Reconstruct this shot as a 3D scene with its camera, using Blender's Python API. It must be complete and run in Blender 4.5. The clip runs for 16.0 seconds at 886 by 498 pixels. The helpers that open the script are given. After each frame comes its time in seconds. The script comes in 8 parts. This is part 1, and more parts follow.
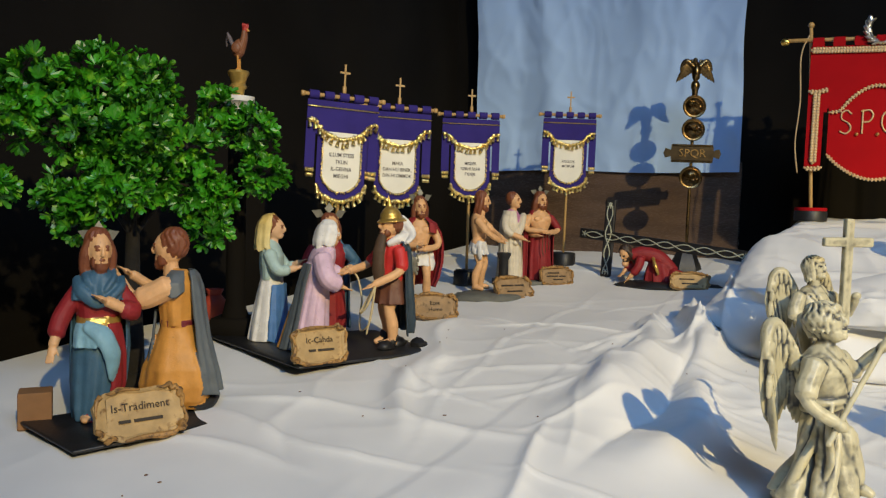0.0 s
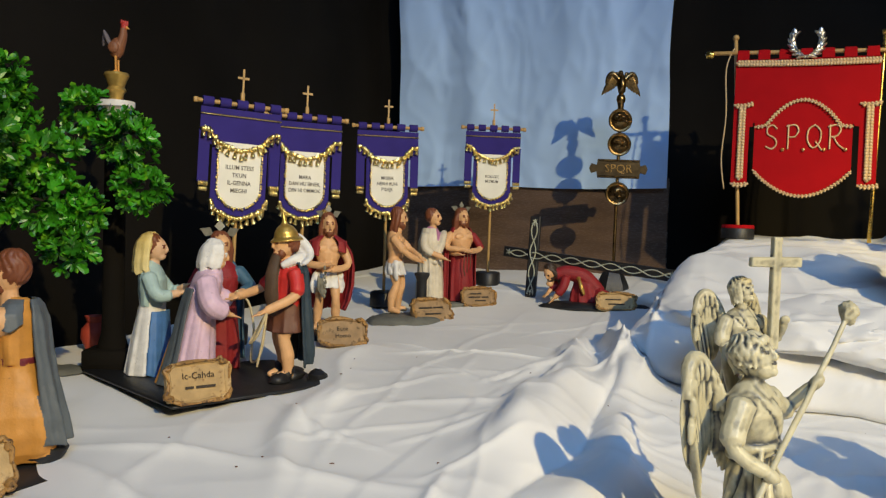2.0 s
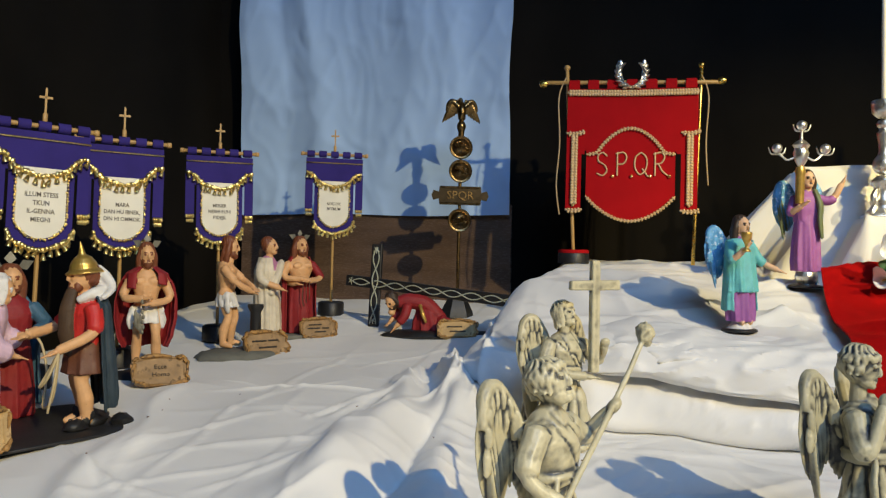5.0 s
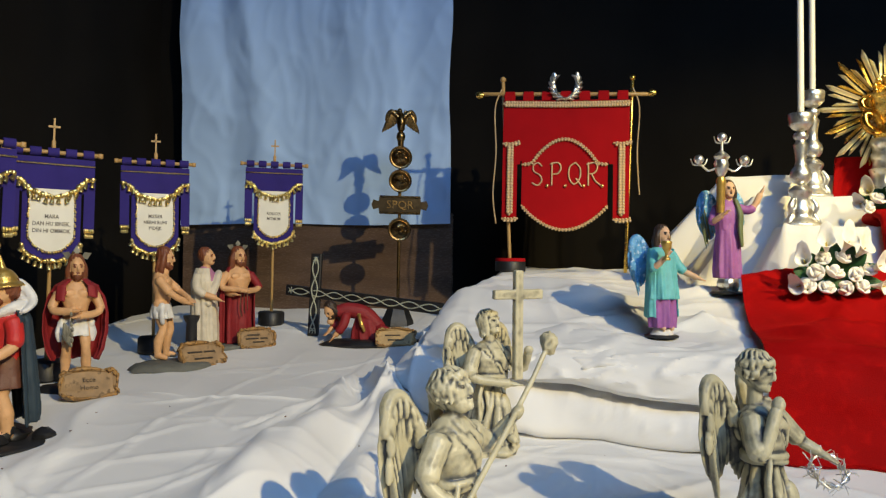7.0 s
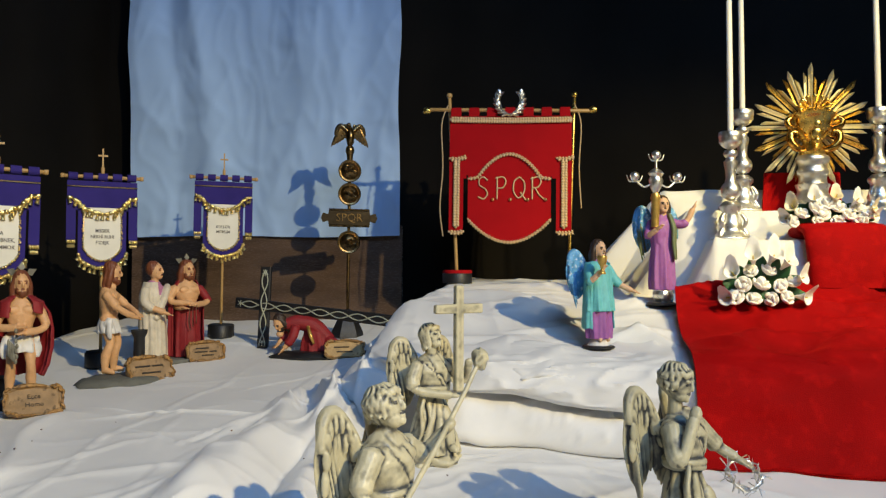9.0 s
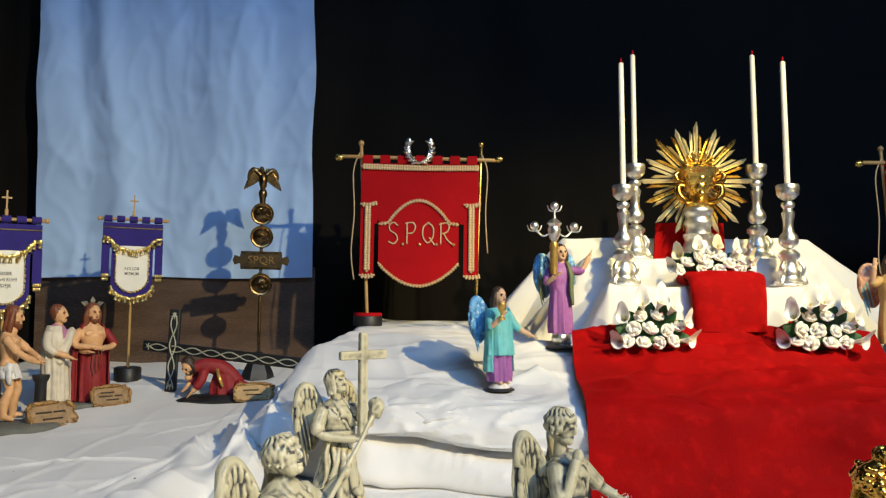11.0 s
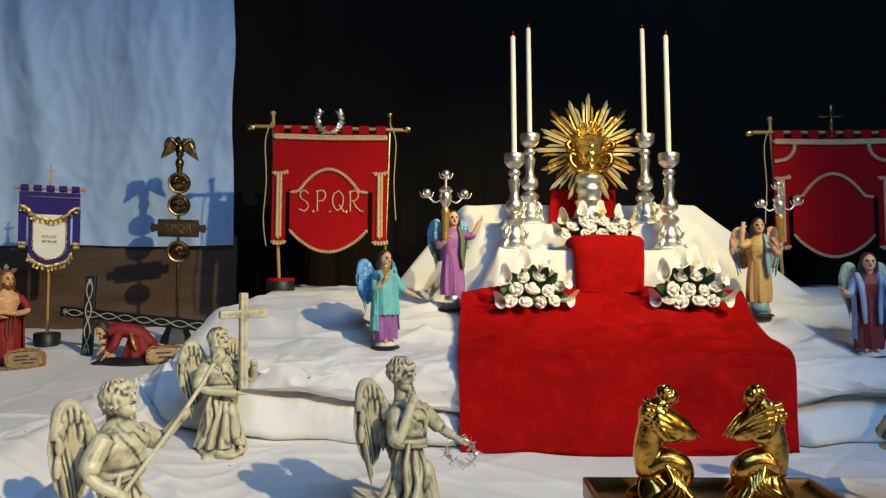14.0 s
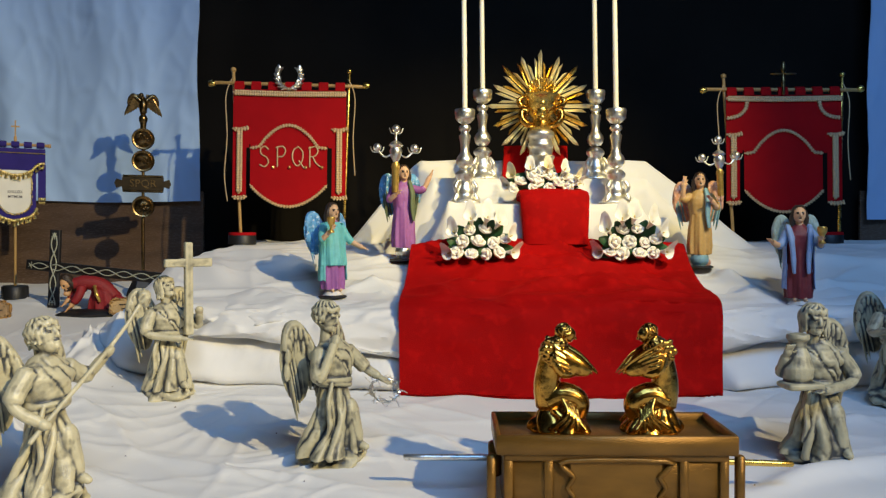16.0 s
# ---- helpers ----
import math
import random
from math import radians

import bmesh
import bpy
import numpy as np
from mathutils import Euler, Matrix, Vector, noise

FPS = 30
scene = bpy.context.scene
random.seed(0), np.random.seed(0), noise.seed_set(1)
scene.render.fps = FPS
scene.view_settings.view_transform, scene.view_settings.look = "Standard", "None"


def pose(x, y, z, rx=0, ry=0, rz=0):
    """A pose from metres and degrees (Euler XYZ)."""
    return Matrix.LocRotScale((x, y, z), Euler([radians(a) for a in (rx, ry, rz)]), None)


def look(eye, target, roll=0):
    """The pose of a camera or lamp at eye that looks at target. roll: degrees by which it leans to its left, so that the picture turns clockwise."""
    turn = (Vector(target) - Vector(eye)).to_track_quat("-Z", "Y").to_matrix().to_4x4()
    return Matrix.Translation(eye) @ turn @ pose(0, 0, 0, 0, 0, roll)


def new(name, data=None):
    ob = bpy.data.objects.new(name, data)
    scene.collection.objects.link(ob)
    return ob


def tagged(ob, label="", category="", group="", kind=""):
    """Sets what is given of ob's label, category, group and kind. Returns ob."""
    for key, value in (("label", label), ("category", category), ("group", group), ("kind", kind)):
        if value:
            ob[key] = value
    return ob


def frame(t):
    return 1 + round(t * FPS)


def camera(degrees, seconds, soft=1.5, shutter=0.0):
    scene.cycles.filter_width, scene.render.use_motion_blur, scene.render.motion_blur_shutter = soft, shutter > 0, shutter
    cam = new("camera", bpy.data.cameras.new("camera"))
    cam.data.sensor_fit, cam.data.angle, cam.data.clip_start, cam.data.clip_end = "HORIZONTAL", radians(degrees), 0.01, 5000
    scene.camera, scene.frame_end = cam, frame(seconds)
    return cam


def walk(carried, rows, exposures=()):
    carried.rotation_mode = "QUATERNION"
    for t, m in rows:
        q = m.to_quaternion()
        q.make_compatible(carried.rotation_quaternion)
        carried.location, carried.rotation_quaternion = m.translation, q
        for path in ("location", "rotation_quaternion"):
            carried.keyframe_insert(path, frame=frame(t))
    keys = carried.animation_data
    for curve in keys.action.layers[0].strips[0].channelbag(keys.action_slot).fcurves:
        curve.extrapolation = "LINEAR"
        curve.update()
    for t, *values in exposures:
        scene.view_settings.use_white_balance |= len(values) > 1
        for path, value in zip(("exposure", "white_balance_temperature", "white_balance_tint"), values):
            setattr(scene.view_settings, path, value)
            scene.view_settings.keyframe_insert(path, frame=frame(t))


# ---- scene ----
from mathutils.bvhtree import BVHTree

cam = camera(58.0, 16.0, soft=1.3)
METRES, EYE, TILT, LEAN, TURN = 1.0, 1.105, 0.0, 0.0, 28.0
ROWS = [
    (0.0, 0.0, 0.0, 0.0, 0.1, -3.44, -1.67),
    (0.5, 0.0177, 0.0416, -0.0018, -0.93, -3.12, -1.81),
    (1.0, 0.0449, 0.0821, 0.0064, -2.01, -2.77, -1.95),
    (1.5, 0.0577, 0.1181, 0.002, -2.92, -2.45, -1.89),
    (2.0, 0.08, 0.1638, 0.003, -4.25, -2.12, -1.69),
    (2.5, 0.0965, 0.195, 0.0068, -5.5, -1.81, -1.47),
    (3.0, 0.1144, 0.2173, 0.0078, -7.57, -1.35, -1.25),
    (3.5, 0.1383, 0.2258, 0.0011, -9.54, -0.81, -1.21),
    (4.0, 0.1586, 0.2296, -0.0043, -11.16, -0.33, -1.12),
    (6.5, 0.2305, 0.1753, 0.0096, -15.89, 0.54, -0.62),
    (7.0, 0.2453, 0.1647, 0.0095, -16.53, 0.7, -0.52),
    (7.5, 0.2615, 0.1382, 0.0125, -16.98, 0.87, -0.47),
    (8.0, 0.2634, 0.1201, 0.0216, -17.52, 1.0, -0.45),
    (10.5, 0.2496, 0.0533, 0.0491, -24.05, 2.18, -0.1),
    (11.0, 0.2607, 0.0149, 0.0605, -25.33, 3.65, -0.29),
    (11.5, 0.2917, -0.0199, 0.0565, -25.8, 4.17, -0.33),
    (12.0, 0.3158, -0.0635, 0.0651, -25.95, 4.23, -0.33),
    (12.5, 0.3432, -0.097, 0.0593, -26.02, 4.18, -0.33),
    (13.0, 0.3812, -0.1302, 0.0491, -26.68, 3.26, -0.25),
    (13.5, 0.4083, -0.1571, 0.0398, -27.19, 2.24, -0.06),
    (14.0, 0.4172, -0.1842, 0.0362, -27.37, 1.63, 0.07),
    (14.5, 0.4404, -0.2246, 0.0299, -27.49, 0.75, 0.18),
    (15.0, 0.4701, -0.2507, 0.0204, -27.59, -0.22, 0.17),
    (15.5, 0.4898, -0.2807, 0.0139, -27.62, -0.74, 0.11),
    (16.0, 0.5142, -0.3087, 0.0066, -27.63, -1.06, 0.03),
]
walk(cam, [(t, pose(0, 0, EYE, TILT, LEAN, TURN) @ pose(METRES * x, METRES * y, METRES * z, 90 + pitch, roll, yaw)) for t, x, y, z, yaw, pitch, roll in ROWS],
     [(0.0, -0.11, 6500, 10), (3.0, -0.03, 6470, 10), (4.2, -0.16, 6400, 10), (7.0, -0.19, 6350, 10), (10.3, -0.19, 6250, 10), (11.2, 0.02, 6220, 10), (12.5, 0.0, 6290, 10), (13.5, -0.25, 6400, 10), (16.0, -0.27, 6420, 10)])

# ---- light: a warm lamp off to one side, an added blue fill overhead, a warm spot over the altar ----
world = bpy.data.worlds.new("world")
scene.world = world
world.use_nodes = True
world.node_tree.nodes["Background"].inputs[0].default_value = (0.35, 0.5, 0.85, 1)
world.node_tree.nodes["Background"].inputs[1].default_value = 0.02
scene.view_settings.exposure = 0.0


def lamp(name, kind, at, target, power, colour, **more):
    data = bpy.data.lights.new(name, kind)
    data.energy, data.color = power, colour
    for key, value in more.items():
        if key == "size":
            data.shape, data.size = "RECTANGLE", value[0]
            data.size_y = value[1]
        elif key == "soft":
            data.shadow_soft_size = value
        elif key == "cone":
            data.spot_size, data.spot_blend = radians(value[0]), value[1]
    ob = new(name, data)
    ob.matrix_world = look(at, target)
    return ob


lamp("warm_lamp", "SPOT", (4.6, -2.9, 4.4), (-0.60, 2.02, 0.9), 2520, (0.98, 0.79, 0.42), soft=0.06, cone=(33, 1.0))
lamp("altar_spot", "SPOT", (2.15, 0.35, 3.3), (0.97, 2.76, 1.34), 525, (1.0, 0.77, 0.26), soft=0.05, cone=(33, 1.0))
# Unseen blue fill added under the ceiling to lift and tint the shadows.
lamp("overhead_blue_fill", "AREA", (1.8, -0.9, 3.95), (0.95, 1.9, 0.8), 123, (0.26, 0.52, 1.0), size=(3.0, 1.6))


# ---- materials ----
def shader(name):
    m = bpy.data.materials.new(name)
    m.use_nodes = True
    t = m.node_tree
    return m, t, t.nodes["Principled BSDF"]


def mat(name, col, rough=0.6, metal=0.0, var=0.18, scale=30.0, bump=0.25, fine=260.0, spots=None, spot_at=0.62, stretch=(1, 1, 1), sheen=0.0, spec=0.5, spot_scale=0.0, coat=0.0, wrinkle=None, soft_spot=0.12, sheen_tint=(1, 1, 1)):
    """Colour that drifts at one scale, with spots of a second colour, and a fine relief."""
    m, t, b = shader(name)
    co = t.nodes.new("ShaderNodeTexCoord")
    mp = t.nodes.new("ShaderNodeMapping")
    mp.inputs["Scale"].default_value = stretch
    t.links.new(co.outputs["Object"], mp.inputs[0])

    def noise_node(s, detail=4.0):
        n = t.nodes.new("ShaderNodeTexNoise")
        n.inputs["Scale"].default_value, n.inputs["Detail"].default_value = s, detail
        t.links.new(mp.outputs[0], n.inputs["Vector"])
        return n.outputs["Fac"]

    def mix(fac, a, c):
        n = t.nodes.new("ShaderNodeMix")
        n.data_type = "RGBA"
        t.links.new(fac, n.inputs[0])
        for sock, v in ((n.inputs[6], a), (n.inputs[7], c)):
            if isinstance(v, tuple):
                sock.default_value = (*v[:3], 1)
            else:
                t.links.new(v, sock)
        return n.outputs[2]

    def ramp(fac, lo, hi):
        n = t.nodes.new("ShaderNodeMapRange")
        n.inputs[1].default_value, n.inputs[2].default_value = lo, hi
        t.links.new(fac, n.inputs[0])
        return n.outputs[0]

    base = mix(ramp(noise_node(scale), 0.3, 0.7), tuple(c * (1 - var) for c in col), tuple(min(1, c * (1 + var)) for c in col))
    if spots:
        base = mix(ramp(noise_node(spot_scale or scale * 2.3, 6.0), spot_at, spot_at + soft_spot), base, spots)
    t.links.new(base, b.inputs["Base Color"])
    fn = noise_node(fine, 5.0)
    rr = t.nodes.new("ShaderNodeMapRange")
    rr.inputs[3].default_value, rr.inputs[4].default_value = max(0.02, rough - 0.1), min(1, rough + 0.1)
    t.links.new(fn, rr.inputs[0])
    t.links.new(rr.outputs[0], b.inputs["Roughness"])
    b.inputs["Metallic"].default_value = metal
    b.inputs["Specular IOR Level"].default_value = spec
    if sheen:
        b.inputs["Sheen Weight"].default_value = sheen
        b.inputs["Sheen Roughness"].default_value = 0.4
        b.inputs["Sheen Tint"].default_value = (*sheen_tint, 1)
    if coat:
        b.inputs["Coat Weight"].default_value = coat
    last = None
    if wrinkle:
        wn = t.nodes.new("ShaderNodeTexNoise")
        wn.noise_type = "RIDGED_MULTIFRACTAL"
        wn.inputs["Scale"].default_value, wn.inputs["Detail"].default_value, wn.inputs["Distortion"].default_value = wrinkle[0], 3.0, 0.6
        t.links.new(mp.outputs[0], wn.inputs["Vector"])
        last = t.nodes.new("ShaderNodeBump")
        last.inputs["Strength"].default_value, last.inputs["Distance"].default_value = wrinkle[1], wrinkle[2]
        t.links.new(wn.outputs["Fac"], last.inputs["Height"])
        t.links.new(last.outputs[0], b.inputs["Normal"])
    if bump:
        bn = t.nodes.new("ShaderNodeBump")
        if last:
            t.links.new(last.outputs[0], bn.inputs["Normal"])
        bn.inputs["Strength"].default_value, bn.inputs["Distance"].default_value = bump, 0.002
        t.links.new(fn, bn.inputs["Height"])
        t.links.new(bn.outputs[0], b.inputs["Normal"])
    return m


WHITE_CLOTH = mat("white_cotton", (0.755, 0.745, 0.725), 0.85, var=0.03, scale=6, bump=0.12, fine=420, spots=(0.62, 0.58, 0.5), spot_at=0.72, spot_scale=9, sheen=0.15, wrinkle=(6.0, 0.35, 0.006))
BLACK_CLOTH = mat("black_curtain", (0.0078, 0.0066, 0.0052), 0.9, var=0.3, scale=2, bump=0.2, fine=300, spec=0.1)
BLUE_SHEET = mat("pale_blue_sheet", (0.40, 0.565, 0.82), 0.85, var=0.05, scale=2.5, bump=0.15, fine=300, sheen=0.1, wrinkle=(5.5, 1.0, 0.016))
BROWN_BOARD = mat("brown_board", (0.11, 0.072, 0.051), 0.26, var=0.25, scale=5, bump=0.2, fine=60, stretch=(1, 1, 5))
RED_VELVET = mat("red_velvet", (0.30, 0.0006, 0.0008), 0.8, var=0.14, scale=9, bump=0.6, fine=380, spots=(0.46, 0.003, 0.002), spot_at=0.52, spot_scale=30, soft_spot=0.3, sheen=0.45, spec=0.1, sheen_tint=(0.95, 0.012, 0.008))
RED_FELT = mat("red_felt", (0.34, 0.003, 0.006), 0.9, var=0.08, scale=12, bump=0.3, fine=600, spec=0.15)
PURPLE = mat("purple_felt", (0.036, 0.026, 0.17), 0.9, var=0.1, scale=14, bump=0.3, fine=600, spec=0.15)
PAPER = mat("cream_cloth_panel", (0.80, 0.77, 0.66), 0.8, var=0.04, scale=20, bump=0.15, fine=500)
DARK_INK = mat("dark_ink", (0.03, 0.02, 0.012), 0.7, bump=0)
INK = mat("brown_ink", (0.10, 0.085, 0.07), 0.7, bump=0)
SILVER = mat("silver", (0.84, 0.82, 0.76), 0.37, 1.0, var=0.12, scale=40, bump=0.4, fine=90, spots=(0.45, 0.42, 0.36), spot_at=0.58, spot_scale=70)
GOLD = mat("gold", (0.80, 0.52, 0.12), 0.28, 1.0, var=0.2, scale=40, bump=0.15, fine=130)
CHERUB_GOLD = mat("amber_gold", (0.58, 0.30, 0.055), 0.22, 1.0, var=0.3, scale=50, bump=0.25, fine=110, spots=(0.30, 0.14, 0.03), spot_at=0.56, spot_scale=60)
GILT = mat("pale_gilt", (0.95, 0.83, 0.54), 0.42, 0.85, var=0.12, scale=20, bump=0.05, fine=130)
GOLD_TRIM = mat("gold_trim", (0.83, 0.62, 0.24), 0.3, 1.0, var=0.25, scale=200, bump=0.3, fine=500)
BRAID = mat("cream_gold_braid", (0.62, 0.44, 0.24), 0.55, 0.25, var=0.25, scale=200, bump=0.4, fine=600)
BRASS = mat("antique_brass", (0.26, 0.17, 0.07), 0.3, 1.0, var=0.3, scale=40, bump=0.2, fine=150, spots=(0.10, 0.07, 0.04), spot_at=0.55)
DARK_BRASS = mat("darkened_brass", (0.035, 0.026, 0.015), 0.42, 0.9, var=0.3, scale=40, bump=0.3, fine=150)
ARK_PAINT = mat("bronze_paint", (0.20, 0.10, 0.018), 0.34, 0.55, var=0.2, scale=14, bump=0.35, fine=220, stretch=(1, 3, 3))
WOOD_POLE = mat("varnished_dowel", (0.45, 0.27, 0.09), 0.45, var=0.2, scale=60, bump=0.15, fine=200, stretch=(4, 4, 0.5))
BLACK_PAINT = mat("black_paint", (0.012, 0.012, 0.013), 0.5, var=0.3, scale=30, bump=0.25, fine=160)
PLAQUE = mat("parchment_clay", (0.42, 0.28, 0.12), 0.65, var=0.22, scale=35, bump=0.5, fine=130, spots=(0.20, 0.11, 0.04), spot_at=0.6)
PLAQUE_RIM = mat("scorched_clay_edge", (0.30, 0.16, 0.045), 0.6, var=0.35, scale=60, bump=0.5, fine=130, spots=(0.09, 0.045, 0.015), spot_at=0.52)
PLAQUE_DARK = mat("dry_clay", (0.30, 0.19, 0.09), 0.7, var=0.22, scale=35, bump=0.5, fine=130, spots=(0.13, 0.08, 0.035), spot_at=0.58)
WAX = mat("ivory_wax", (0.82, 0.78, 0.68), 0.4, var=0.03, scale=30, bump=0.05)
CARD = mat("brown_cardboard", (0.25, 0.12, 0.045), 0.8, var=0.12, scale=25, bump=0.2)
LEAF = mat("plastic_leaf", (0.030, 0.185, 0.005), 0.40, var=0.6, scale=16, bump=0.1, spots=(0.16, 0.40, 0.015), spot_at=0.55, spot_scale=45)
DARK_LEAF = mat("dark_silk_leaf", (0.02, 0.10, 0.03), 0.5, var=0.3, scale=60, bump=0.2)
BARK = mat("dark_bark", (0.009, 0.007, 0.005), 0.9, var=0.4, scale=30, bump=0.6, fine=90)
PETAL = mat("silk_petal", (0.87, 0.85, 0.79), 0.6, var=0.06, scale=60, bump=0.2, fine=220)
PETAL_CREAM = mat("cream_silk_petal", (0.80, 0.70, 0.48), 0.6, var=0.1, scale=60, bump=0.2, fine=220)
WALL_PAINT = mat("hall_wall", (0.12, 0.12, 0.125), 0.8, var=0.05, scale=3, bump=0.15, fine=90)
FLOOR_TILE = mat("hall_floor", (0.22, 0.21, 0.20), 0.45, var=0.1, scale=3, bump=0.1, fine=60)


# ---- mesh building ----
def smooth_path(pts, per=5):
    """Points along a smooth curve through pts."""
    p = [Vector(a) for a in pts]
    if len(p) < 3:
        return [p[0].lerp(p[1], i / per) for i in range(per + 1)]
    out = []
    for i in range(len(p) - 1):
        a, b, c, d = p[max(i - 1, 0)], p[i], p[i + 1], p[min(i + 2, len(p) - 1)]
        for k in range(per):
            u = k / per
            out.append(0.5 * (2 * b + (c - a) * u + (2 * a - 5 * b + 4 * c - d) * u * u + (3 * b - a - 3 * c + d) * u ** 3))
    return out + [p[-1]]


def lerp_list(vals, n):
    return [float(v) for v in np.interp(np.linspace(0, 1, n), np.linspace(0, 1, len(vals)), vals)]


class Shape:
    """Collects faces for one mesh; each method adds a form with material slot m."""

    def __init__(self):
        self.v, self.f, self.m = [], [], []

    def add(self, verts, faces, m=0, at=None):
        n = len(self.v)
        self.v += [tuple(at @ Vector(p)) for p in verts] if at is not None else [tuple(p) for p in verts]
        self.f += [tuple(i + n for i in f) for f in faces]
        self.m += [m] * len(faces)
        return self

    def rings(self, rings, m=0, caps=True, at=None, closed=True):
        n = len(rings[0])
        verts = [p for r in rings for p in r]
        faces = []
        for i in range(len(rings) - 1):
            for k in range(n if closed else n - 1):
                j = (k + 1) % n
                faces.append((i * n + k, i * n + j, (i + 1) * n + j, (i + 1) * n + k))
        if caps and closed:
            faces.append(tuple(range(n - 1, -1, -1)))
            faces.append(tuple((len(rings) - 1) * n + k for k in range(n)))
        return self.add(verts, faces, m, at)

    def lathe(self, profile, n=24, m=0, at=None):
        """profile: (radius, z) rows from the bottom up."""
        return self.rings([[(r * math.cos(2 * math.pi * k / n), r * math.sin(2 * math.pi * k / n), z) for k in range(n)] for r, z in profile], m, True, at)

    def robe(self, rows, n=40, m=0, folds=9, depth=0.1, phase=0.0, twist=0.0, at=None):
        """rows: (z, half width, half depth, cx, cy) from the hem up; folds fade towards the top."""
        steps = []
        k = len(rows)
        fine = lerp_list(range(k), (k - 1) * 4 + 1)
        cols = list(zip(*rows))
        z0, z1 = rows[0][0], rows[-1][0]
        for s in fine:
            steps.append([float(np.interp(s, range(k), c)) for c in cols])
        out = []
        for z, rx, ry, cx, cy in steps:
            u = (z - z0) / (z1 - z0)
            d = depth * (1 - u) ** 0.8
            ring = []
            for i in range(n):
                a = 2 * math.pi * i / n
                w = math.sin(folds * a + phase + twist * u) + 0.45 * math.sin((2 * folds + 1) * a + 2.1 * phase)
                q = 1 + d * w
                ring.append((cx + rx * q * math.cos(a), cy + ry * q * math.sin(a), z))
            out.append(ring)
        return self.rings(out, m, True, at)

    def carved(self, rows, n=96, per=10, groove=None, depth=0.1, m=0, low=1, cut=0.0, at=None):
        """Rings like a robe's, cut by grooves: groove(angle, z, x) from -1 (deep) to 1; the grooves hold material low."""
        k = len(rows)
        cols = list(zip(*rows))
        rings, deep = [], []
        for s in lerp_list(range(k), (k - 1) * per + 1):
            z, rx, ry, cx, cy = [float(np.interp(s, range(k), c)) for c in cols]
            ring, row = [], []
            for i in range(n):
                a = 2 * math.pi * i / n
                g = groove(a, z, rx * math.cos(a))
                row.append(g)
                q = 1 + depth * (g - 0.5)
                ring.append((cx + rx * q * math.cos(a), cy + ry * q * math.sin(a), z))
            rings.append(ring)
            deep.append(row)
        first = len(self.m)
        self.rings(rings, m, True, at)
        for i in range(len(rings) - 1):
            for j in range(n):
                j2 = (j + 1) % n
                if (deep[i][j] + deep[i][j2] + deep[i + 1][j] + deep[i + 1][j2]) / 4 < cut:
                    self.m[first + i * n + j] = low
        return self

    def carved_ball(self, c, r, locks=11, depth=0.12, m=0, low=1, cut=-0.1, turn=None, at=None, n=56, seed=0.0, wave=1.0):
        """A head of hair: locks that run from the crown down, parted by grooves."""
        c = Vector(c)
        rot = turn if turn is not None else Matrix.Identity(3)
        rings, deep = [], []
        h = 24
        for i in range(h + 1):
            b = math.pi * (0.03 + 0.94 * i / h) - math.pi / 2
            ring, row = [], []
            for k in range(n):
                a = 2 * math.pi * k / n
                d = Vector((math.cos(b) * math.cos(a), math.cos(b) * math.sin(a), math.sin(b)))
                g = abs(math.sin(locks * a / 2 + wave * 1.3 * math.sin(4.2 * b + seed) + 1.8 * noise.noise(d * 1.7 + Vector((seed, 0, 0))))) ** 0.5 * 2 - 1
                g = g * min(1, math.cos(b) * 2.2)
                q = 1 + depth * (g - 0.3)
                row.append(g)
                ring.append(c + rot @ Vector((r[0] * q * d.x, r[1] * q * d.y, r[2] * q * d.z)))
            rings.append(ring)
            deep.append(row)
        first = len(self.m)
        self.rings(rings, m, True, at)
        for i in range(h):
            for j in range(n):
                if (deep[i][j] + deep[i][(j + 1) % n] + deep[i + 1][j]) / 3 < cut:
                    self.m[first + i * n + j] = low
        return self

    def cloak(self, rows, a0, a1, n=22, m=0, thick=0.003, folds=7, depth=0.06, at=None):
        """An open sheet round the body from angle a0 to a1 (degrees; 90 is the back), with thickness."""
        k = len(rows)
        cols = list(zip(*rows))
        fine = lerp_list(range(k), (k - 1) * 4 + 1)
        rings = []
        for s in fine:
            z, rx, ry, cx, cy = [float(np.interp(s, range(k), c)) for c in cols]
            u = s / (k - 1)
            outer, inner = [], []
            for i in range(n + 1):
                a = radians(a0 + (a1 - a0) * i / n)
                q = 1 + depth * 1.5 * (1 - 0.8 * u) * (math.sin(folds * a * 1.7 + u + cx * 50) + 0.4 * math.sin(folds * a * 3.9 + 2 * u))
                zz = z + 0.010 * max(0, 0.3 - u) / 0.3 * noise.noise(Vector((a * 2.2, folds, 1.0)))
                outer.append((cx + (rx * q + thick) * math.cos(a), cy + (ry * q + thick) * math.sin(a), zz))
                inner.append((cx + rx * q * math.cos(a), cy + ry * q * math.sin(a), zz))
            rings.append(outer + inner[::-1])
        return self.rings(rings, m, True, at)

    def tube(self, pts, radii, n=10, m=0, per=5, at=None, flat=1.0):
        path = smooth_path(pts, per)
        rad = lerp_list(radii, len(path))
        rings, up = [], None
        for i, p in enumerate(path):
            d = (path[min(i + 1, len(path) - 1)] - path[max(i - 1, 0)]).normalized()
            if up is None:
                up = d.orthogonal().normalized()
            up = (up - d * up.dot(d)).normalized()
            side = d.cross(up)
            rings.append([p + rad[i] * (math.cos(2 * math.pi * k / n) * up + flat * math.sin(2 * math.pi * k / n) * side) for k in range(n)])
        ends = []
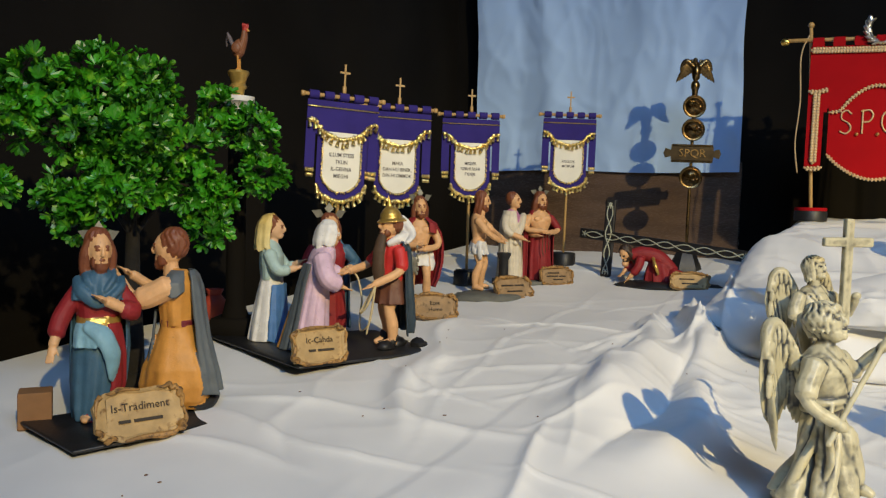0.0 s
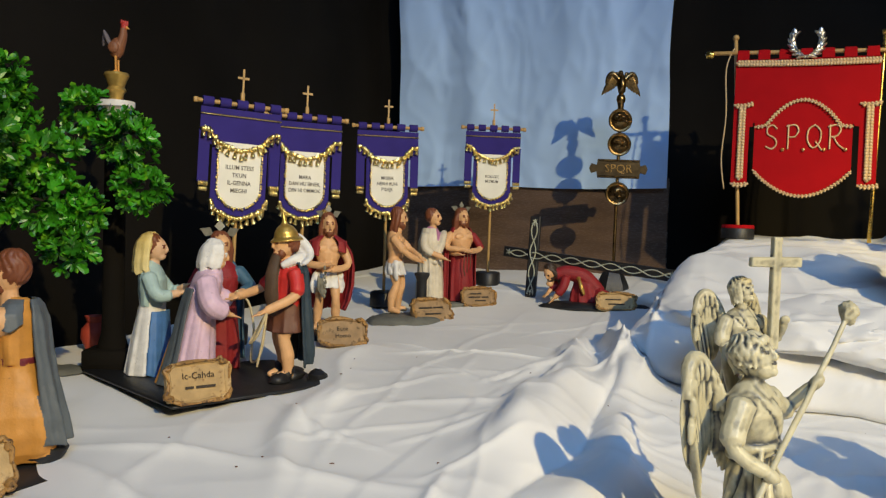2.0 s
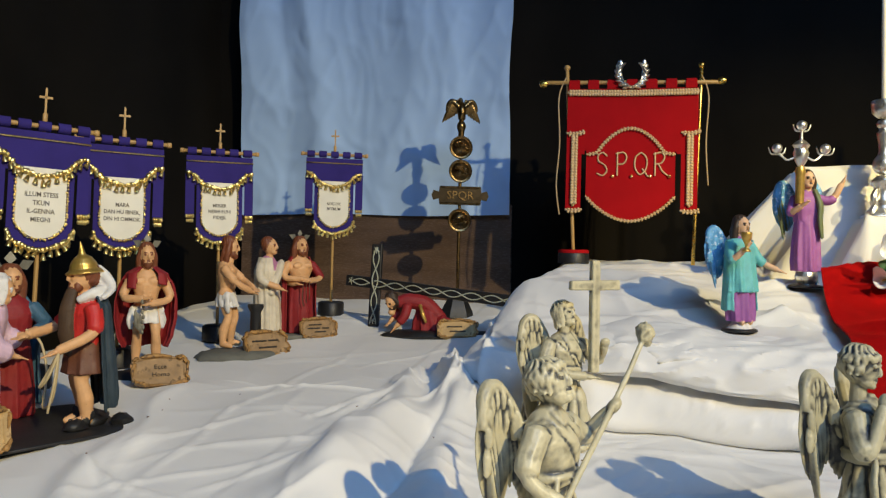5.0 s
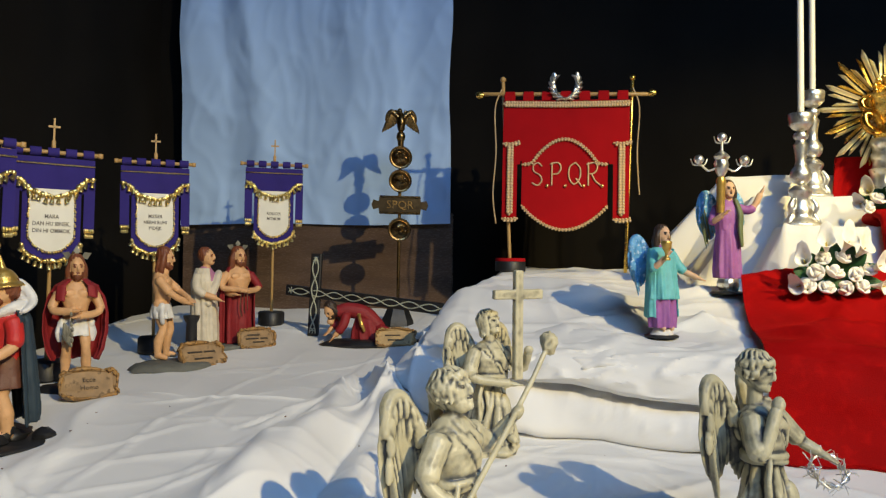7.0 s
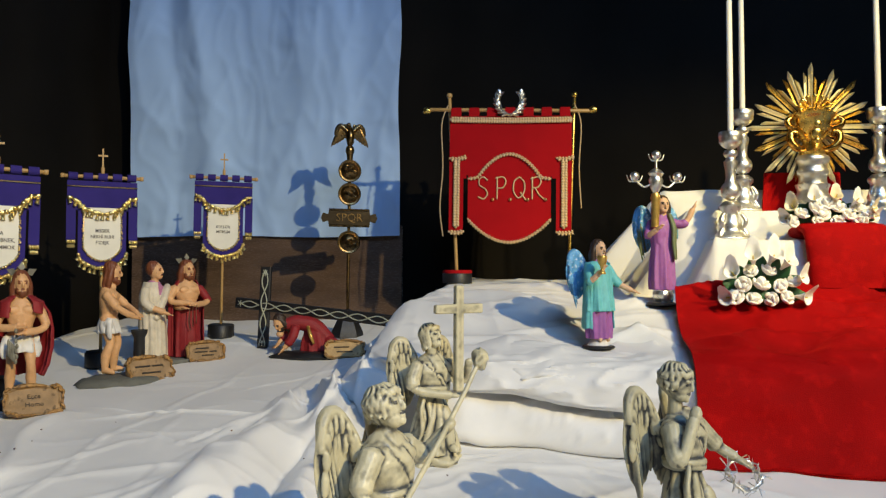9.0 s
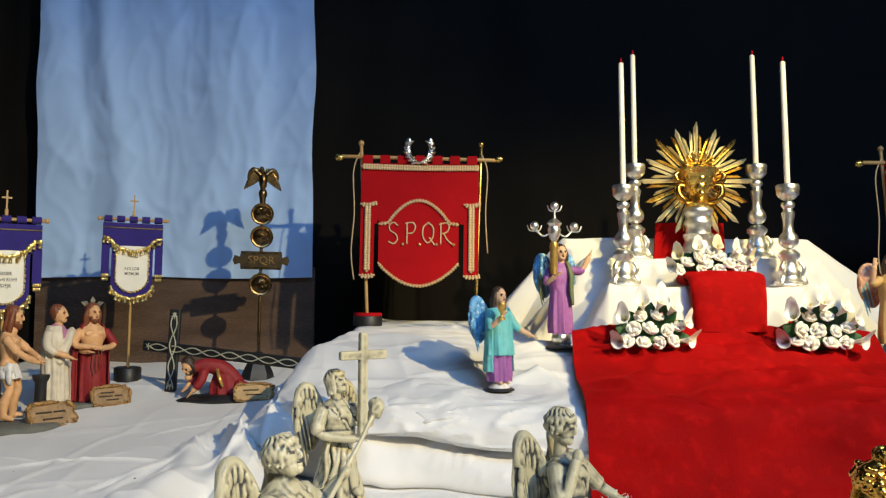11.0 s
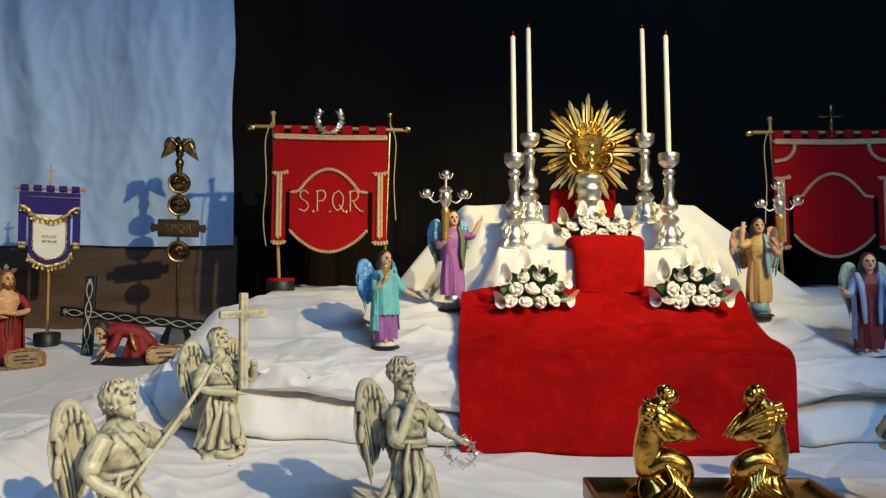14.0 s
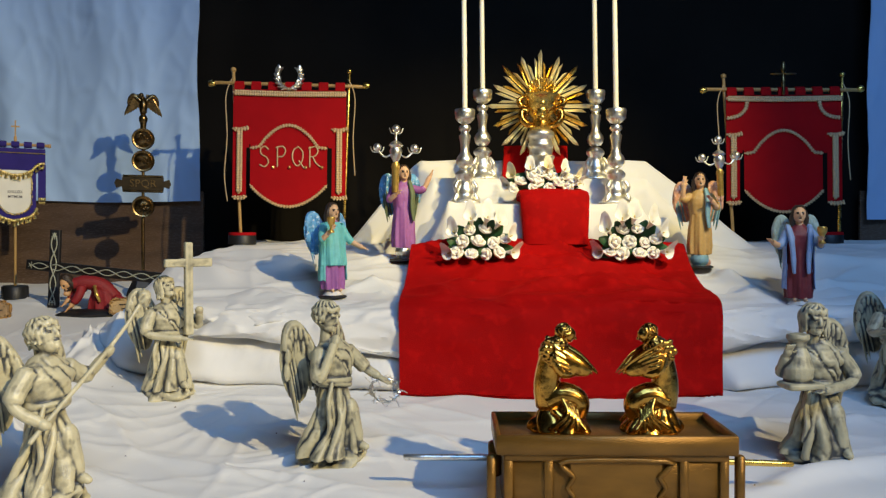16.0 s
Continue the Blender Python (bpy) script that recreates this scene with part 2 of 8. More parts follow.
        for i, j in ((0, 1), (-1, -2)):
            c = sum((Vector(q) for q in rings[i]), Vector()) / n
            d = (path[i] - path[j]).normalized() * rad[i] * 0.45
            ends.append([c + (Vector(q) - c) * 0.6 + d for q in rings[i]])
        return self.rings([ends[0]] + rings + [ends[1]], m, True, at)

    def ball(self, c, r, m=0, n=14, turn=None, at=None, rough=0.0):
        r = (r, r, r) if not isinstance(r, tuple) else r
        c = Vector(c)
        rot = turn if turn is not None else Matrix.Identity(3)
        rings = []
        h = max(5, n // 2)
        for i in range(h + 1):
            b = math.pi * (0.04 + 0.92 * i / h) - math.pi / 2
            ring = []
            for k in range(n):
                a = 2 * math.pi * k / n
                q = 1 + (rough * noise.noise(Vector((3 * math.cos(a) + c.x * 90, 3 * math.sin(a) + c.y * 90, 3 * b + c.z * 90))) if rough else 0)
                ring.append(c + rot @ Vector((r[0] * q * math.cos(b) * math.cos(a), r[1] * q * math.cos(b) * math.sin(a), r[2] * q * math.sin(b))))
            rings.append(ring)
        return self.rings(rings, m, True, at)

    def box(self, lo, hi, m=0, bevel=0.0, at=None):
        x0, y0, z0 = lo
        x1, y1, z1 = hi
        b = bevel
        if not b:
            v = [(x, y, z) for z in (z0, z1) for y in (y0, y1) for x in (x0, x1)]
            f = [(0, 2, 3, 1), (4, 5, 7, 6), (0, 1, 5, 4), (2, 6, 7, 3), (0, 4, 6, 2), (1, 3, 7, 5)]
            return self.add(v, f, m, at)

        def loop(i, z):
            return [(x0 + i + b, y0 + i, z), (x1 - i - b, y0 + i, z), (x1 - i, y0 + i + b, z), (x1 - i, y1 - i - b, z), (x1 - i - b, y1 - i, z), (x0 + i + b, y1 - i, z), (x0 + i, y1 - i - b, z), (x0 + i, y0 + i + b, z)]

        return self.rings([loop(b, z0), loop(0, z0 + b), loop(0, z1 - b), loop(b, z1)], m, True, at)

    def plate(self, outline, y0, y1, m=0, at=None):
        """A flat piece with the outline (x, z), from y0 to y1."""
        n = len(outline)
        v = [(x, y0, z) for x, z in outline] + [(x, y1, z) for x, z in outline]
        f = [tuple(range(n)), tuple(range(2 * n - 1, n - 1, -1))] + [(k, k + n, (k + 1) % n + n, (k + 1) % n) for k in range(n)]
        return self.add(v, f, m, at)

    def make(self, name, mats, parent=None, label="", sharp=False):
        me = bpy.data.meshes.new(name)
        me.from_pydata(self.v, [], self.f)
        for q in mats if isinstance(mats, (list, tuple)) else [mats]:
            me.materials.append(q)
        me.polygons.foreach_set("material_index", self.m)
        if not sharp:
            me.polygons.foreach_set("use_smooth", [True] * len(self.f))
        me.update()
        b = bmesh.new()
        b.from_mesh(me)
        bmesh.ops.recalc_face_normals(b, faces=b.faces)
        b.to_mesh(me)
        b.free()
        if not sharp:
            me.set_sharp_from_angle(angle=radians(50))
        ob = new(name, me)
        ob.parent = parent
        if label:
            ob["label"] = label
        return ob


def thing(name, m, label, category, group="", kind=""):
    """An Empty at a thing's base, under which its parts go."""
    ob = new(name)
    ob.empty_display_size = 0.02
    ob.matrix_world = m
    return tagged(ob, label, category, group, kind)


def writing(name, text, size, m, parent, material, depth=0.0004, spacing=1.0, bold=0.0):
    """Words as a mesh, lying in the local xz plane and facing -y, centred."""
    c = bpy.data.curves.new(name, "FONT")
    c.body, c.size, c.align_x, c.align_y, c.extrude = text, size, "CENTER", "CENTER", depth
    c.space_line, c.offset = spacing, size * bold
    c.resolution_u = 2
    tmp = bpy.data.objects.new(name, c)
    me = bpy.data.meshes.new_from_object(tmp)
    bpy.data.objects.remove(tmp)
    me.materials.clear()
    me.materials.append(material)
    ob = new(name, me)
    ob.parent = parent
    ob.matrix_basis = m @ pose(0, 0, 0, 90)
    return ob


# ---- the hall around, plain ----
def slab(name, lo, hi, material, label, category):
    return tagged(Shape().box(lo, hi).make(name, material, sharp=True), label, category, kind="structure")


slab("floor", (-4.2, -5.2, -0.12), (6.2, 3.9, 0.0), FLOOR_TILE, "plain grey floor of the dim hall", "floor")
slab("ceiling", (-4.2, -5.2, 5.0), (6.2, 3.9, 5.12), WALL_PAINT, "plain grey ceiling of the dim hall", "ceiling")
slab("wall_south", (-4.2, -5.2, 0.0), (6.2, -5.05, 5.0), WALL_PAINT, "plain grey wall of the dim hall", "wall")
slab("wall_north", (-4.2, 3.75, 0.0), (6.2, 3.9, 5.0), WALL_PAINT, "plain grey wall behind the curtains", "wall")
slab("wall_west", (-4.2, -5.05, 0.0), (-4.05, 3.75, 5.0), WALL_PAINT, "plain grey wall of the dim hall", "wall")
slab("wall_east", (6.05, -5.05, 0.0), (6.2, 3.75, 5.0), WALL_PAINT, "plain grey wall of the dim hall", "wall")


def hanging(name, p0, p1, z0, z1, material, label, category, folds, amp, bottom=0.0, thick=0.006, seed=0, kind="structure", fine=0.025, rumple=0.0, pulls=()):
    """A sheet of cloth hung from p0 to p1, with folds that die out towards the hem or grow from the top."""
    a, b = Vector((*p0, 0)), Vector((*p1, 0))
    d = b - a
    nrm = Vector((d.y, -d.x, 0)).normalized()
    nu, nv = max(30, int(d.length / fine)), max(30, int((z1 - z0) / (fine * 1.2)))
    verts = []
    for side in (0, 1):
        for j in range(nv + 1):
            v = j / nv
            for i in range(nu + 1):
                u = i / nu
                s = u * d.length
                off = amp * (0.35 + 0.65 * v) * (math.sin(folds * s + 1.3 * math.sin(2.1 * s + seed)) + 0.5 * math.sin(folds * 2.3 * s + seed + 0.8 * v))
                off += amp * 0.9 * noise.noise(Vector((s * 3.1 + seed, v * 3.5, seed)))
                if rumple:
                    p = Vector((s * 5 + 0.6 * v, v * 5 - s, seed))
                    off += rumple * ((1 - abs(noise.noise(p)) * 2) ** 3 + 0.6 * (1 - abs(noise.noise(p * 2.3 + Vector((5, 1, 0)))) * 2) ** 3 + 0.8 * noise.noise(p * 0.9))
                for s0, v0, s1, v1, width, deep in pulls:
                    g = min(1.0, max(0.0, (v - v0) / (v1 - v0)))
                    off += deep * math.exp(-((s - s0 - (s1 - s0) * g - 0.02 * math.sin(9 * v)) / width) ** 2) * math.sin(math.pi * min(1.0, max(0.0, (v - v0) / (v1 - v0)) + 0.15) * 0.87)
                edge = 0.012 * noise.noise(Vector((v * 6, u * 2, seed + 4)))
                q = a + d * u + nrm * (off + thick * side) + d.normalized() * edge
                hem = bottom * noise.noise(Vector((s * 2.2, 7.7, seed))) * (1 - v) ** 3
                verts.append((q.x, q.y, z0 + (z1 - z0) * v + hem))
    w = nu + 1
    n = w * (nv + 1)
    faces = []
    for j in range(nv):
        for i in range(nu):
            k = j * w + i
            faces.append((k, k + 1, k + w + 1, k + w))
            faces.append((n + k, n + k + w, n + k + w + 1, n + k + 1))
    for i in range(nu):
        faces.append((i, n + i, n + i + 1, i + 1))
        k = nv * w + i
        faces.append((k, k + 1, n + k + 1, n + k))
    for j in range(nv):
        k = j * w
        faces.append((k, k + w, n + k + w, n + k))
        k = j * w + nu
        faces.append((k, n + k, n + k + w, k + w))
    return tagged(Shape().add(verts, faces).make(name, material), label, category, kind=kind)


hanging("backdrop_curtain", (-2.2, 3.52), (3.4, 3.52), 0.0, 3.4, BLACK_CLOTH, "black cloth curtain hung behind the whole display", "curtain", 9, 0.012, seed=3)
hanging("side_curtain", (-1.82, -1.2), (-1.82, 3.5), 0.0, 3.4, BLACK_CLOTH, "black cloth curtain hung along the end of the table", "curtain", 8, 0.015, seed=5)
hanging("side_curtain", (3.2, 3.5), (3.2, -0.2), 0.0, 3.4, BLACK_CLOTH, "black cloth curtain hung along the end of the table", "curtain", 8, 0.015, seed=8)
hanging("blue_sheet", (-1.66, 3.44), (-0.475, 3.44), 1.255, 3.3, BLUE_SHEET, "pale blue cotton sheet hung over the black curtain", "sheet", 7, 0.022, bottom=0.02, seed=1, kind="object", fine=0.012, rumple=0.007, pulls=((0.34, 0.25, 0.20, 1.0, 0.055, 0.028), (0.20, 0.30, 0.10, 1.0, 0.045, -0.020), (0.62, 0.2, 0.50, 1.0, 0.06, 0.013), (0.95, 0.15, 0.88, 1.0, 0.05, 0.012)))
hanging("blue_sheet", (2.40, 3.44), (3.1, 3.44), 1.17, 3.3, BLUE_SHEET, "pale blue cotton sheet hung over the black curtain", "sheet", 7, 0.022, bottom=0.02, seed=2, kind="object", fine=0.012, rumple=0.007)

# brown boards below the sheets
for x0, x1 in ((-1.67, -0.47), (2.39, 3.1)):
    tagged(Shape().box((x0, 3.455, 0.6), (x1, 3.475, 1.30), bevel=0.003).make("brown_board", BROWN_BOARD, sharp=True), "dull brown wooden board standing below the blue sheet", "board", "brown boards")


# ---- the white cloth over the table and its steps ----
def smooth01(a, b, x):
    t = np.clip((x - a) / (b - a), 0, 1)
    return t * t * (3 - 2 * t)


def crease(x0, y0, x1, y1, width, h):
    return ((x0 + x1) / 2, (y0 + y1) / 2, math.atan2(y1 - y0, x1 - x0), math.hypot(x1 - x0, y1 - y0) / 1.33, width, h)


FOLDS = []
rng = random.Random(11)
for _ in range(70):
    FOLDS.append((rng.uniform(-1.7, 2.6), rng.uniform(0.2, 3.2), rng.uniform(0, math.pi), rng.uniform(0.10, 0.40), rng.uniform(0.006, 0.022), rng.uniform(-0.005, 0.010)))
for _ in range(46):
    left_side = rng.random() < 0.6
    FOLDS.append((rng.uniform(-0.35, 0.45) if left_side else rng.uniform(1.4, 2.4), rng.uniform(2.12, 2.9), rng.uniform(-0.55, 0.55), rng.uniform(0.10, 0.30), rng.uniform(0.010, 0.026), rng.uniform(0.003, 0.011)))
for _ in range(12):
    FOLDS.append((rng.uniform(-0.25, 0.45), rng.uniform(1.25, 2.0), rng.uniform(-0.6, 0.6), rng.uniform(0.12, 0.34), rng.uniform(0.008, 0.02), rng.uniform(0.003, 0.011)))
for _ in range(46):
    FOLDS.append((rng.uniform(-0.30, 0.46), rng.uniform(2.05, 2.75), rng.gauss(-0.15, 0.5), rng.uniform(0.05, 0.16), rng.uniform(0.005, 0.010), rng.uniform(0.001, 0.005)))
for k in range(17):
    # creases that fan out from the foot of the stage
    a0 = -math.pi / 2 + 1.25 * (k / 16 * 2 - 1) + rng.uniform(-0.06, 0.06)
    r0, r1 = rng.uniform(0.06, 0.22), rng.uniform(0.40, 0.80)
    FOLDS.append(crease(0.16 + r0 * math.cos(a0), 2.06 + r0 * math.sin(a0), 0.16 + r1 * math.cos(a0 + 0.08), 2.06 + r1 * math.sin(a0 + 0.08), rng.uniform(0.007, 0.013), rng.uniform(0.003, 0.007)))
for k in range(16):
    # and crisp pulls over the open table
    cx0, cy0, a0, ln0 = rng.uniform(-0.95, -0.30), rng.uniform(1.0, 2.5), rng.choice((1.05, 1.25, 1.9, -0.2)) + rng.uniform(-0.2, 0.2), rng.uniform(0.10, 0.32)
    FOLDS.append((cx0, cy0, a0, ln0, rng.uniform(0.005, 0.009), rng.uniform(0.003, 0.006)))
for _ in range(16):
    FOLDS.append((rng.uniform(-0.35, 0.75), rng.uniform(1.1, 2.05), rng.gauss(0.2, 0.7), rng.uniform(0.06, 0.22), rng.uniform(0.004, 0.010), rng.uniform(0.002, 0.007)))
for _ in range(18):
    FOLDS.append((rng.uniform(-0.58, -0.30), rng.uniform(1.85, 2.65), rng.uniform(1.1, 2.1), rng.uniform(0.08, 0.22), rng.uniform(0.007, 0.015), rng.uniform(0.008, 0.022)))
# long pulls, ironed creases and heaps of cloth that stand out
FOLDS += [crease(-0.69, 1.10, -0.85, 2.55, 0.007, 0.006), crease(-0.72, 1.16, -0.88, 1.60, 0.030, 0.020), crease(-0.86, 1.56, -1.03, 1.98, 0.025, 0.015), crease(-1.07, 1.15, -0.44, 1.20, 0.018, 0.010),
          crease(-0.448, 1.25, -0.39, 0.90, 0.014, 0.012), crease(-0.34, 2.0, -0.325, 1.22, 0.016, -0.020), crease(-0.43, 1.95, -0.40, 1.35, 0.050, 0.040), crease(-0.27, 1.75, -0.25, 1.20, 0.040, 0.028),
          crease(-0.49, 1.80, -0.42, 1.40, 0.030, 0.022), crease(-0.42, 2.42, -0.31, 1.86, 0.045, 0.055), crease(-0.52, 2.30, -0.45, 1.95, 0.030, 0.025), crease(-0.90, 1.98, -0.55, 2.10, 0.012, 0.008),
          crease(-0.10, 1.58, 0.45, 1.36, 0.020, 0.014), crease(-0.32, 1.84, -0.02, 1.58, 0.022, 0.016), crease(0.05, 1.72, 0.40, 1.86, 0.020, 0.010), crease(0.48, 1.75, 0.72, 1.45, 0.018, 0.014), crease(0.58, 1.70, 0.80, 1.52, 0.014, 0.010),
          crease(1.15, 1.40, 1.75, 1.62, 0.040, 0.022), crease(1.2, 1.78, 1.9, 1.85, 0.020, 0.012), crease(1.0, 1.85, 1.5, 1.72, 0.016, 0.010),
          crease(-0.15, 2.62, 0.12, 2.52, 0.030, 0.030), crease(-0.02, 2.50, 0.30, 2.42, 0.022, 0.018), crease(-0.28, 2.50, -0.05, 2.36, 0.030, 0.022), crease(0.05, 2.32, 0.22, 2.36, 0.014, 0.012), crease(0.34, 2.36, 0.47, 2.22, 0.022, 0.022), crease(0.30, 2.30, 0.44, 2.33, 0.016, 0.014),
          crease(-0.1, 2.85, 0.35, 2.75, 0.03, 0.016), crease(1.36, 2.50, 1.50, 2.24, 0.028, 0.026), crease(1.45, 2.36, 1.9, 2.30, 0.020, 0.014), crease(1.6, 2.55, 2.2, 2.40, 0.03, 0.02), crease(1.7, 2.2, 2.3, 2.25, 0.02, 0.014),
          crease(0.625, 2.53, 0.49, 2.39, 0.018, 0.034), crease(1.185, 2.53, 1.33, 2.38, 0.018, 0.034), crease(0.66, 2.52, 0.63, 2.42, 0.012, 0.018), crease(1.10, 2.50, 1.14, 2.42, 0.012, 0.016), crease(1.26, 2.62, 1.42, 2.50, 0.018, 0.030), crease(0.54, 2.62, 0.38, 2.52, 0.018, 0.030), crease(0.50, 2.76, 0.28, 2.68, 0.022, 0.028), crease(1.32, 2.78, 1.60, 2.66, 0.022, 0.026),
          crease(0.50, 2.52, 0.60, 2.80, 0.015, 0.012), crease(0.36, 2.68, 0.52, 2.86, 0.014, 0.008), crease(1.32, 2.55, 1.46, 2.85, 0.02, 0.010)]


def table_z(x, y):
    left = np.interp(y, [0, 0.9, 1.5, 2.0, 2.4, 2.75, 3.0, 3.45], [0.66, 0.705, 0.75, 0.772, 0.785, 0.822, 0.86, 0.90])
    right = np.interp(y, [0, 1.2, 1.6, 2.0, 2.4], [0.66, 0.66, 0.66, 0.70, 0.70])
    return left + (right - left) * smooth01(-0.5, 0.05, x)


def mound_edge(x, y):
    """How far a point lies inside the edge of the low stage under the altar."""
    front = y - np.interp(x, [-0.4, -0.05, 0.2, 0.46, 1.33, 1.46, 2.4], [2.12, 2.095, 2.08, 2.055, 2.06, 2.11, 2.11]) - 0.006 * np.sin(11.3 * x) - 0.004 * np.sin(23 * x)
    end = (x + 0.385 - 0.09 * smooth01(2.1, 2.9, y) + 0.010 * np.sin(13 * y)) * 0.92
    k = 0.14
    h = np.clip(0.5 + 0.5 * (end - front) / k, 0, 1)
    return end + (front - end) * h - k * h * (1 - h), front, end


def mound_share(x, y):
    d = mound_edge(x, y)[0]
    split = np.interp(x, [-0.3, -0.08, 0.2, 0.5, 1.3, 1.5, 2.4], [0.75, 0.70, 0.55, 0.44, 0.40, 0.52, 0.5])
    return smooth01(0.0, 0.03, d) * split + (1 - split) * smooth01(0.034, 0.095, d), split


def mound_z(x, y):
    """The low stage: a soft top, and rolls of cloth down its front and end."""
    top = np.interp(y, [2.0, 2.12, 2.25, 2.5, 2.8, 3.0, 3.45], [0.905, 0.915, 0.93, 1.026, 1.06, 1.075, 1.08])
    base = table_z(x, y)
    return base + (top - base) * mound_share(x, y)[0]


def frustum(x, y, x0, x1, yf, top, sl, sr, sf, yb=3.05):
    return top - sl * np.maximum(x0 - x, 0) - sr * np.maximum(x - x1, 0) - sf * np.maximum(yf - y, 0) - 2.0 * np.maximum(y - yb, 0)


def altar_z(x, y):
    a = frustum(x, y, 0.60, 1.20, 2.494, 1.207, 2.0, 2.0, 4.6)
    b = frustum(x, y, 0.55, 1.26, 2.64, 1.297, 1.5, 1.2, 7.0)
    c = frustum(x, y, 0.50, 1.30, 2.81, 1.373, 1.16, 0.80, 8.0)
    return np.maximum(np.maximum(a, b), c)


def soft_max(a, b, k):
    h = np.clip(0.5 + 0.5 * (a - b) / k, 0, 1)
    return b + (a - b) * h + k * h * (1 - h)


def cloth_z(x, y):
    x, y = np.asarray(x, float), np.asarray(y, float)
    z = soft_max(mound_z(x, y), table_z(x, y), 0.012)
    z = np.where(x < -0.55, table_z(x, y), z)
    z = soft_max(z, altar_z(x, y), 0.02)
    flat = 1 - 0.72 * smooth01(2.47, 2.50, y) * smooth01(0.46, 0.56, x) * smooth01(1.32, 1.24, x)
    for fx, fy in ((0.272, 2.228), (0.458, 2.495), (1.370, 2.425), (1.563, 2.172)):
        flat = flat * (1 - 0.96 * np.exp(-(((x - fx) ** 2 + (y - fy) ** 2) / 0.0036) ** 2))
    for cx, cy, a, length, width, h in FOLDS:
        u = (x - cx) * math.cos(a) + (y - cy) * math.sin(a)
        v = -(x - cx) * math.sin(a) + (y - cy) * math.cos(a) + 0.12 * u * u / length + 0.01 * np.sin(14 * u + cx * 9)
        w = width * (1 + 0.5 * u / length)
        ridge = np.exp(-(v / w) ** 2) if width > 0.027 else np.exp(-1.25 * (np.sqrt((v / w) ** 2 + 0.03) - 0.173))
        z = z + flat * h * ridge * np.exp(-(u / length * 1.5) ** 4)
    u = x + 0.06 * np.sin(3.1 * y + 1) + 0.03 * np.sin(7 * x + 5 * y)
    v = y + 0.05 * np.sin(4 * x) + 0.03 * np.sin(9 * y - 3 * x)
    for fu, fv, amp, power, mu, mv in ((1.7, 1.3, 0.007, 5, 2.1, 1.3), (-1.1, 2.9, 0.006, 4, 1.4, -2.7), (3.9, 1.6, 0.004, 3, -1.9, 2.2), (0.8, 5.7, 0.003, 3, 2.9, 0.7)):
        z = z + flat * (0.45 + 0.55 * smooth01(-0.5, -0.1, x)) * amp * (1 - np.abs(np.sin(math.pi * (fu * u + fv * v)))) ** power * (0.5 + 0.5 * np.sin(5 * mu * y + 4 * mv * x))
    z = z - 0.6 * smooth01(-1.69, -1.76, x) ** 2
    z = z + flat * 0.004 * np.sin(7 * x + 2 * y) * np.sin(5 * y - 3 * x) + 0.002 * np.sin(23 * x + 9 * y + 2 * np.sin(8 * y))
    return z


def ground(x, y):
    return float(cloth_z(x, y))


def build_cloth():
    xs = np.concatenate([np.arange(-1.80, -0.5, 0.009), np.arange(-0.5, -0.2, 0.005), np.arange(-0.2, 1.9, 0.008), np.arange(1.9, 3.181, 0.016)])
    ys = np.concatenate([np.arange(-0.25, 0.9, 0.02), np.arange(0.9, 2.0, 0.008), np.arange(2.0, 2.24, 0.0022), np.arange(2.24, 3.49, 0.008)])
    gx, gy = np.meshgrid(xs, ys)
    gz = cloth_z(gx, gy)
    # the rolls swell out past their foot
    share, split = mound_share(gx, gy)
    d, front, end = mound_edge(gx, gy)
    low = np.sin(math.pi * np.clip(share / split, 0, 1) ** 0.55) * 0.044
    high = np.sin(math.pi * np.clip((share - split) / (1 - split), 0, 1)) ** 0.8 * 0.052 * (1 + 0.3 * np.sin(7 * gx))
    swell = np.where(share < split, low, high) * (gx > -0.6) * (1 - smooth01(0.44, 0.52, gx) * smooth01(1.36, 1.29, gx))
    swell = swell * (1 + 0.25 * np.sin(9 * gx + 30 * gz) + 0.15 * np.sin(13 * gx - 22 * gz))
    on_slope = (share > 0.02) * (share < 0.985) * (gx < 0.455)
    for fx, fz, amp, ph in ((3.0, 16.0, 0.014, 0.2), (-4.1, 19.0, 0.012, 1.1), (6.5, 9.0, 0.008, 0.6)):
        swell = swell + on_slope * amp * (1 - np.abs(np.sin(math.pi * (fx * gx + fz * gz + ph + 0.35 * np.sin(6 * gx + 9 * ph))))) ** 4 * (0.5 + 0.5 * np.sin(8 * gx * ph + 23 * gz))
    to_end = smooth01(-0.08, 0.08, front - end)
    gy = gy - swell * (1 - to_end)
    gx = gx - 0.45 * swell * to_end
    v = np.stack([gx, gy, gz], -1).reshape(-1, 3)
    w, h = len(xs), len(ys)
    i = (np.arange(h - 1)[:, None] * w + np.arange(w - 1)[None, :]).reshape(-1)
    f = np.stack([i, i + 1, i + w + 1, i + w], -1)
    me = bpy.data.meshes.new("white_cloth")
    me.vertices.add(len(v))
    me.vertices.foreach_set("co", v.reshape(-1))
    me.loops.add(f.size)
    me.loops.foreach_set("vertex_index", f.reshape(-1).astype(np.int32))
    me.polygons.add(len(f))
    me.polygons.foreach_set("loop_start", (np.arange(len(f)) * 4).astype(np.int32))
    me.polygons.foreach_set("use_smooth", np.ones(len(f), bool))
    me.update(calc_edges=True)
    me.materials.append(WHITE_CLOTH)
    ob = new("white_cloth", me)
    return tagged(ob, "creased white cotton cloth draped over the stepped table", "cloth", kind="structure")


build_cloth()


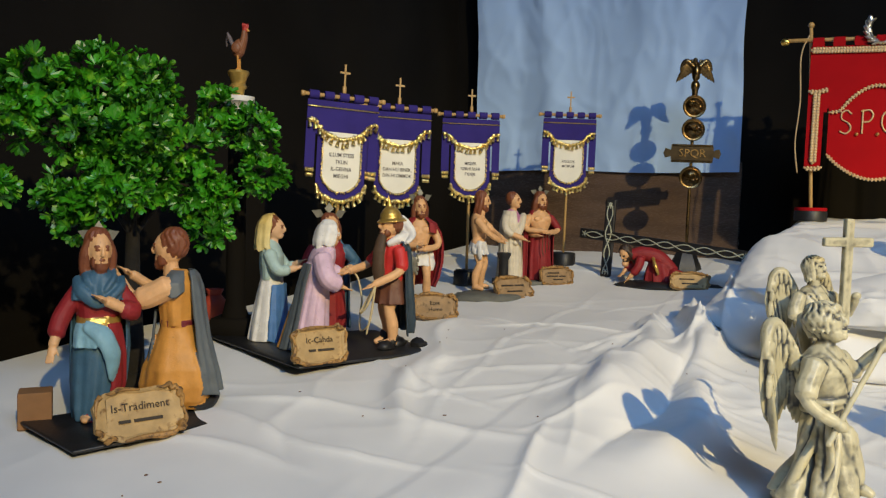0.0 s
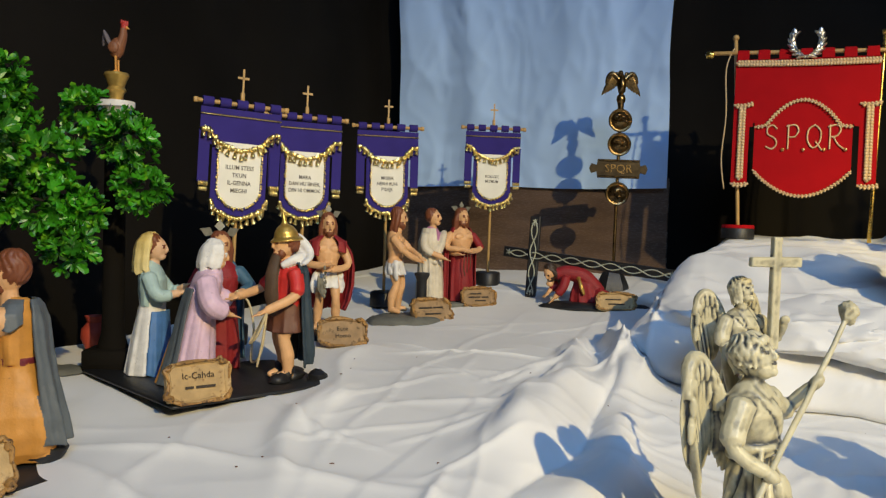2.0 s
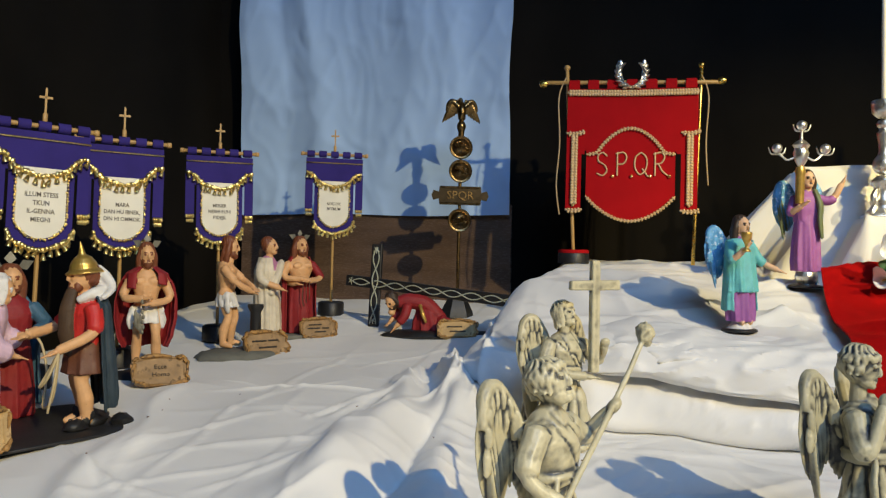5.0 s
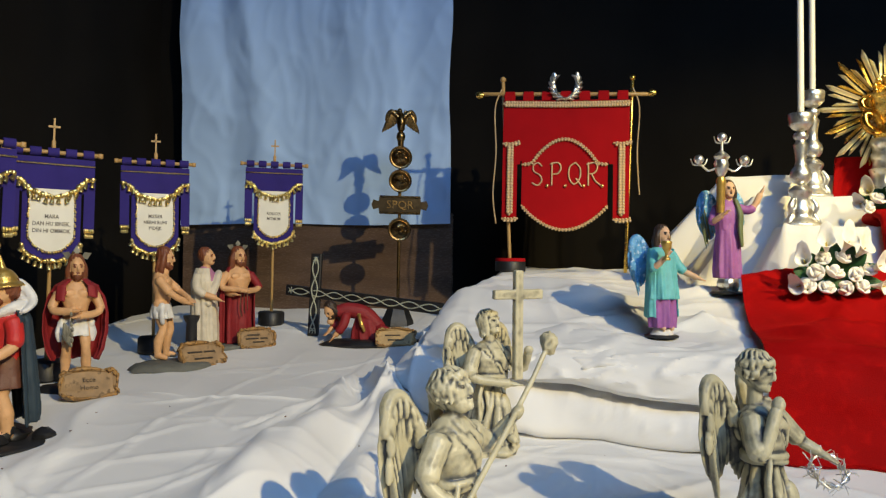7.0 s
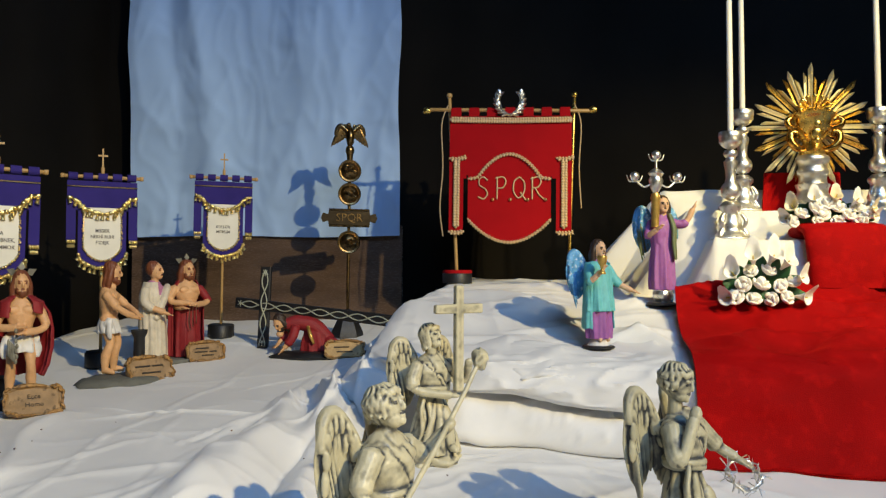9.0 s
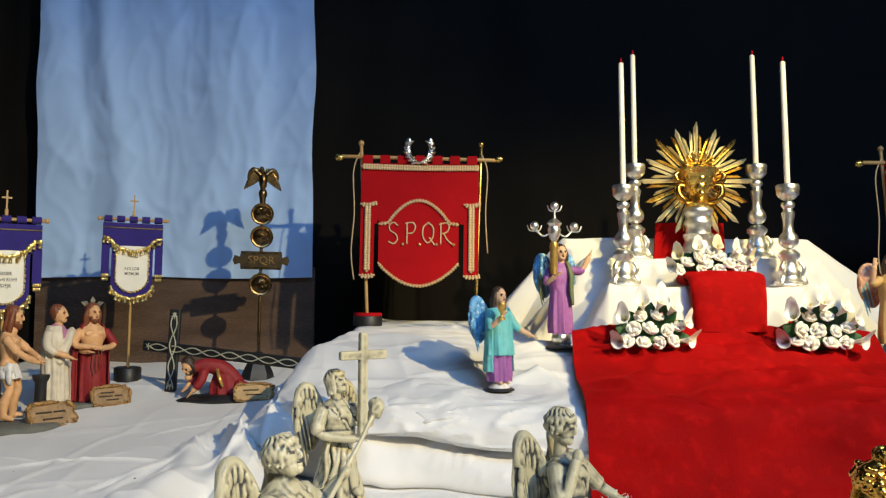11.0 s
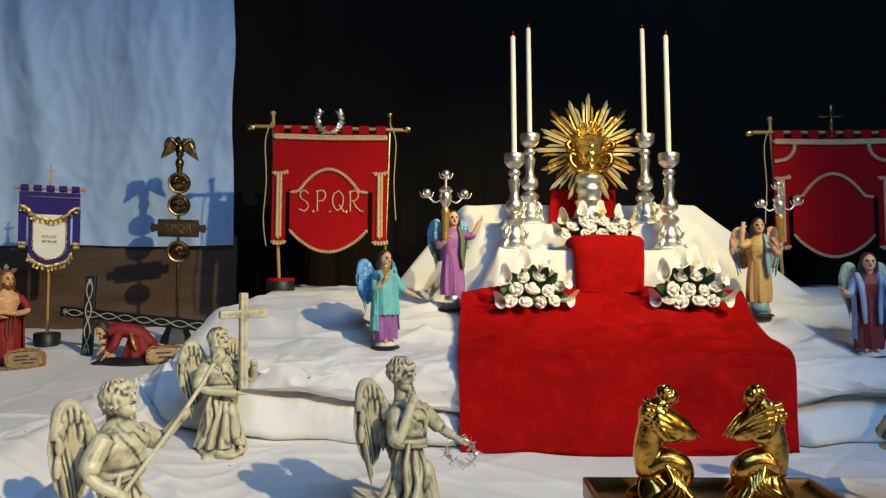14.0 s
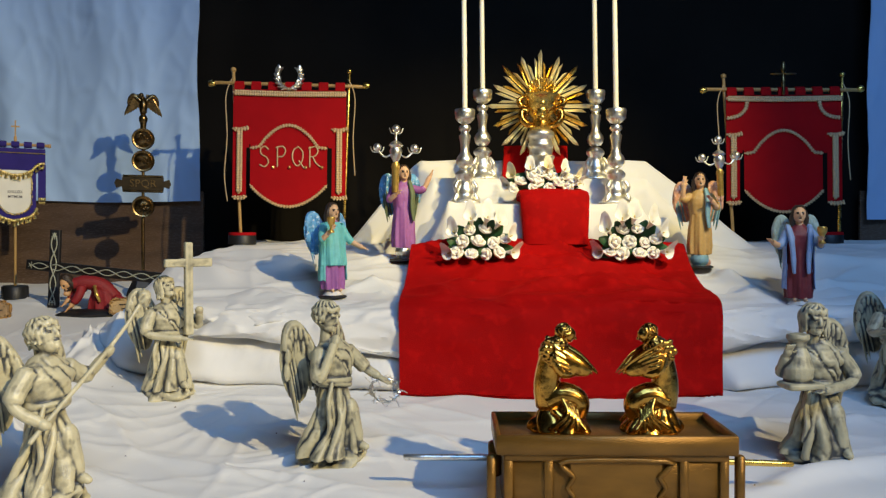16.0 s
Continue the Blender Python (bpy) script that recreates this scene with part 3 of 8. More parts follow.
def drape(x0, x1, edge, seed, label):
    """The upper layer of cloth: lies on the stage's top and hangs over its front to a loose edge."""
    nx = int((x1 - x0) / 0.008)
    rings = []
    for i in range(nx + 1):
        x = x0 + (x1 - x0) * i / nx
        ze = edge(x) + 0.006 * noise.noise(Vector((x * 7, seed, 0)))
        yb = float(np.interp(x, [-0.4, -0.05, 0.2, 0.46, 1.33, 1.46, 2.4], [2.11, 2.085, 2.07, 2.045, 2.05, 2.09, 2.09])) + 0.014 * noise.noise(Vector((x * 4, 3, seed))) + 0.005 * math.sin(19 * x)
        front = smooth_path([(yb + 0.24, 0, ground(x, yb + 0.24) - 0.012), (yb + 0.17, 0, ground(x, yb + 0.17) + 0.004), (yb + 0.10, 0, max(ground(x, yb + 0.10) + 0.004, 0.915)), (yb + 0.045, 0, 0.914), (yb + 0.008, 0, 0.897), (yb - 0.014, 0, 0.868), (yb - 0.018, 0, (0.86 + ze) / 2), (yb - 0.012, 0, ze + 0.006), (yb + 0.004, 0, ze)], 5)
        out, inn = [], []
        lay = float(smooth01(x0, x0 + 0.16, x)) if x0 < 0 else 1.0
        under = cloth_z(np.full(len(front), x), np.array([max(p.x, yb + 0.03) for p in front])) - 0.012 if lay < 1 else [0.0] * len(front)
        for k, p in enumerate(front):
            g = float(under[k])
            p = Vector((p.x + 0.03 * (1 - lay), 0, g + (p.z - g) * lay))
            v = k / (len(front) - 1)
            rip = 0.007 * v * noise.noise(Vector((x * 6 + 2 * p.z, p.z * 30, seed + 2))) + 0.004 * noise.noise(Vector((x * 11, p.z * 45 + p.x * 20, seed)))
            rip += 0.008 * max(0, 1 - abs(noise.noise(Vector((x * 7 + p.z * 9, p.z * 26 + p.x * 16 - x * 4, seed + 7)))) * 4) ** 1.5 * min(1, 3 * v) * lay
            out.append((x, p.x - rip - (0.010 * math.sin(9 * x + seed) * max(0, v - 0.5)), p.z + 0.5 * rip))
            inn.append((x, p.x - rip + 0.005, p.z + 0.5 * rip - 0.004))
        rings.append(out + inn[::-1])
    ob = Shape().rings(rings).make("white_cloth_layer", WHITE_CLOTH)
    return tagged(ob, label, "cloth", kind="structure")


drape(-0.14, 0.50, lambda x: float(np.interp(x, [-0.3, -0.22, -0.08, 0.19, 0.53], [0.908, 0.872, 0.850, 0.818, 0.785])), 1.0, "loose upper layer of white cotton hanging over the stage front")
drape(1.295, 2.60, lambda x: float(np.interp(x, [1.26, 1.38, 1.5, 1.8, 2.6], [0.800, 0.815, 0.836, 0.83, 0.81])), 5.0, "loose upper layer of white cotton hanging over the stage front")

# the table below the cloth
for x0, x1 in ((-1.68, 0.68), (0.70, 3.16)):
    t = thing("trestle_table", Matrix.Identity(4), "plain wooden trestle table hidden under the white cloth", "table", "tables under the cloth")
    Shape().box((x0, -0.24, 0.58), (x1, 3.46, 0.615), bevel=0.004).make("tabletop", WOOD_POLE, t)
    for lx in (x0 + 0.1, x1 - 0.1):
        for ly in (-0.1, 3.3):
            Shape().box((lx - 0.03, ly - 0.03, 0.0), (lx + 0.03, ly + 0.03, 0.58), bevel=0.004).make("leg", WOOD_POLE, t)


# ---- red cloths ----
def red_carpet():
    prof = smooth_path([(2.462, 0, 1.076), (2.44, 0, 1.076), (2.36, 0, 1.012), (2.25, 0, 0.966), (2.15, 0, 0.954), (2.068, 0, 0.940), (2.026, 0, 0.905), (2.004, 0, 0.80), (1.978, 0, 0.71), (1.962, 0, 0.69)], 8)
    n = 70
    s = Shape()
    top, bot = [], []
    for k, p in enumerate(prof):
        v = k / (len(prof) - 1)
        left = float(np.interp(v, [0, 0.3, 0.6, 1], [0.49, 0.475, 0.47, 0.478]))
        right = float(np.interp(v, [0, 0.3, 0.6, 1], [1.33, 1.325, 1.31, 1.285]))
        rt, rb = [], []
        for i in range(n + 1):
            u = i / n
            x = left + (right - left) * u
            y = p.x
            lump = (0.030 - 0.014 * float(smooth01(0.4, 0.65, v))) * noise.noise(Vector((x * 5, v * 6, 3))) + 0.008 * noise.noise(Vector((x * 13, v * 9, 8)))
            lump += 0.024 * max(0, 1 - abs(noise.noise(Vector((x * 4.5 + v * 3, v * 11 - x * 2, 5)))) * 3.2) ** 1.3 * (1 - 0.55 * float(smooth01(0.45, 0.75, v)))
            lump += 0.02 * math.exp(-((v - 0.30 - 0.03 * math.sin(6 * x)) / 0.04) ** 2) * math.sin(3 * x + 1)
            lump += 0.007 * math.exp(-((v - 0.885 - 0.006 * math.sin(4 * x)) / 0.014) ** 2)
            lump += 0.022 * math.exp(-((x - 0.98) / 0.16) ** 2 - ((v - 0.36) / 0.10) ** 2) + 0.012 * math.exp(-((x - 0.62) / 0.09) ** 2 - ((v - 0.44) / 0.07) ** 2)
            lump *= min(1, 7 * u + 0.05, 7 * (1 - u) + 0.05)
            sag = 0.02 * v ** 2 * math.sin(u * math.pi) + 0.006 * max(0, v - 0.9) * 10 * noise.noise(Vector((x * 7, 2, 9)))
            if v < 0.12 and 0.33 < u < 0.72:
                lump -= 0.02 * (1 - v / 0.12)
            over = float(smooth01(0.40, 0.62, v))
            y2 = y - 0.6 * lump * over - 0.004 * math.sin(9 * x) * float(smooth01(0.7, 0.85, v))
            z2 = p.z + lump * (1 - over) - sag * 0.3
            lie = max(1 - float(smooth01(0.38, 0.55, v)), float(smooth01(0.90, 0.96, v)))
            z2 += lie * max(0.0, ground(x, y2) + 0.007 - z2)
            nb = 0.001 + 0.003 * over
            rt.append((x, y2, z2))
            rb.append((x, y2 + nb, z2 - 0.005))
        top.append(rt)
        bot.append(rb)
    s.rings([a + b[::-1] for a, b in zip(top, bot)])
    return tagged(s.make("red_carpet", RED_VELVET), "wide red velvet cloth spread down the front of the altar steps", "cloth")


red_carpet()


def red_pad():
    prof = smooth_path([(2.62, 0, 1.232), (2.55, 0, 1.237), (2.50, 0, 1.238), (2.468, 0, 1.222), (2.452, 0, 1.17), (2.445, 0, 1.115), (2.444, 0, 1.080)], 6)
    rings = []
    for k, p in enumerate(prof):
        v = k / (len(prof) - 1)
        half = 0.108 + 0.004 * math.sin(5 * v) - 0.003 * v
        ring = []
        for i in range(28):
            a = 2 * math.pi * i / 28
            cx, cz = math.copysign(abs(math.cos(a)) ** 0.5, math.cos(a)), math.copysign(abs(math.sin(a)) ** 0.75, math.sin(a))
            t = Vector((0, -0.55, 0.75)) if 0.25 < v < 0.6 else (Vector((0, 0, 1)) if v <= 0.25 else Vector((0, -1, 0)))
            wob = 0.0025 * noise.noise(Vector((cx * 3, v * 8, cz)))
            ring.append(Vector((0.931 + half * cx, p.x, p.z)) + t * (0.021 * cz + wob))
        rings.append(ring)
    return tagged(Shape().rings(rings).make("red_pad", RED_VELVET), "folded red velvet pad hanging over the altar's step", "cloth")


red_pad()

s = Shape()
rings = []
for k in range(12):
    v = k / 11
    ring = []
    for i in range(24):
        a = 2 * math.pi * i / 24
        w = 0.118 * (1 - 0.06 * v)
        ring.append((0.905 + w * math.copysign(abs(math.cos(a)) ** 0.4, math.cos(a)), 2.775 + 0.012 * math.copysign(abs(math.sin(a)) ** 0.7, math.sin(a)) + 0.006 * math.sin(7 * math.cos(a)), 1.295 + 0.125 * v))
    rings.append(ring)
tagged(s.rings(rings).make("red_cloth", RED_VELVET), "small red velvet cloth hung behind the silver pedestal", "cloth")


# ---- the altar's silver and gold ----
def on_cloth(x, y, rz=0.0, lift=0.0):
    return pose(x, y, ground(x, y) + lift, 0, 0, rz)


STICK = [(0.001, 0.0), (0.046, 0.0), (0.048, 0.006), (0.044, 0.012), (0.036, 0.018), (0.033, 0.028), (0.036, 0.036), (0.030, 0.048), (0.024, 0.062), (0.026, 0.074), (0.033, 0.082), (0.034, 0.090), (0.026, 0.098), (0.018, 0.104), (0.021, 0.112),
         (0.029, 0.122), (0.031, 0.134), (0.027, 0.146), (0.018, 0.156), (0.015, 0.168), (0.016, 0.186), (0.020, 0.206), (0.021, 0.214), (0.015, 0.220), (0.014, 0.226), (0.020, 0.232), (0.022, 0.238), (0.018, 0.246),
         (0.022, 0.256), (0.030, 0.264), (0.035, 0.270), (0.034, 0.276), (0.036, 0.284), (0.036, 0.296), (0.033, 0.299), (0.012, 0.297), (0.001, 0.297)]


def candlestick(m, label):
    t = thing("candlestick", m, label, "candlestick", "candlesticks on the altar")
    Shape().box((-0.047, -0.047, 0.0), (0.047, 0.047, 0.012), bevel=0.004).make("foot_plate", SILVER, t)
    up = Matrix.Translation((0, 0, 0.008))
    low = [p for p in STICK if p[1] <= 0.104]
    Shape().lathe([(r, z * 1.0) for r, z in low] + [(0.001, 0.104)], 28, 0, up).make("base", SILVER, t)
    Shape().lathe([(0.001, 0.104)] + [p for p in STICK if 0.104 < p[1] <= 0.246] + [(0.001, 0.246)], 28, 0, up).make("stem", SILVER, t)
    Shape().lathe([(0.001, 0.246)] + [p for p in STICK if p[1] > 0.246], 28, 0, up).make("cup", SILVER, t)
    for k in range(3):
        a = math.radians(90 + 120 * k)
        c, q = math.cos(a), math.sin(a)
        Shape().tube([(0.030 * c, 0.030 * q, 0.075), (0.042 * c, 0.042 * q, 0.055), (0.036 * c, 0.036 * q, 0.035), (0.046 * c, 0.046 * q, 0.018), (0.05 * c, 0.05 * q, 0.01)], [0.006, 0.009, 0.007, 0.008, 0.005], 8).make("scroll", SILVER, t)
    return t


def candle(m, length, lean=0.0):
    t = thing("candle", m @ pose(0, 0, 0, 0, lean), "tall thin ivory candle, unlit, standing in a silver candlestick", "candle", "candles on the altar")
    Shape().lathe([(0.001, 0), (0.0085, 0), (0.0085, length * 0.5), (0.0078, length - 0.004), (0.004, length), (0.001, length)], 16).make("wax", WAX, t)
    Shape().tube([(0, 0, length - 0.002), (0.001, 0, length + 0.008), (0.0, 0, length + 0.014)], [0.0025, 0.003, 0.0015], 6).make("wick_cap", RED_FELT, t, "small red cap over the wick")
    return t


for x, y, z, n, lean in ((0.653, 2.555, 1.213, 0.380, -0.5), (1.140, 2.555, 1.213, 0.380, -1.0), (0.716, 2.70, 1.296, 0.362, -0.5), (1.103, 2.715, 1.296, 0.362, -0.9)):
    z = ground(x, y) - 0.001
    candlestick(pose(x, y, z, 0, 0, 8) @ Matrix.Diagonal((0.92, 0.92, 1, 1)), "turned silver candlestick standing on the white altar cloth")
    candle(pose(x, y, z + 0.303), n, lean)


def monstrance(m):
    t = thing("monstrance", m, "gilded sunburst with a crowned gold vase on a silver pedestal", "monstrance")
    Shape().lathe([(0.001, 0), (0.062, 0), (0.063, 0.008), (0.056, 0.014), (0.050, 0.03), (0.046, 0.04), (0.042, 0.05), (0.044, 0.058), (0.047, 0.064), (0.048, 0.070), (0.040, 0.074), (0.038, 0.092), (0.041, 0.096), (0.044, 0.104), (0.043, 0.112), (0.039, 0.116), (0.040, 0.128), (0.046, 0.133), (0.047, 0.146), (0.043, 0.150), (0.030, 0.156), (0.001, 0.156)], 36).make("pedestal", SILVER, t)
    ctr = 0.235
    Shape().lathe([(0.001, 0.150), (0.034, 0.152), (0.038, 0.162), (0.030, 0.172), (0.026, 0.19), (0.038, 0.205), (0.050, 0.222), (0.056, 0.240), (0.058, 0.256), (0.066, 0.262), (0.067, 0.268), (0.050, 0.273), (0.001, 0.274)], 28).make("vase", GOLD, t)
    Shape().ball((0, -0.036, 0.212), (0.021, 0.016, 0.024)).ball((0, -0.046, 0.190), (0.011, 0.010, 0.011)).ball((0, -0.05, 0.235), (0.012, 0.008, 0.014)).make("boss", GOLD, t)
    crown = Shape()
    for k in range(9):
        a = math.radians(200 - 27.5 * k)
        crown.tube([(0.022 * math.cos(a), -0.02, 0.282 + 0.012 * math.sin(a)), (0.044 * math.cos(a), -0.026, 0.288 + 0.030 * math.sin(a))], [0.004, 0.008], 8)
    crown.lathe([(0.001, 0.268), (0.036, 0.268), (0.040, 0.275), (0.034, 0.284), (0.001, 0.29)], 20)
    crown.make("crown", GOLD, t)
    for sx in (-1, 1):
        Shape().tube([(sx * 0.026, -0.018, 0.168), (sx * 0.050, -0.026, 0.172), (sx * 0.066, -0.026, 0.190), (sx * 0.066, -0.024, 0.212), (sx * 0.052, -0.026, 0.214), (sx * 0.050, -0.028, 0.200)], [0.008, 0.012, 0.012, 0.011, 0.008, 0.005], 10).make("scroll", CHERUB_GOLD, t)
        Shape().tube([(sx * 0.050, -0.02, 0.226), (sx * 0.070, -0.024, 0.232), (sx * 0.076, -0.024, 0.248), (sx * 0.064, -0.024, 0.256)], [0.008, 0.010, 0.009, 0.006], 10).make("scroll", CHERUB_GOLD, t)
    rays = 16
    for k in range(rays):
        a = math.radians(90 + 360 / rays * k)
        if abs(math.sin(a) + 1) < 0.05:
            continue
        c, d = Vector((math.cos(a), 0, math.sin(a))), Vector((-math.sin(a), 0, math.cos(a)))
        turn = 1 if math.cos(a) < 0.05 else -1
        for q, (off, ln, w1) in enumerate(((-0.0130 * turn, 0.144, 0.0048), (0.0, 0.184 if k % 2 == 0 else 0.174, 0.0072), (0.0125 * turn, 0.158, 0.0048))):
            r0, w0 = 0.048, w1 * 0.62
            fan = 0.035 * (q - 1) * turn
            cd = (c + d * fan).normalized()
            o = Vector((0, 0.012 + 0.003 * abs(q - 1), ctr)) + d * off * 0.8
            tip = d * w1 * (0.85 if q != 1 else -0.35) * turn
            v = [o + cd * r0 - d * w0, o + cd * r0 + d * w0, o + cd * ln * 0.90 + d * w1, o + cd * ln + tip, o + cd * ln * 0.90 - d * w1,
                 o + cd * r0 + Vector((0, -0.005, 0)), o + cd * ln * 0.92 + Vector((0, -0.007, 0))]
            v += [p + Vector((0, 0.004, 0)) for p in v[:5]]
            f = [(0, 5, 6, 4), (5, 1, 2, 6), (6, 2, 3), (4, 6, 3), (0, 1, 5), (7, 11, 10, 9, 8), (0, 4, 11, 7), (4, 3, 10, 11), (3, 2, 9, 10), (2, 1, 8, 9), (1, 0, 7, 8)]
            Shape().add(v, f).make("ray", GILT if (k + q) % 3 else GOLD, t, sharp=True)
    return t


monstrance(on_cloth(0.914, 2.70, 0, 0.002) @ Matrix.Diagonal((1, 1, 1.05, 1)))


SPADIX = mat("yellow_spadix", (0.55, 0.42, 0.08), 0.6, bump=0.2)


# ---- bouquets of silk roses and lilies ----
def rose(s, c, r, m, seed):
    """A half-open bloom facing -y: a bud, with two rounds of cupped petals."""
    q = random.Random(seed)
    c = Vector(c)
    tilt = Euler((q.uniform(-1.1, -0.1), 0, q.uniform(-0.7, 0.7))).to_matrix()
    s.ball(c + tilt @ Vector((0, -0.25 * r, 0)), (0.42 * r, 0.55 * r, 0.42 * r), m, 8)
    for num, rad, back, open_by, size in ((3, 0.40, -0.30, 0.25, 0.62), (5, 0.68, 0.05, 0.75, 0.74)):
        ph = q.uniform(0, 6)
        for k in range(num):
            a = ph + 2 * math.pi * (k + q.uniform(-0.12, 0.12)) / num
            out = Vector((math.cos(a), 0, math.sin(a)))
            way = (out * math.sin(open_by) + Vector((0, -math.cos(open_by), 0))).normalized()
            side = way.cross(out.cross(Vector((0, 1, 0)))).normalized()
            rot = Matrix((way.cross(side), side, way)).transposed()
            s.ball(c + tilt @ (out * rad * r + Vector((0, back * r, 0)) + way * 0.2 * r), (size * r * q.uniform(0.9, 1.1), 0.26 * r, 0.58 * r), m, 9, turn=tilt @ rot)


def lily(s, c, d, size, m):
    """A rolled trumpet that opens along d, with a pointed lip."""
    d = Vector(d).normalized()
    rot = d.to_track_quat("Z", "X").to_matrix()
    n = 18
    rings = []
    for k in range(9):
        u = k / 8
        ring = []
        for i in range(n):
            a = 2 * math.pi * i / n
            r = size * (0.10 + 0.20 * u + 0.32 * u ** 3) * (1 + (0.75 * u ** 3) * max(0, math.cos(a)) ** 5)
            z = size * (1.30 * u + (0.80 * max(0, math.cos(a)) ** 4 - 0.12) * u ** 4)
            ring.append(Vector(c) + rot @ Vector((r * math.cos(a), r * math.sin(a), z)))
        rings.append(ring)
    inner = [[p + (sum(r, Vector()) / n - p) * 0.08 for p in r] for r in rings]
    s.rings(rings + inner[::-1], m, True)


def leaf(s, base, tip, width, m, droop=0.0):
    base, tip = Vector(base), Vector(tip)
    d = tip - base
    side = d.cross(Vector((0, -1, 0.3))).normalized()
    nrm = side.cross(d).normalized()
    rows = []
    for k in range(7):
        u = k / 6
        w = width * math.sin(math.pi * (u * 0.92 + 0.04)) ** 0.8
        mid = base + d * u - Vector((0, 0, droop * u * u))
        rows.append([mid - side * w, mid + nrm * w * 0.25, mid + side * w, mid + nrm * (w * 0.25 - 0.0015)])
    s.rings(rows, m, True)


def bouquet(m, label, seed, wide=0.12, cream=False, high=0.118):
    t = thing("bouquet", m, label, "flowers", "bouquets on the altar")
    q = random.Random(seed)
    petal = PETAL_CREAM if cream else PETAL
    flat = wide > 0.13
    spots = [(-0.070, 0.016), (-0.026, 0.012), (0.018, 0.014), (0.060, 0.018), (-0.056, 0.052), (-0.012, 0.050), (0.034, 0.048), (0.074, 0.056), (-0.028, 0.086), (0.016, 0.088), (0.052, 0.080), (-0.006, 0.108)]
    for k, (x, z) in enumerate(spots if flat else spots[:10]):
        if flat:
            x, z = x * 1.45, z * 0.60 + 0.004
        s = Shape()
        rose(s, (x + q.uniform(-0.005, 0.005), -0.034 + 0.22 * z + q.uniform(-0.008, 0.008), z + 0.008), 0.0185 + q.uniform(-0.003, 0.002), 0, seed * 50 + k)
        s.make("rose", PETAL, t)
    for k, deg in enumerate((-8, 24, 52, 84, 112, 146, 190)):
        a = math.radians(deg + q.uniform(-6, 6))
        c = (wide * 0.68 * math.cos(a), -0.016, 0.036 + high * (0.66 if math.sin(a) > 0 else 0.3) * math.sin(a))
        dv = Vector((0.9 * math.cos(a) + q.uniform(-0.15, 0.15), -0.95, 0.85 * math.sin(a) + 0.12)).normalized()
        s = Shape()
        lily(s, c, dv, (0.027 if flat else 0.034) + q.uniform(-0.003, 0.005), 0)
        lob = s.make("lily", petal if k % 2 else PETAL, t)
        Shape().tube([tuple(Vector(c) + dv * 0.012), tuple(Vector(c) + dv * 0.036)], [0.0026, 0.0016], 6).make("spadix", SPADIX, lob)
    for k in range(9):
        a = math.radians(4 + 172 * k / 8 + q.uniform(-6, 6))
        s = Shape()
        leaf(s, (0.03 * math.cos(a), 0.012, 0.03 + 0.02 * math.sin(a)), (wide * 0.92 * math.cos(a), -0.014, 0.032 + high * 0.92 * math.sin(a)), 0.021, 0, 0.006)
        s.make("leaf", DARK_LEAF, t)
    Shape().ball((0, 0.0, 0.028), (wide * 0.55, 0.022, 0.026), 0, 14, rough=0.2).make("holder", DARK_LEAF, t)
    return t


bouquet(pose(0.694, 2.388, 1.030, 0, 0, 4) @ Matrix.Diagonal((0.98, 1, 0.98, 1)), "posy of white silk roses and lilies on the red cloth", 1)
bouquet(pose(1.152, 2.388, 1.030, 0, 0, -4) @ Matrix.Diagonal((0.98, 1, 0.98, 1)), "posy of white silk roses and lilies on the red cloth", 2)
bouquet(pose(0.900, 2.530, 1.238, 0, 0, 0) @ Matrix.Diagonal((0.95, 1, 0.9, 1)), "cream and white silk flower spray lying before the silver pedestal", 3, wide=0.15, cream=True, high=0.062)


# ---- red banners on two poles ----
def arc(x0, z0, x1, z1, bulge, n=14, power=0.85):
    """Points from one end to the other, bowed up (or down) by bulge; a low power gives a fuller bow."""
    out = []
    for k in range(n + 1):
        u = k / n if power > 0.7 else 0.5 - 0.5 * math.cos(math.pi * k / n)
        out.append((x0 + (x1 - x0) * u, z0 + (z1 - z0) * u + bulge * math.sin(math.pi * u) ** power))
    return out


def braid(parent, name, pts, y, width=0.008, beads=0.011, material=None, pearl=True):
    """A ribbed braid along (x, z) points with loops hanging beside it."""
    s = Shape()
    path = smooth_path([(x, y, z) for x, z in pts], 4)
    s.tube([tuple(p) for p in path], [width * 0.35], 6, 0, 1)
    run = 0.0
    for a, b in zip(path, path[1:]):
        d = b - a
        run += d.length
        while run > beads:
            run -= beads
            dn = d.normalized()
            side = Vector((-dn.z, 0, dn.x))
            c = b - dn * run
            s.ball(c + side * width * 0.3 + Vector((0, -0.002, 0)), (width * 0.42, width * 0.34, width * 0.42), 0, 7)
            s.ball(c - side * width * 0.45 + Vector((0, -0.002, 0)), (width * 0.42, width * 0.34, width * 0.42), 0, 7)
    return s.make(name, material or BRAID, parent)


def panel(parent, name, outline, y, material, thick=0.004):
    return Shape().plate(outline, y, y + thick).make(name, material, parent, sharp=True)


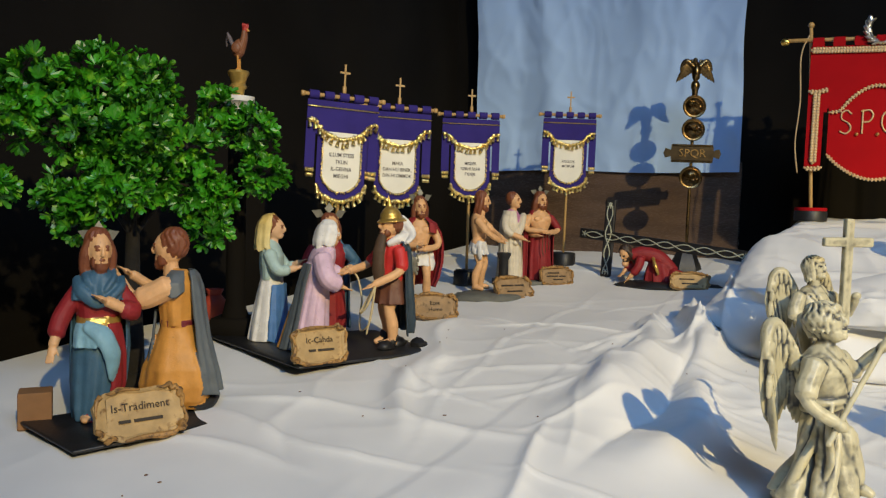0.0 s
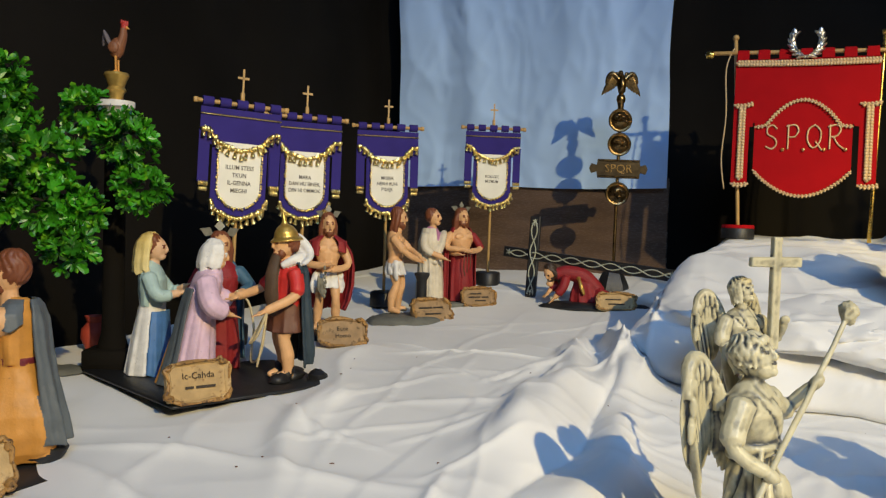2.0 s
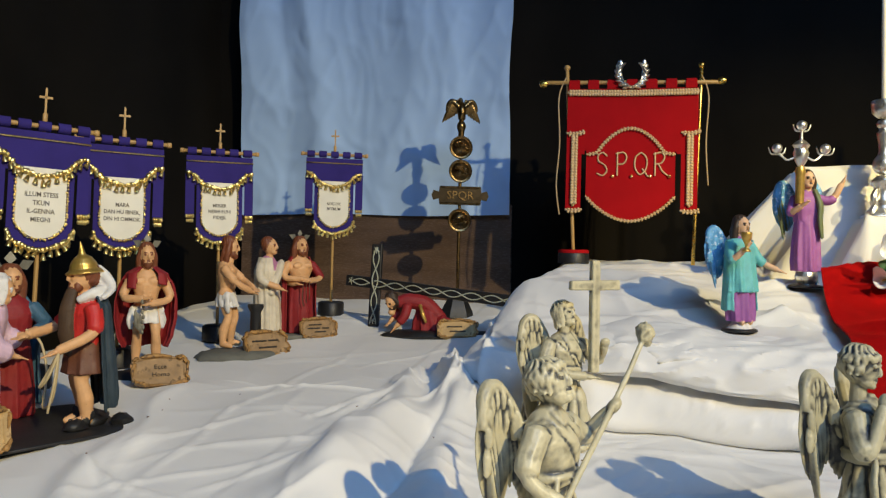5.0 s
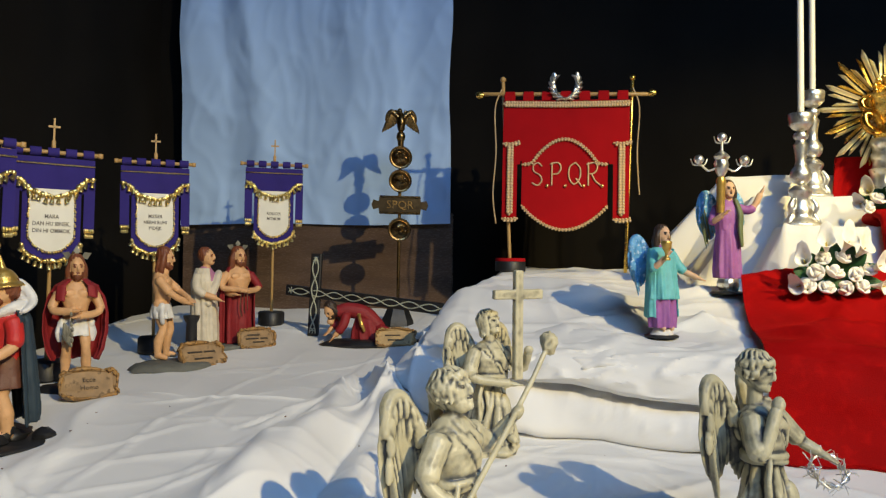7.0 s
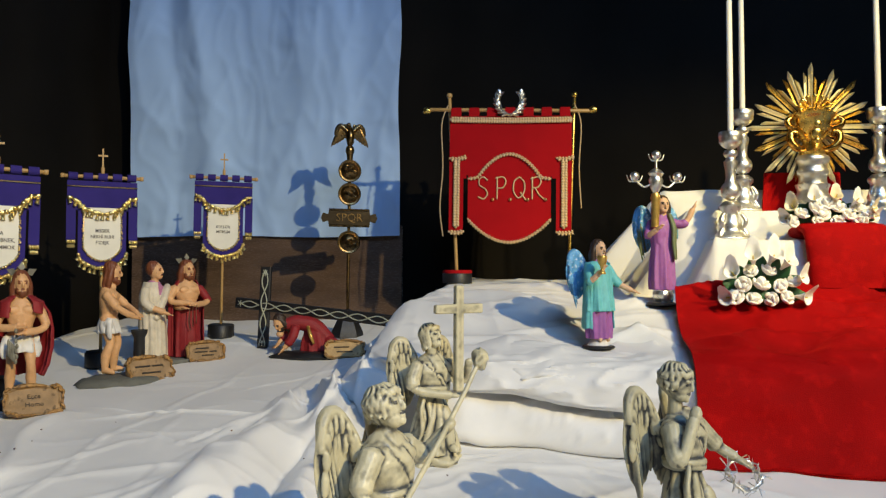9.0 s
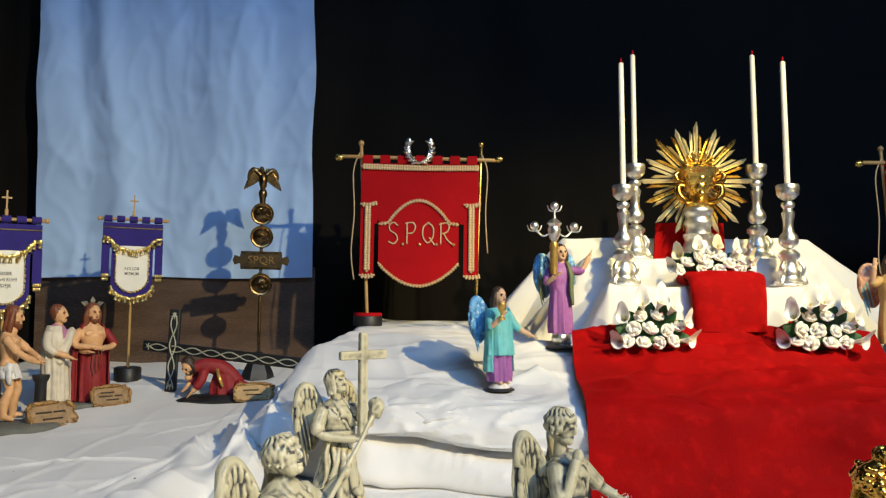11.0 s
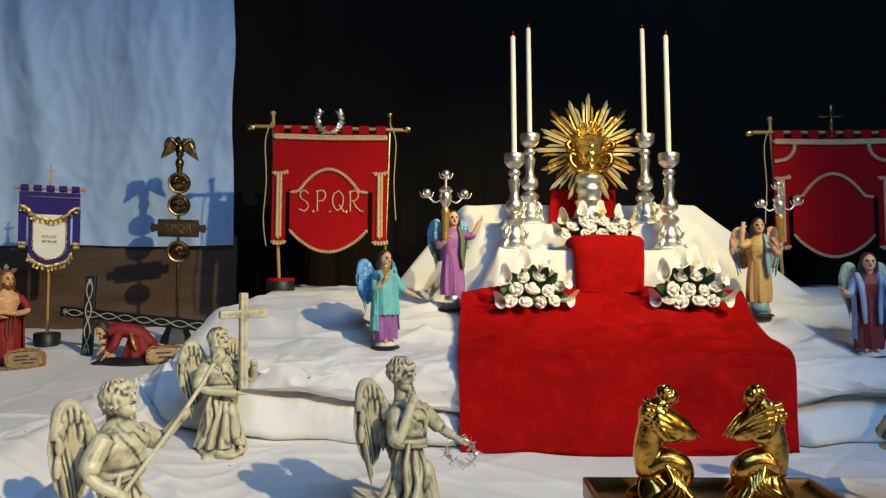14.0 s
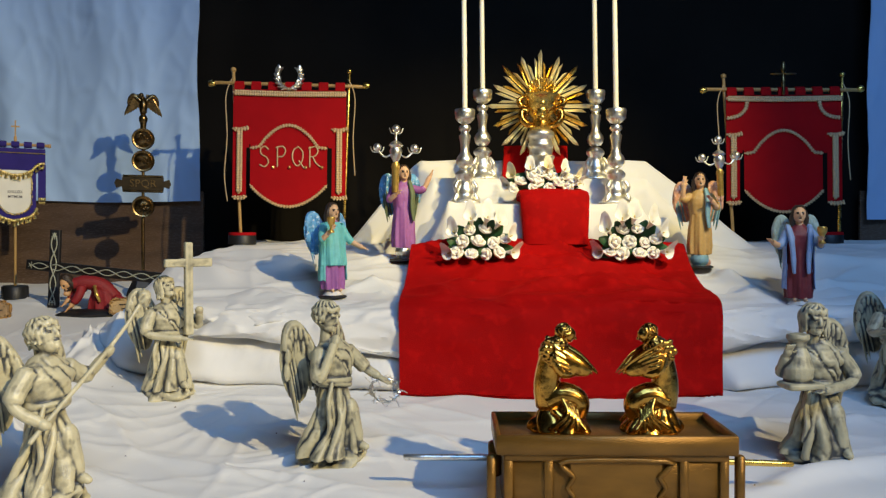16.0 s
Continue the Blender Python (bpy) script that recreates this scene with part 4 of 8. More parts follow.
STROKES = {"S": [[(0.5, 0.85), (0.3, 1.0), (0.08, 0.88), (0.1, 0.62), (0.4, 0.45), (0.5, 0.2), (0.3, 0.0), (0.02, 0.1)]],
           "P": [[(0.1, 0.0), (0.1, 0.5), (0.1, 1.0)], [(0.02, 0.95), (0.4, 1.0), (0.55, 0.78), (0.4, 0.52), (0.1, 0.5)]],
           "Q": [[(0.35, 1.0), (0.08, 0.8), (0.05, 0.35), (0.3, 0.05), (0.58, 0.3), (0.6, 0.75), (0.35, 1.0)], [(0.4, 0.3), (0.55, 0.12), (0.68, -0.05)]],
           "R": [[(0.1, 0.0), (0.1, 0.5), (0.1, 1.0)], [(0.02, 0.92), (0.4, 1.0), (0.55, 0.8), (0.4, 0.55), (0.1, 0.5)], [(0.25, 0.52), (0.45, 0.2), (0.72, 0.0)]]}


def red_banner(m, label, letters, corners, crest):
    """Local origin below the middle of the cloth at z = 0; the bar is at z = 0.595."""
    t = thing("red_banner", m, label, "banner", "red banners")
    bar = 0.60
    for x, lean in ((-0.212, -0.012), (0.222, 0.006)):
        Shape().tube([(x + lean * -3.0, 0.012, 0.0), (x, 0.012, 0.648)], [0.006], 10).make("pole", WOOD_POLE if x < 0 else GOLD, t)
        Shape().ball((x, 0.012, 0.655), 0.0105).make("pole_knob", GOLD if x > 0 else WOOD_POLE, t)
    Shape().tube([(-0.285, 0.004, bar + 0.004), (0.28, 0.004, bar - 0.004)], [0.0068], 10).make("crossbar", WOOD_POLE, t)
    for x in (-0.29, 0.285):
        Shape().lathe([(0.001, -0.014), (0.009, -0.012), (0.014, 0.0), (0.009, 0.012), (0.001, 0.014)], 14, 0, pose(x, 0.004, bar, 0, 90)).make("bar_knob", GOLD, t)
    for k in range(7):
        x = -0.186 + 0.0625 * k
        Shape().lathe([(0.009, -0.018), (0.0125, -0.016), (0.0125, 0.016), (0.009, 0.018)], 14, 0, pose(x, 0.003, bar - 0.002, 0, 90)).box((x - 0.018, -0.009, bar - 0.024), (x + 0.018, -0.004, bar)).make("loop", RED_FELT, t)
    top, mid = bar - 0.022, 0.36
    body = [(-0.207, top), (-0.207, mid), (-0.148, mid), (-0.148, mid + 0.012)]
    body += arc(-0.142, mid + 0.012, 0.142, mid + 0.012, 0.0, 2) + [(0.148, mid), (0.212, mid), (0.212, top)]
    panel(t, "cloth", body, -0.006, RED_FELT)
    ctr = [(-0.142, mid + 0.02)] + [(-0.142, 0.222)] + arc(-0.142, 0.222, 0.142, 0.222, -0.082, 16)[1:] + [(0.142, mid + 0.02)]
    panel(t, "centre_panel", ctr, -0.0075, RED_FELT)
    for x0, x1 in ((-0.207, -0.158), (0.16, 0.212)):
        panel(t, "side_tail", [(x0, mid + 0.01), (x0, 0.178), (x1, 0.178), (x1, mid + 0.01)], -0.0065, RED_FELT)
        cx = (x0 + x1) / 2
        braid(t, "braid", [(cx, 0.188), (cx, 0.30), (cx, 0.418)], -0.010, 0.015, 0.0095)
        braid(t, "braid", [(x0, 0.430), (cx, 0.426), (x1 + 0.008, 0.434)], -0.010, 0.011)
        braid(t, "braid", [(x0, 0.175), (cx, 0.171), (x1 + 0.004, 0.176)], -0.010, 0.011)
    braid(t, "braid", [(-0.207, top - 0.012), (0, top - 0.016), (0.212, top - 0.014)], -0.010, 0.014, 0.009)
    braid(t, "braid", [(-0.142, 0.358), (-0.115, 0.361)] + arc(-0.105, 0.368, 0.105, 0.368, 0.076, 10) + [(0.115, 0.361), (0.142, 0.358)], -0.011, 0.0088)
    braid(t, "braid", arc(-0.142, 0.220, 0.142, 0.220, -0.081, 12), -0.011, 0.0082)
    if corners:
        for sx in (-1, 1):
            braid(t, "braid", [(sx * 0.13, top - 0.02), (sx * 0.138, top - 0.055), (sx * 0.165, top - 0.08), (sx * 0.205, top - 0.088)], -0.010, 0.010)
    if letters:
        for k, ch in enumerate("SPQR"):
            s = Shape()
            x0 = -0.108 + 0.060 * k
            for st in STROKES[ch]:
                s.tube([(x0 + 0.066 * px, -0.0105, 0.288 + 0.076 * pz) for px, pz in st], [0.0026], 7)
            s.make("letter", BRAID, t, "letter of twisted gold cord")
            Shape().ball((x0 + 0.052, -0.011, 0.286), 0.0062, 0, 10).make("bead", GOLD_TRIM, t)
    if crest == "wreath":
        ring = [(0.043 * math.cos(math.radians(d)), -0.016, bar + 0.026 + 0.046 * math.sin(math.radians(d))) for d in range(-207, 28, 18)]
        wreath = Shape().tube(ring, [0.0026], 6, 0, 2).make("wreath", SILVER, t, "small silver laurel wreath")
        for sx in (-1, 1):
            for k in range(7):
                a = math.radians(-78 + 105 * k / 6)
                c = Vector((sx * 0.043 * math.cos(a), -0.016, bar + 0.026 + 0.046 * math.sin(a)))
                for da in (-0.5, 0.5):
                    d = Vector((-sx * math.sin(a + da), -0.2, math.cos(a + da)))
                    rot = d.to_track_quat("Z", "Y").to_matrix()
                    Shape().ball(c + d * 0.006, (0.0094, 0.0045, 0.017), 0, 8, turn=rot).make("leaf", SILVER, wreath)
    else:
        s = Shape()
        for k in range(4):
            a = math.radians(90 * k)
            c = Vector((0.022 * math.cos(a), -0.014, bar + 0.055 + 0.024 * math.sin(a)))
            rot = Vector((math.cos(a), 0, math.sin(a))).to_track_quat("Z", "Y").to_matrix()
            s.ball(c, (0.010, 0.006, 0.026 if k != 3 else 0.032), 0, 8, turn=rot)
        s.tube([(0, -0.014, bar - 0.02), (0, -0.014, bar + 0.05)], [0.006], 8)
        s.make("star_cross", BRASS, t, "small dark metal star cross")
    for sx, kx in ((-1, -0.225), (1, 0.232)):
        Shape().tube([(kx - 0.01 * sx, 0.0, bar + 0.018), (kx + 0.012 * sx, 0.002, bar - 0.05), (kx + 0.006 * sx, 0.004, bar - 0.2), (kx + 0.014 * sx, 0.004, bar - 0.34), (kx + 0.002 * sx, 0.004, bar - 0.44)][:4 if sx > 0 else 5], [0.0022], 6).make("cord", BRAID, t, "thin cream cord")
    return t


def round_foot(m, r, h, top_material, label):
    t = thing("banner_foot", m, label, "stand", "feet of the banners")
    Shape().lathe([(0.001, 0), (r, 0), (r, h * 0.7), (r * 0.97, h * 0.75), (0.001, h * 0.75)], 28).make("drum", BLACK_PAINT, t)
    Shape().lathe([(0.001, h * 0.75), (r * 0.98, h * 0.75), (r, h * 0.85), (r * 0.95, h), (0.001, h)], 28).make("top", top_material, t)
    return t


red_banner(pose(0.002, 2.945, 1.075, -3, 0.4, 3), "red felt banner with gold braid and corded letters on two poles", True, False, "wreath")
red_banner(pose(1.848, 2.955, 1.055, -3, 0.2, -4), "red felt banner with gold braid borders on two thin poles", False, True, "star")
for x, y in ((-0.178, 2.98), (2.03, 2.985)):
    round_foot(on_cloth(x, y, 0, -0.004), 0.052, 0.045, RED_FELT, "round black banner foot with a red felt top")


# ---- purple banners with words ----
def purple_banner(m, words, label, height, size):
    """Local origin at the foot on the cloth; faces -y."""
    t = thing("purple_banner", m @ Matrix.Diagonal((0.85, 1, 1, 1)), label, "banner", "purple banners")
    Shape().lathe([(0.001, 0), (0.056, 0), (0.056, 0.045), (0.05, 0.05), (0.001, 0.05)], 8).make("foot", BLACK_PAINT, t)
    bar = height
    Shape().tube([(0, 0.006, 0.045), (0, 0.006, bar + 0.01)], [0.0062], 10).make("pole", WOOD_POLE, t)
    Shape().tube([(-0.136, 0, bar), (0.136, 0, bar)], [0.0058], 8).make("crossbar", WOOD_POLE, t)
    for x in (-0.138, 0.138):
        Shape().box((x - 0.007, -0.0068, bar - 0.0068), (x + 0.007, 0.0068, bar + 0.0068), bevel=0.0015).make("bar_end", WOOD_POLE, t)
    s = Shape()
    s.box((-0.006, -0.004, bar + 0.004), (0.006, 0.008, bar + 0.032), bevel=0.0015)
    s.box((-0.0028, -0.002, bar + 0.03), (0.0028, 0.003, bar + 0.092)).box((-0.017, -0.002, bar + 0.066), (0.017, 0.003, bar + 0.0715))
    s.make("cross", WOOD_POLE, t)
    for k in range(5):
        x = -0.102 + 0.051 * k
        Shape().lathe([(0.008, -0.0165), (0.0125, -0.016), (0.0125, 0.016), (0.008, 0.0165)], 12, 0, pose(x, 0, bar, 0, 90)).make("loop", PURPLE, t)
    top = bar - 0.014
    Shape().tube([(-0.122, -0.007, top - 0.018), (0.122, -0.007, top - 0.018)], [0.002], 6).make("cord", GOLD_TRIM, t)
    panel(t, "cloth", [(-0.122, top), (-0.122, top - 0.075)] + arc(-0.122, top - 0.075, 0.122, top - 0.075, -0.04, 10)[1:] + [(0.122, top)], -0.004, PURPLE, 0.003)
    low = bar - 0.292
    panel(t, "centre_panel", [(-0.084, top - 0.05), (-0.084, low + 0.045)] + arc(-0.084, low + 0.045, 0.084, low + 0.045, -0.040, 14, 0.55)[1:] + [(0.084, top - 0.05)], -0.0055, PURPLE, 0.0025)
    panel(t, "white_panel", [(-0.064, top - 0.085), (-0.064, low + 0.072)] + arc(-0.064, low + 0.072, 0.064, low + 0.072, -0.046, 14, 0.55)[1:] + [(0.064, top - 0.085)], -0.0075, PAPER, 0.002)
    for sx in (-1, 1):
        a, b = sorted((sx * 0.092, sx * 0.124))
        panel(t, "side_tail", [(a, top - 0.06), (a, bar - 0.205), (b, bar - 0.205), (b, top - 0.06)], -0.005, PURPLE, 0.003)
        s = Shape()
        for k in range(4):
            s.ball((a + 0.005 + 0.0075 * k, -0.008, bar - 0.208), (0.005, 0.004, 0.007), 0, 8).ball((a + 0.007 + 0.006 * k, -0.009, bar - 0.222), (0.0055, 0.004, 0.006), 0, 8)
        s.make("tassel", GOLD_TRIM, t)

    q = random.Random(int(height * 1000))

    def bells(name, pts, step, size_b, hang):
        s = Shape()
        path = smooth_path([(x, -0.0105, z) for x, z in pts], 6)
        run = 0.0
        num = 0
        for a, b in zip(path, path[1:]):
            d = b - a
            run += d.length
            while run > step:
                run -= step
                c = b - d.normalized() * run
                num += 1
                c = c + Vector((q.uniform(-0.0015, 0.0015), 0, q.uniform(-0.002, 0.002)))
                s.ball(c, (size_b * q.uniform(0.8, 1.25), size_b * 0.6, size_b * q.uniform(0.7, 1.1)), 0, 8, rough=0.5)
                if hang and num % 2:
                    s.lathe([(0.001, 0.004), (size_b * 0.6, 0.002), (size_b * 1.1, -size_b * 1.6), (0.001, -size_b * 1.7)], 8, 0, Matrix.Translation(c - Vector((0, 0.001, hang * q.uniform(0.6, 1.1)))) @ Euler((0, q.uniform(-0.7, 0.7), 0)).to_matrix().to_4x4())
        return s.make(name, GOLD_TRIM, t)

    bells("swag", [(-0.124, top - 0.055), (-0.095, top - 0.06), (-0.062, top - 0.088), (0, top - 0.105), (0.062, top - 0.088), (0.095, top - 0.06), (0.124, top - 0.055)], 0.0092, 0.0072, 0.011)
    bells("fringe", [(-0.088, low + 0.05)] + arc(-0.082, low + 0.040, 0.082, low + 0.040, -0.040, 10, 0.55) + [(0.088, low + 0.05)], 0.0092, 0.0072, 0.011)
    bells("edging", [(-0.066, top - 0.095), (-0.067, low + 0.075)] + arc(-0.066, low + 0.070, 0.066, low + 0.070, -0.047, 10, 0.55)[1:-1] + [(0.067, low + 0.075), (0.066, top - 0.095)], 0.0075, 0.0036, 0)
    writing("lettering", words, size, pose(0, -0.0085, bar - 0.192), t, INK, spacing=1.25, bold=0.012)
    return t


purple_banner(pose(-1.335, 1.85, 0.772, 0, 2.0, 53), "ILLUM STESS\nTKUN\nIL-GENNA\nMIEGHI", "purple felt banner with gold bells and dark words on cream", 0.615, 0.0158)
purple_banner(pose(-1.318, 2.14, 0.785, 0, 1.0, 44), "MARA\nDAN HU IBNEK,\nDIN HI OMMOK", "purple felt banner with gold bells and dark words on cream", 0.605, 0.0152)
purple_banner(on_cloth(-1.275, 2.585, 37, -0.003), "MISSIER\nNERHI RUHI\nF'IDEJK", "purple felt banner with gold bells and dark words on cream", 0.605, 0.0152)
purple_banner(pose(-1.068, 3.03, ground(-1.068, 3.03) - 0.003, 0, 0.6, 26), "KOLLOX\nMITMUM", "purple felt banner with gold bells, its words faded grey", 0.592, 0.0150)


# ---- the eagle standard ----
def standard(m):
    t = thing("eagle_standard", m, "antique brass standard with eagle, discs and lettered plate", "standard")
    Shape().lathe([(0.001, 0), (0.062, 0), (0.058, 0.02), (0.035, 0.07), (0.015, 0.10), (0.001, 0.105)], 6).make("foot", BLACK_PAINT, t)
    Shape().tube([(0, 0, 0.05), (0, 0, 0.66)], [0.0062], 10).make("pole", BRASS, t)
    for z in (0.355, 0.535, 0.622):
        d = Shape().lathe([(0.001, -0.008), (0.036, -0.006), (0.043, 0.0), (0.040, 0.006), (0.034, 0.004), (0.030, 0.012), (0.015, 0.020), (0.001, 0.022)], 28, 0, pose(0, -0.01, z, 90)).make("disc", BRASS, t)
        Shape().carved_ball((0.002, -0.022, z + 0.002), (0.024, 0.012, 0.026), 7, 0.3, 0, 0, -2, Euler((1.2, 0, z * 9)).to_matrix(), None, 40, z * 30).make("relief", BRASS, d)
    z = 0.445
    pl = Shape().plate([(-0.075, z - 0.034), (0.075, z - 0.034), (0.078, z - 0.012), (0.098, z - 0.018), (0.105, z), (0.098, z + 0.018), (0.078, z + 0.012), (0.075, z + 0.034), (-0.075, z + 0.034), (-0.078, z + 0.012), (-0.098, z + 0.018), (-0.105, z), (-0.098, z - 0.018), (-0.078, z - 0.012)], -0.016, -0.006).make("plate", DARK_BRASS, t, sharp=True)
    writing("letters", "SPQR", 0.042, pose(0, -0.0175, z), pl, BRASS, 0.002)
    for zz in (z - 0.029, z + 0.029):
        Shape().tube([(-0.07, -0.017, zz), (0.07, -0.017, zz)], [0.003], 6).make("rim", BRASS, pl)
    Shape().ball((0, 0, 0.70), (0.017, 0.015, 0.022)).tube([(0, 0, 0.655), (0, 0, 0.70)], [0.010, 0.014], 10).make("perch", BRASS, t)
    s = Shape()
    s.ball((0, -0.004, 0.752), (0.019, 0.018, 0.036), rough=0.2).ball((-0.008, -0.014, 0.796), (0.011, 0.014, 0.012)).tube([(0, -0.004, 0.775), (-0.004, -0.008, 0.79)], [0.013, 0.011], 8)
    s.tube([(-0.014, -0.022, 0.797), (-0.02, -0.028, 0.792)], [0.005, 0.002], 6)
    def squash(sh):
        sh.v = [(x * 0.86, y, 0.72 + (z - 0.72) * 0.94) for x, y, z in sh.v]
        return sh

    eagle = squash(s).make("eagle", BRASS, t)
    for sx in (-1, 1):
        w = Shape()
        for k in range(6):
            u = k / 5
            w.ball((sx * (0.018 + 0.040 * u), 0.004, 0.776 - 0.020 * u), (0.0085, 0.005, 0.030 + 0.004 * k), 0, 8, turn=Euler((0.1, sx * radians(-6 - 22 * u), 0)).to_matrix())
        w.tube([(sx * 0.012, -0.002, 0.775), (sx * 0.04, 0, 0.797), (sx * 0.058, 0.002, 0.785), (sx * 0.066, 0.002, 0.76)], [0.010, 0.010, 0.008, 0.004], 8)
        wing_ob = mould(squash(w), "wing", [BRASS], 0.0012, 1)
        wing_ob.parent = eagle
    return t


# ---- the gilded chest with two kneeling cherubs ----
def ark(m):
    t = thing("gilded_chest", m, "bronze-painted wooden chest with a framed lid and carrying poles", "chest")
    w, d, h = 0.19, 0.085, 0.104
    Shape().box((-w + 0.012, -d + 0.01, 0.0), (w - 0.012, d - 0.01, h), bevel=0.003).make("body", ARK_PAINT, t)
    for x in (-0.172, -0.108, 0.108, 0.172):
        Shape().box((x - 0.007, -d + 0.005, 0.0), (x + 0.007, -d + 0.0105, h), bevel=0.001).make("stile", ARK_PAINT, t)
    for z in (0.012, h - 0.006):
        Shape().box((-w + 0.012, -d + 0.004, z - 0.011), (w - 0.012, -d + 0.0095, z + 0.006), bevel=0.0015).make("rail", ARK_PAINT, t)
    out = [(-0.075, 0.016)] + [(-0.068, 0.03), (-0.078, 0.045), (-0.068, 0.062), (-0.078, 0.072), (-0.078, 0.088)] + [(0.078, 0.088), (0.078, 0.072), (0.068, 0.062), (0.078, 0.045), (0.068, 0.03), (0.075, 0.016)]
    Shape().tube([(x, -d + 0.004, z) for x, z in out + out[:1]], [0.0045], 8, 0, 3).make("moulding", ARK_PAINT, t)
    Shape().plate([(x * 0.93, z) for x, z in out], -d + 0.006, -d + 0.0108).make("panel", ARK_PAINT, t)
    lid = Shape().box((-w, -d, h), (w, d, h + 0.012), bevel=0.002).make("lid", ARK_PAINT, t)
    for lo, hi in (((-w - 0.002, -d - 0.003, h - 0.006), (w + 0.002, -d + 0.006, h + 0.026)), ((-w - 0.002, d - 0.006, h - 0.006), (w + 0.002, d + 0.003, h + 0.026)), ((-w - 0.003, -d + 0.0062, h - 0.006), (-w + 0.006, d - 0.0062, h + 0.026)), ((w - 0.006, -d + 0.0062, h - 0.006), (w + 0.003, d - 0.0062, h + 0.026))):
        Shape().box(lo, hi, bevel=0.002).make("lid_rim", ARK_PAINT, lid)
    for sx in (-1, 1):
        Shape().box((min(sx * 0.192, sx * 0.206), -0.078, 0.0), (max(sx * 0.192, sx * 0.206), -0.062, h - 0.008), bevel=0.003).make("bracket", ARK_PAINT, t)
        Shape().box((min(sx * 0.178, sx * 0.200), 0.02, 0.03), (max(sx * 0.178, sx * 0.200), 0.045, 0.09), bevel=0.004).make("bracket", ARK_PAINT, t)
    Shape().tube([(-0.345, 0.033, 0.061), (-0.19, 0.033, 0.061)], [0.0055], 12).make("pole", SILVER, t, "steel end of a carrying pole")
    Shape().tube([(0.19, 0.033, 0.056), (0.325, 0.033, 0.052)], [0.0055], 12).make("pole", GOLD, t, "gilded end of a carrying pole")
    return t


ark(pose(0.868, 1.318, 0.662, 0, 0, -0.6))


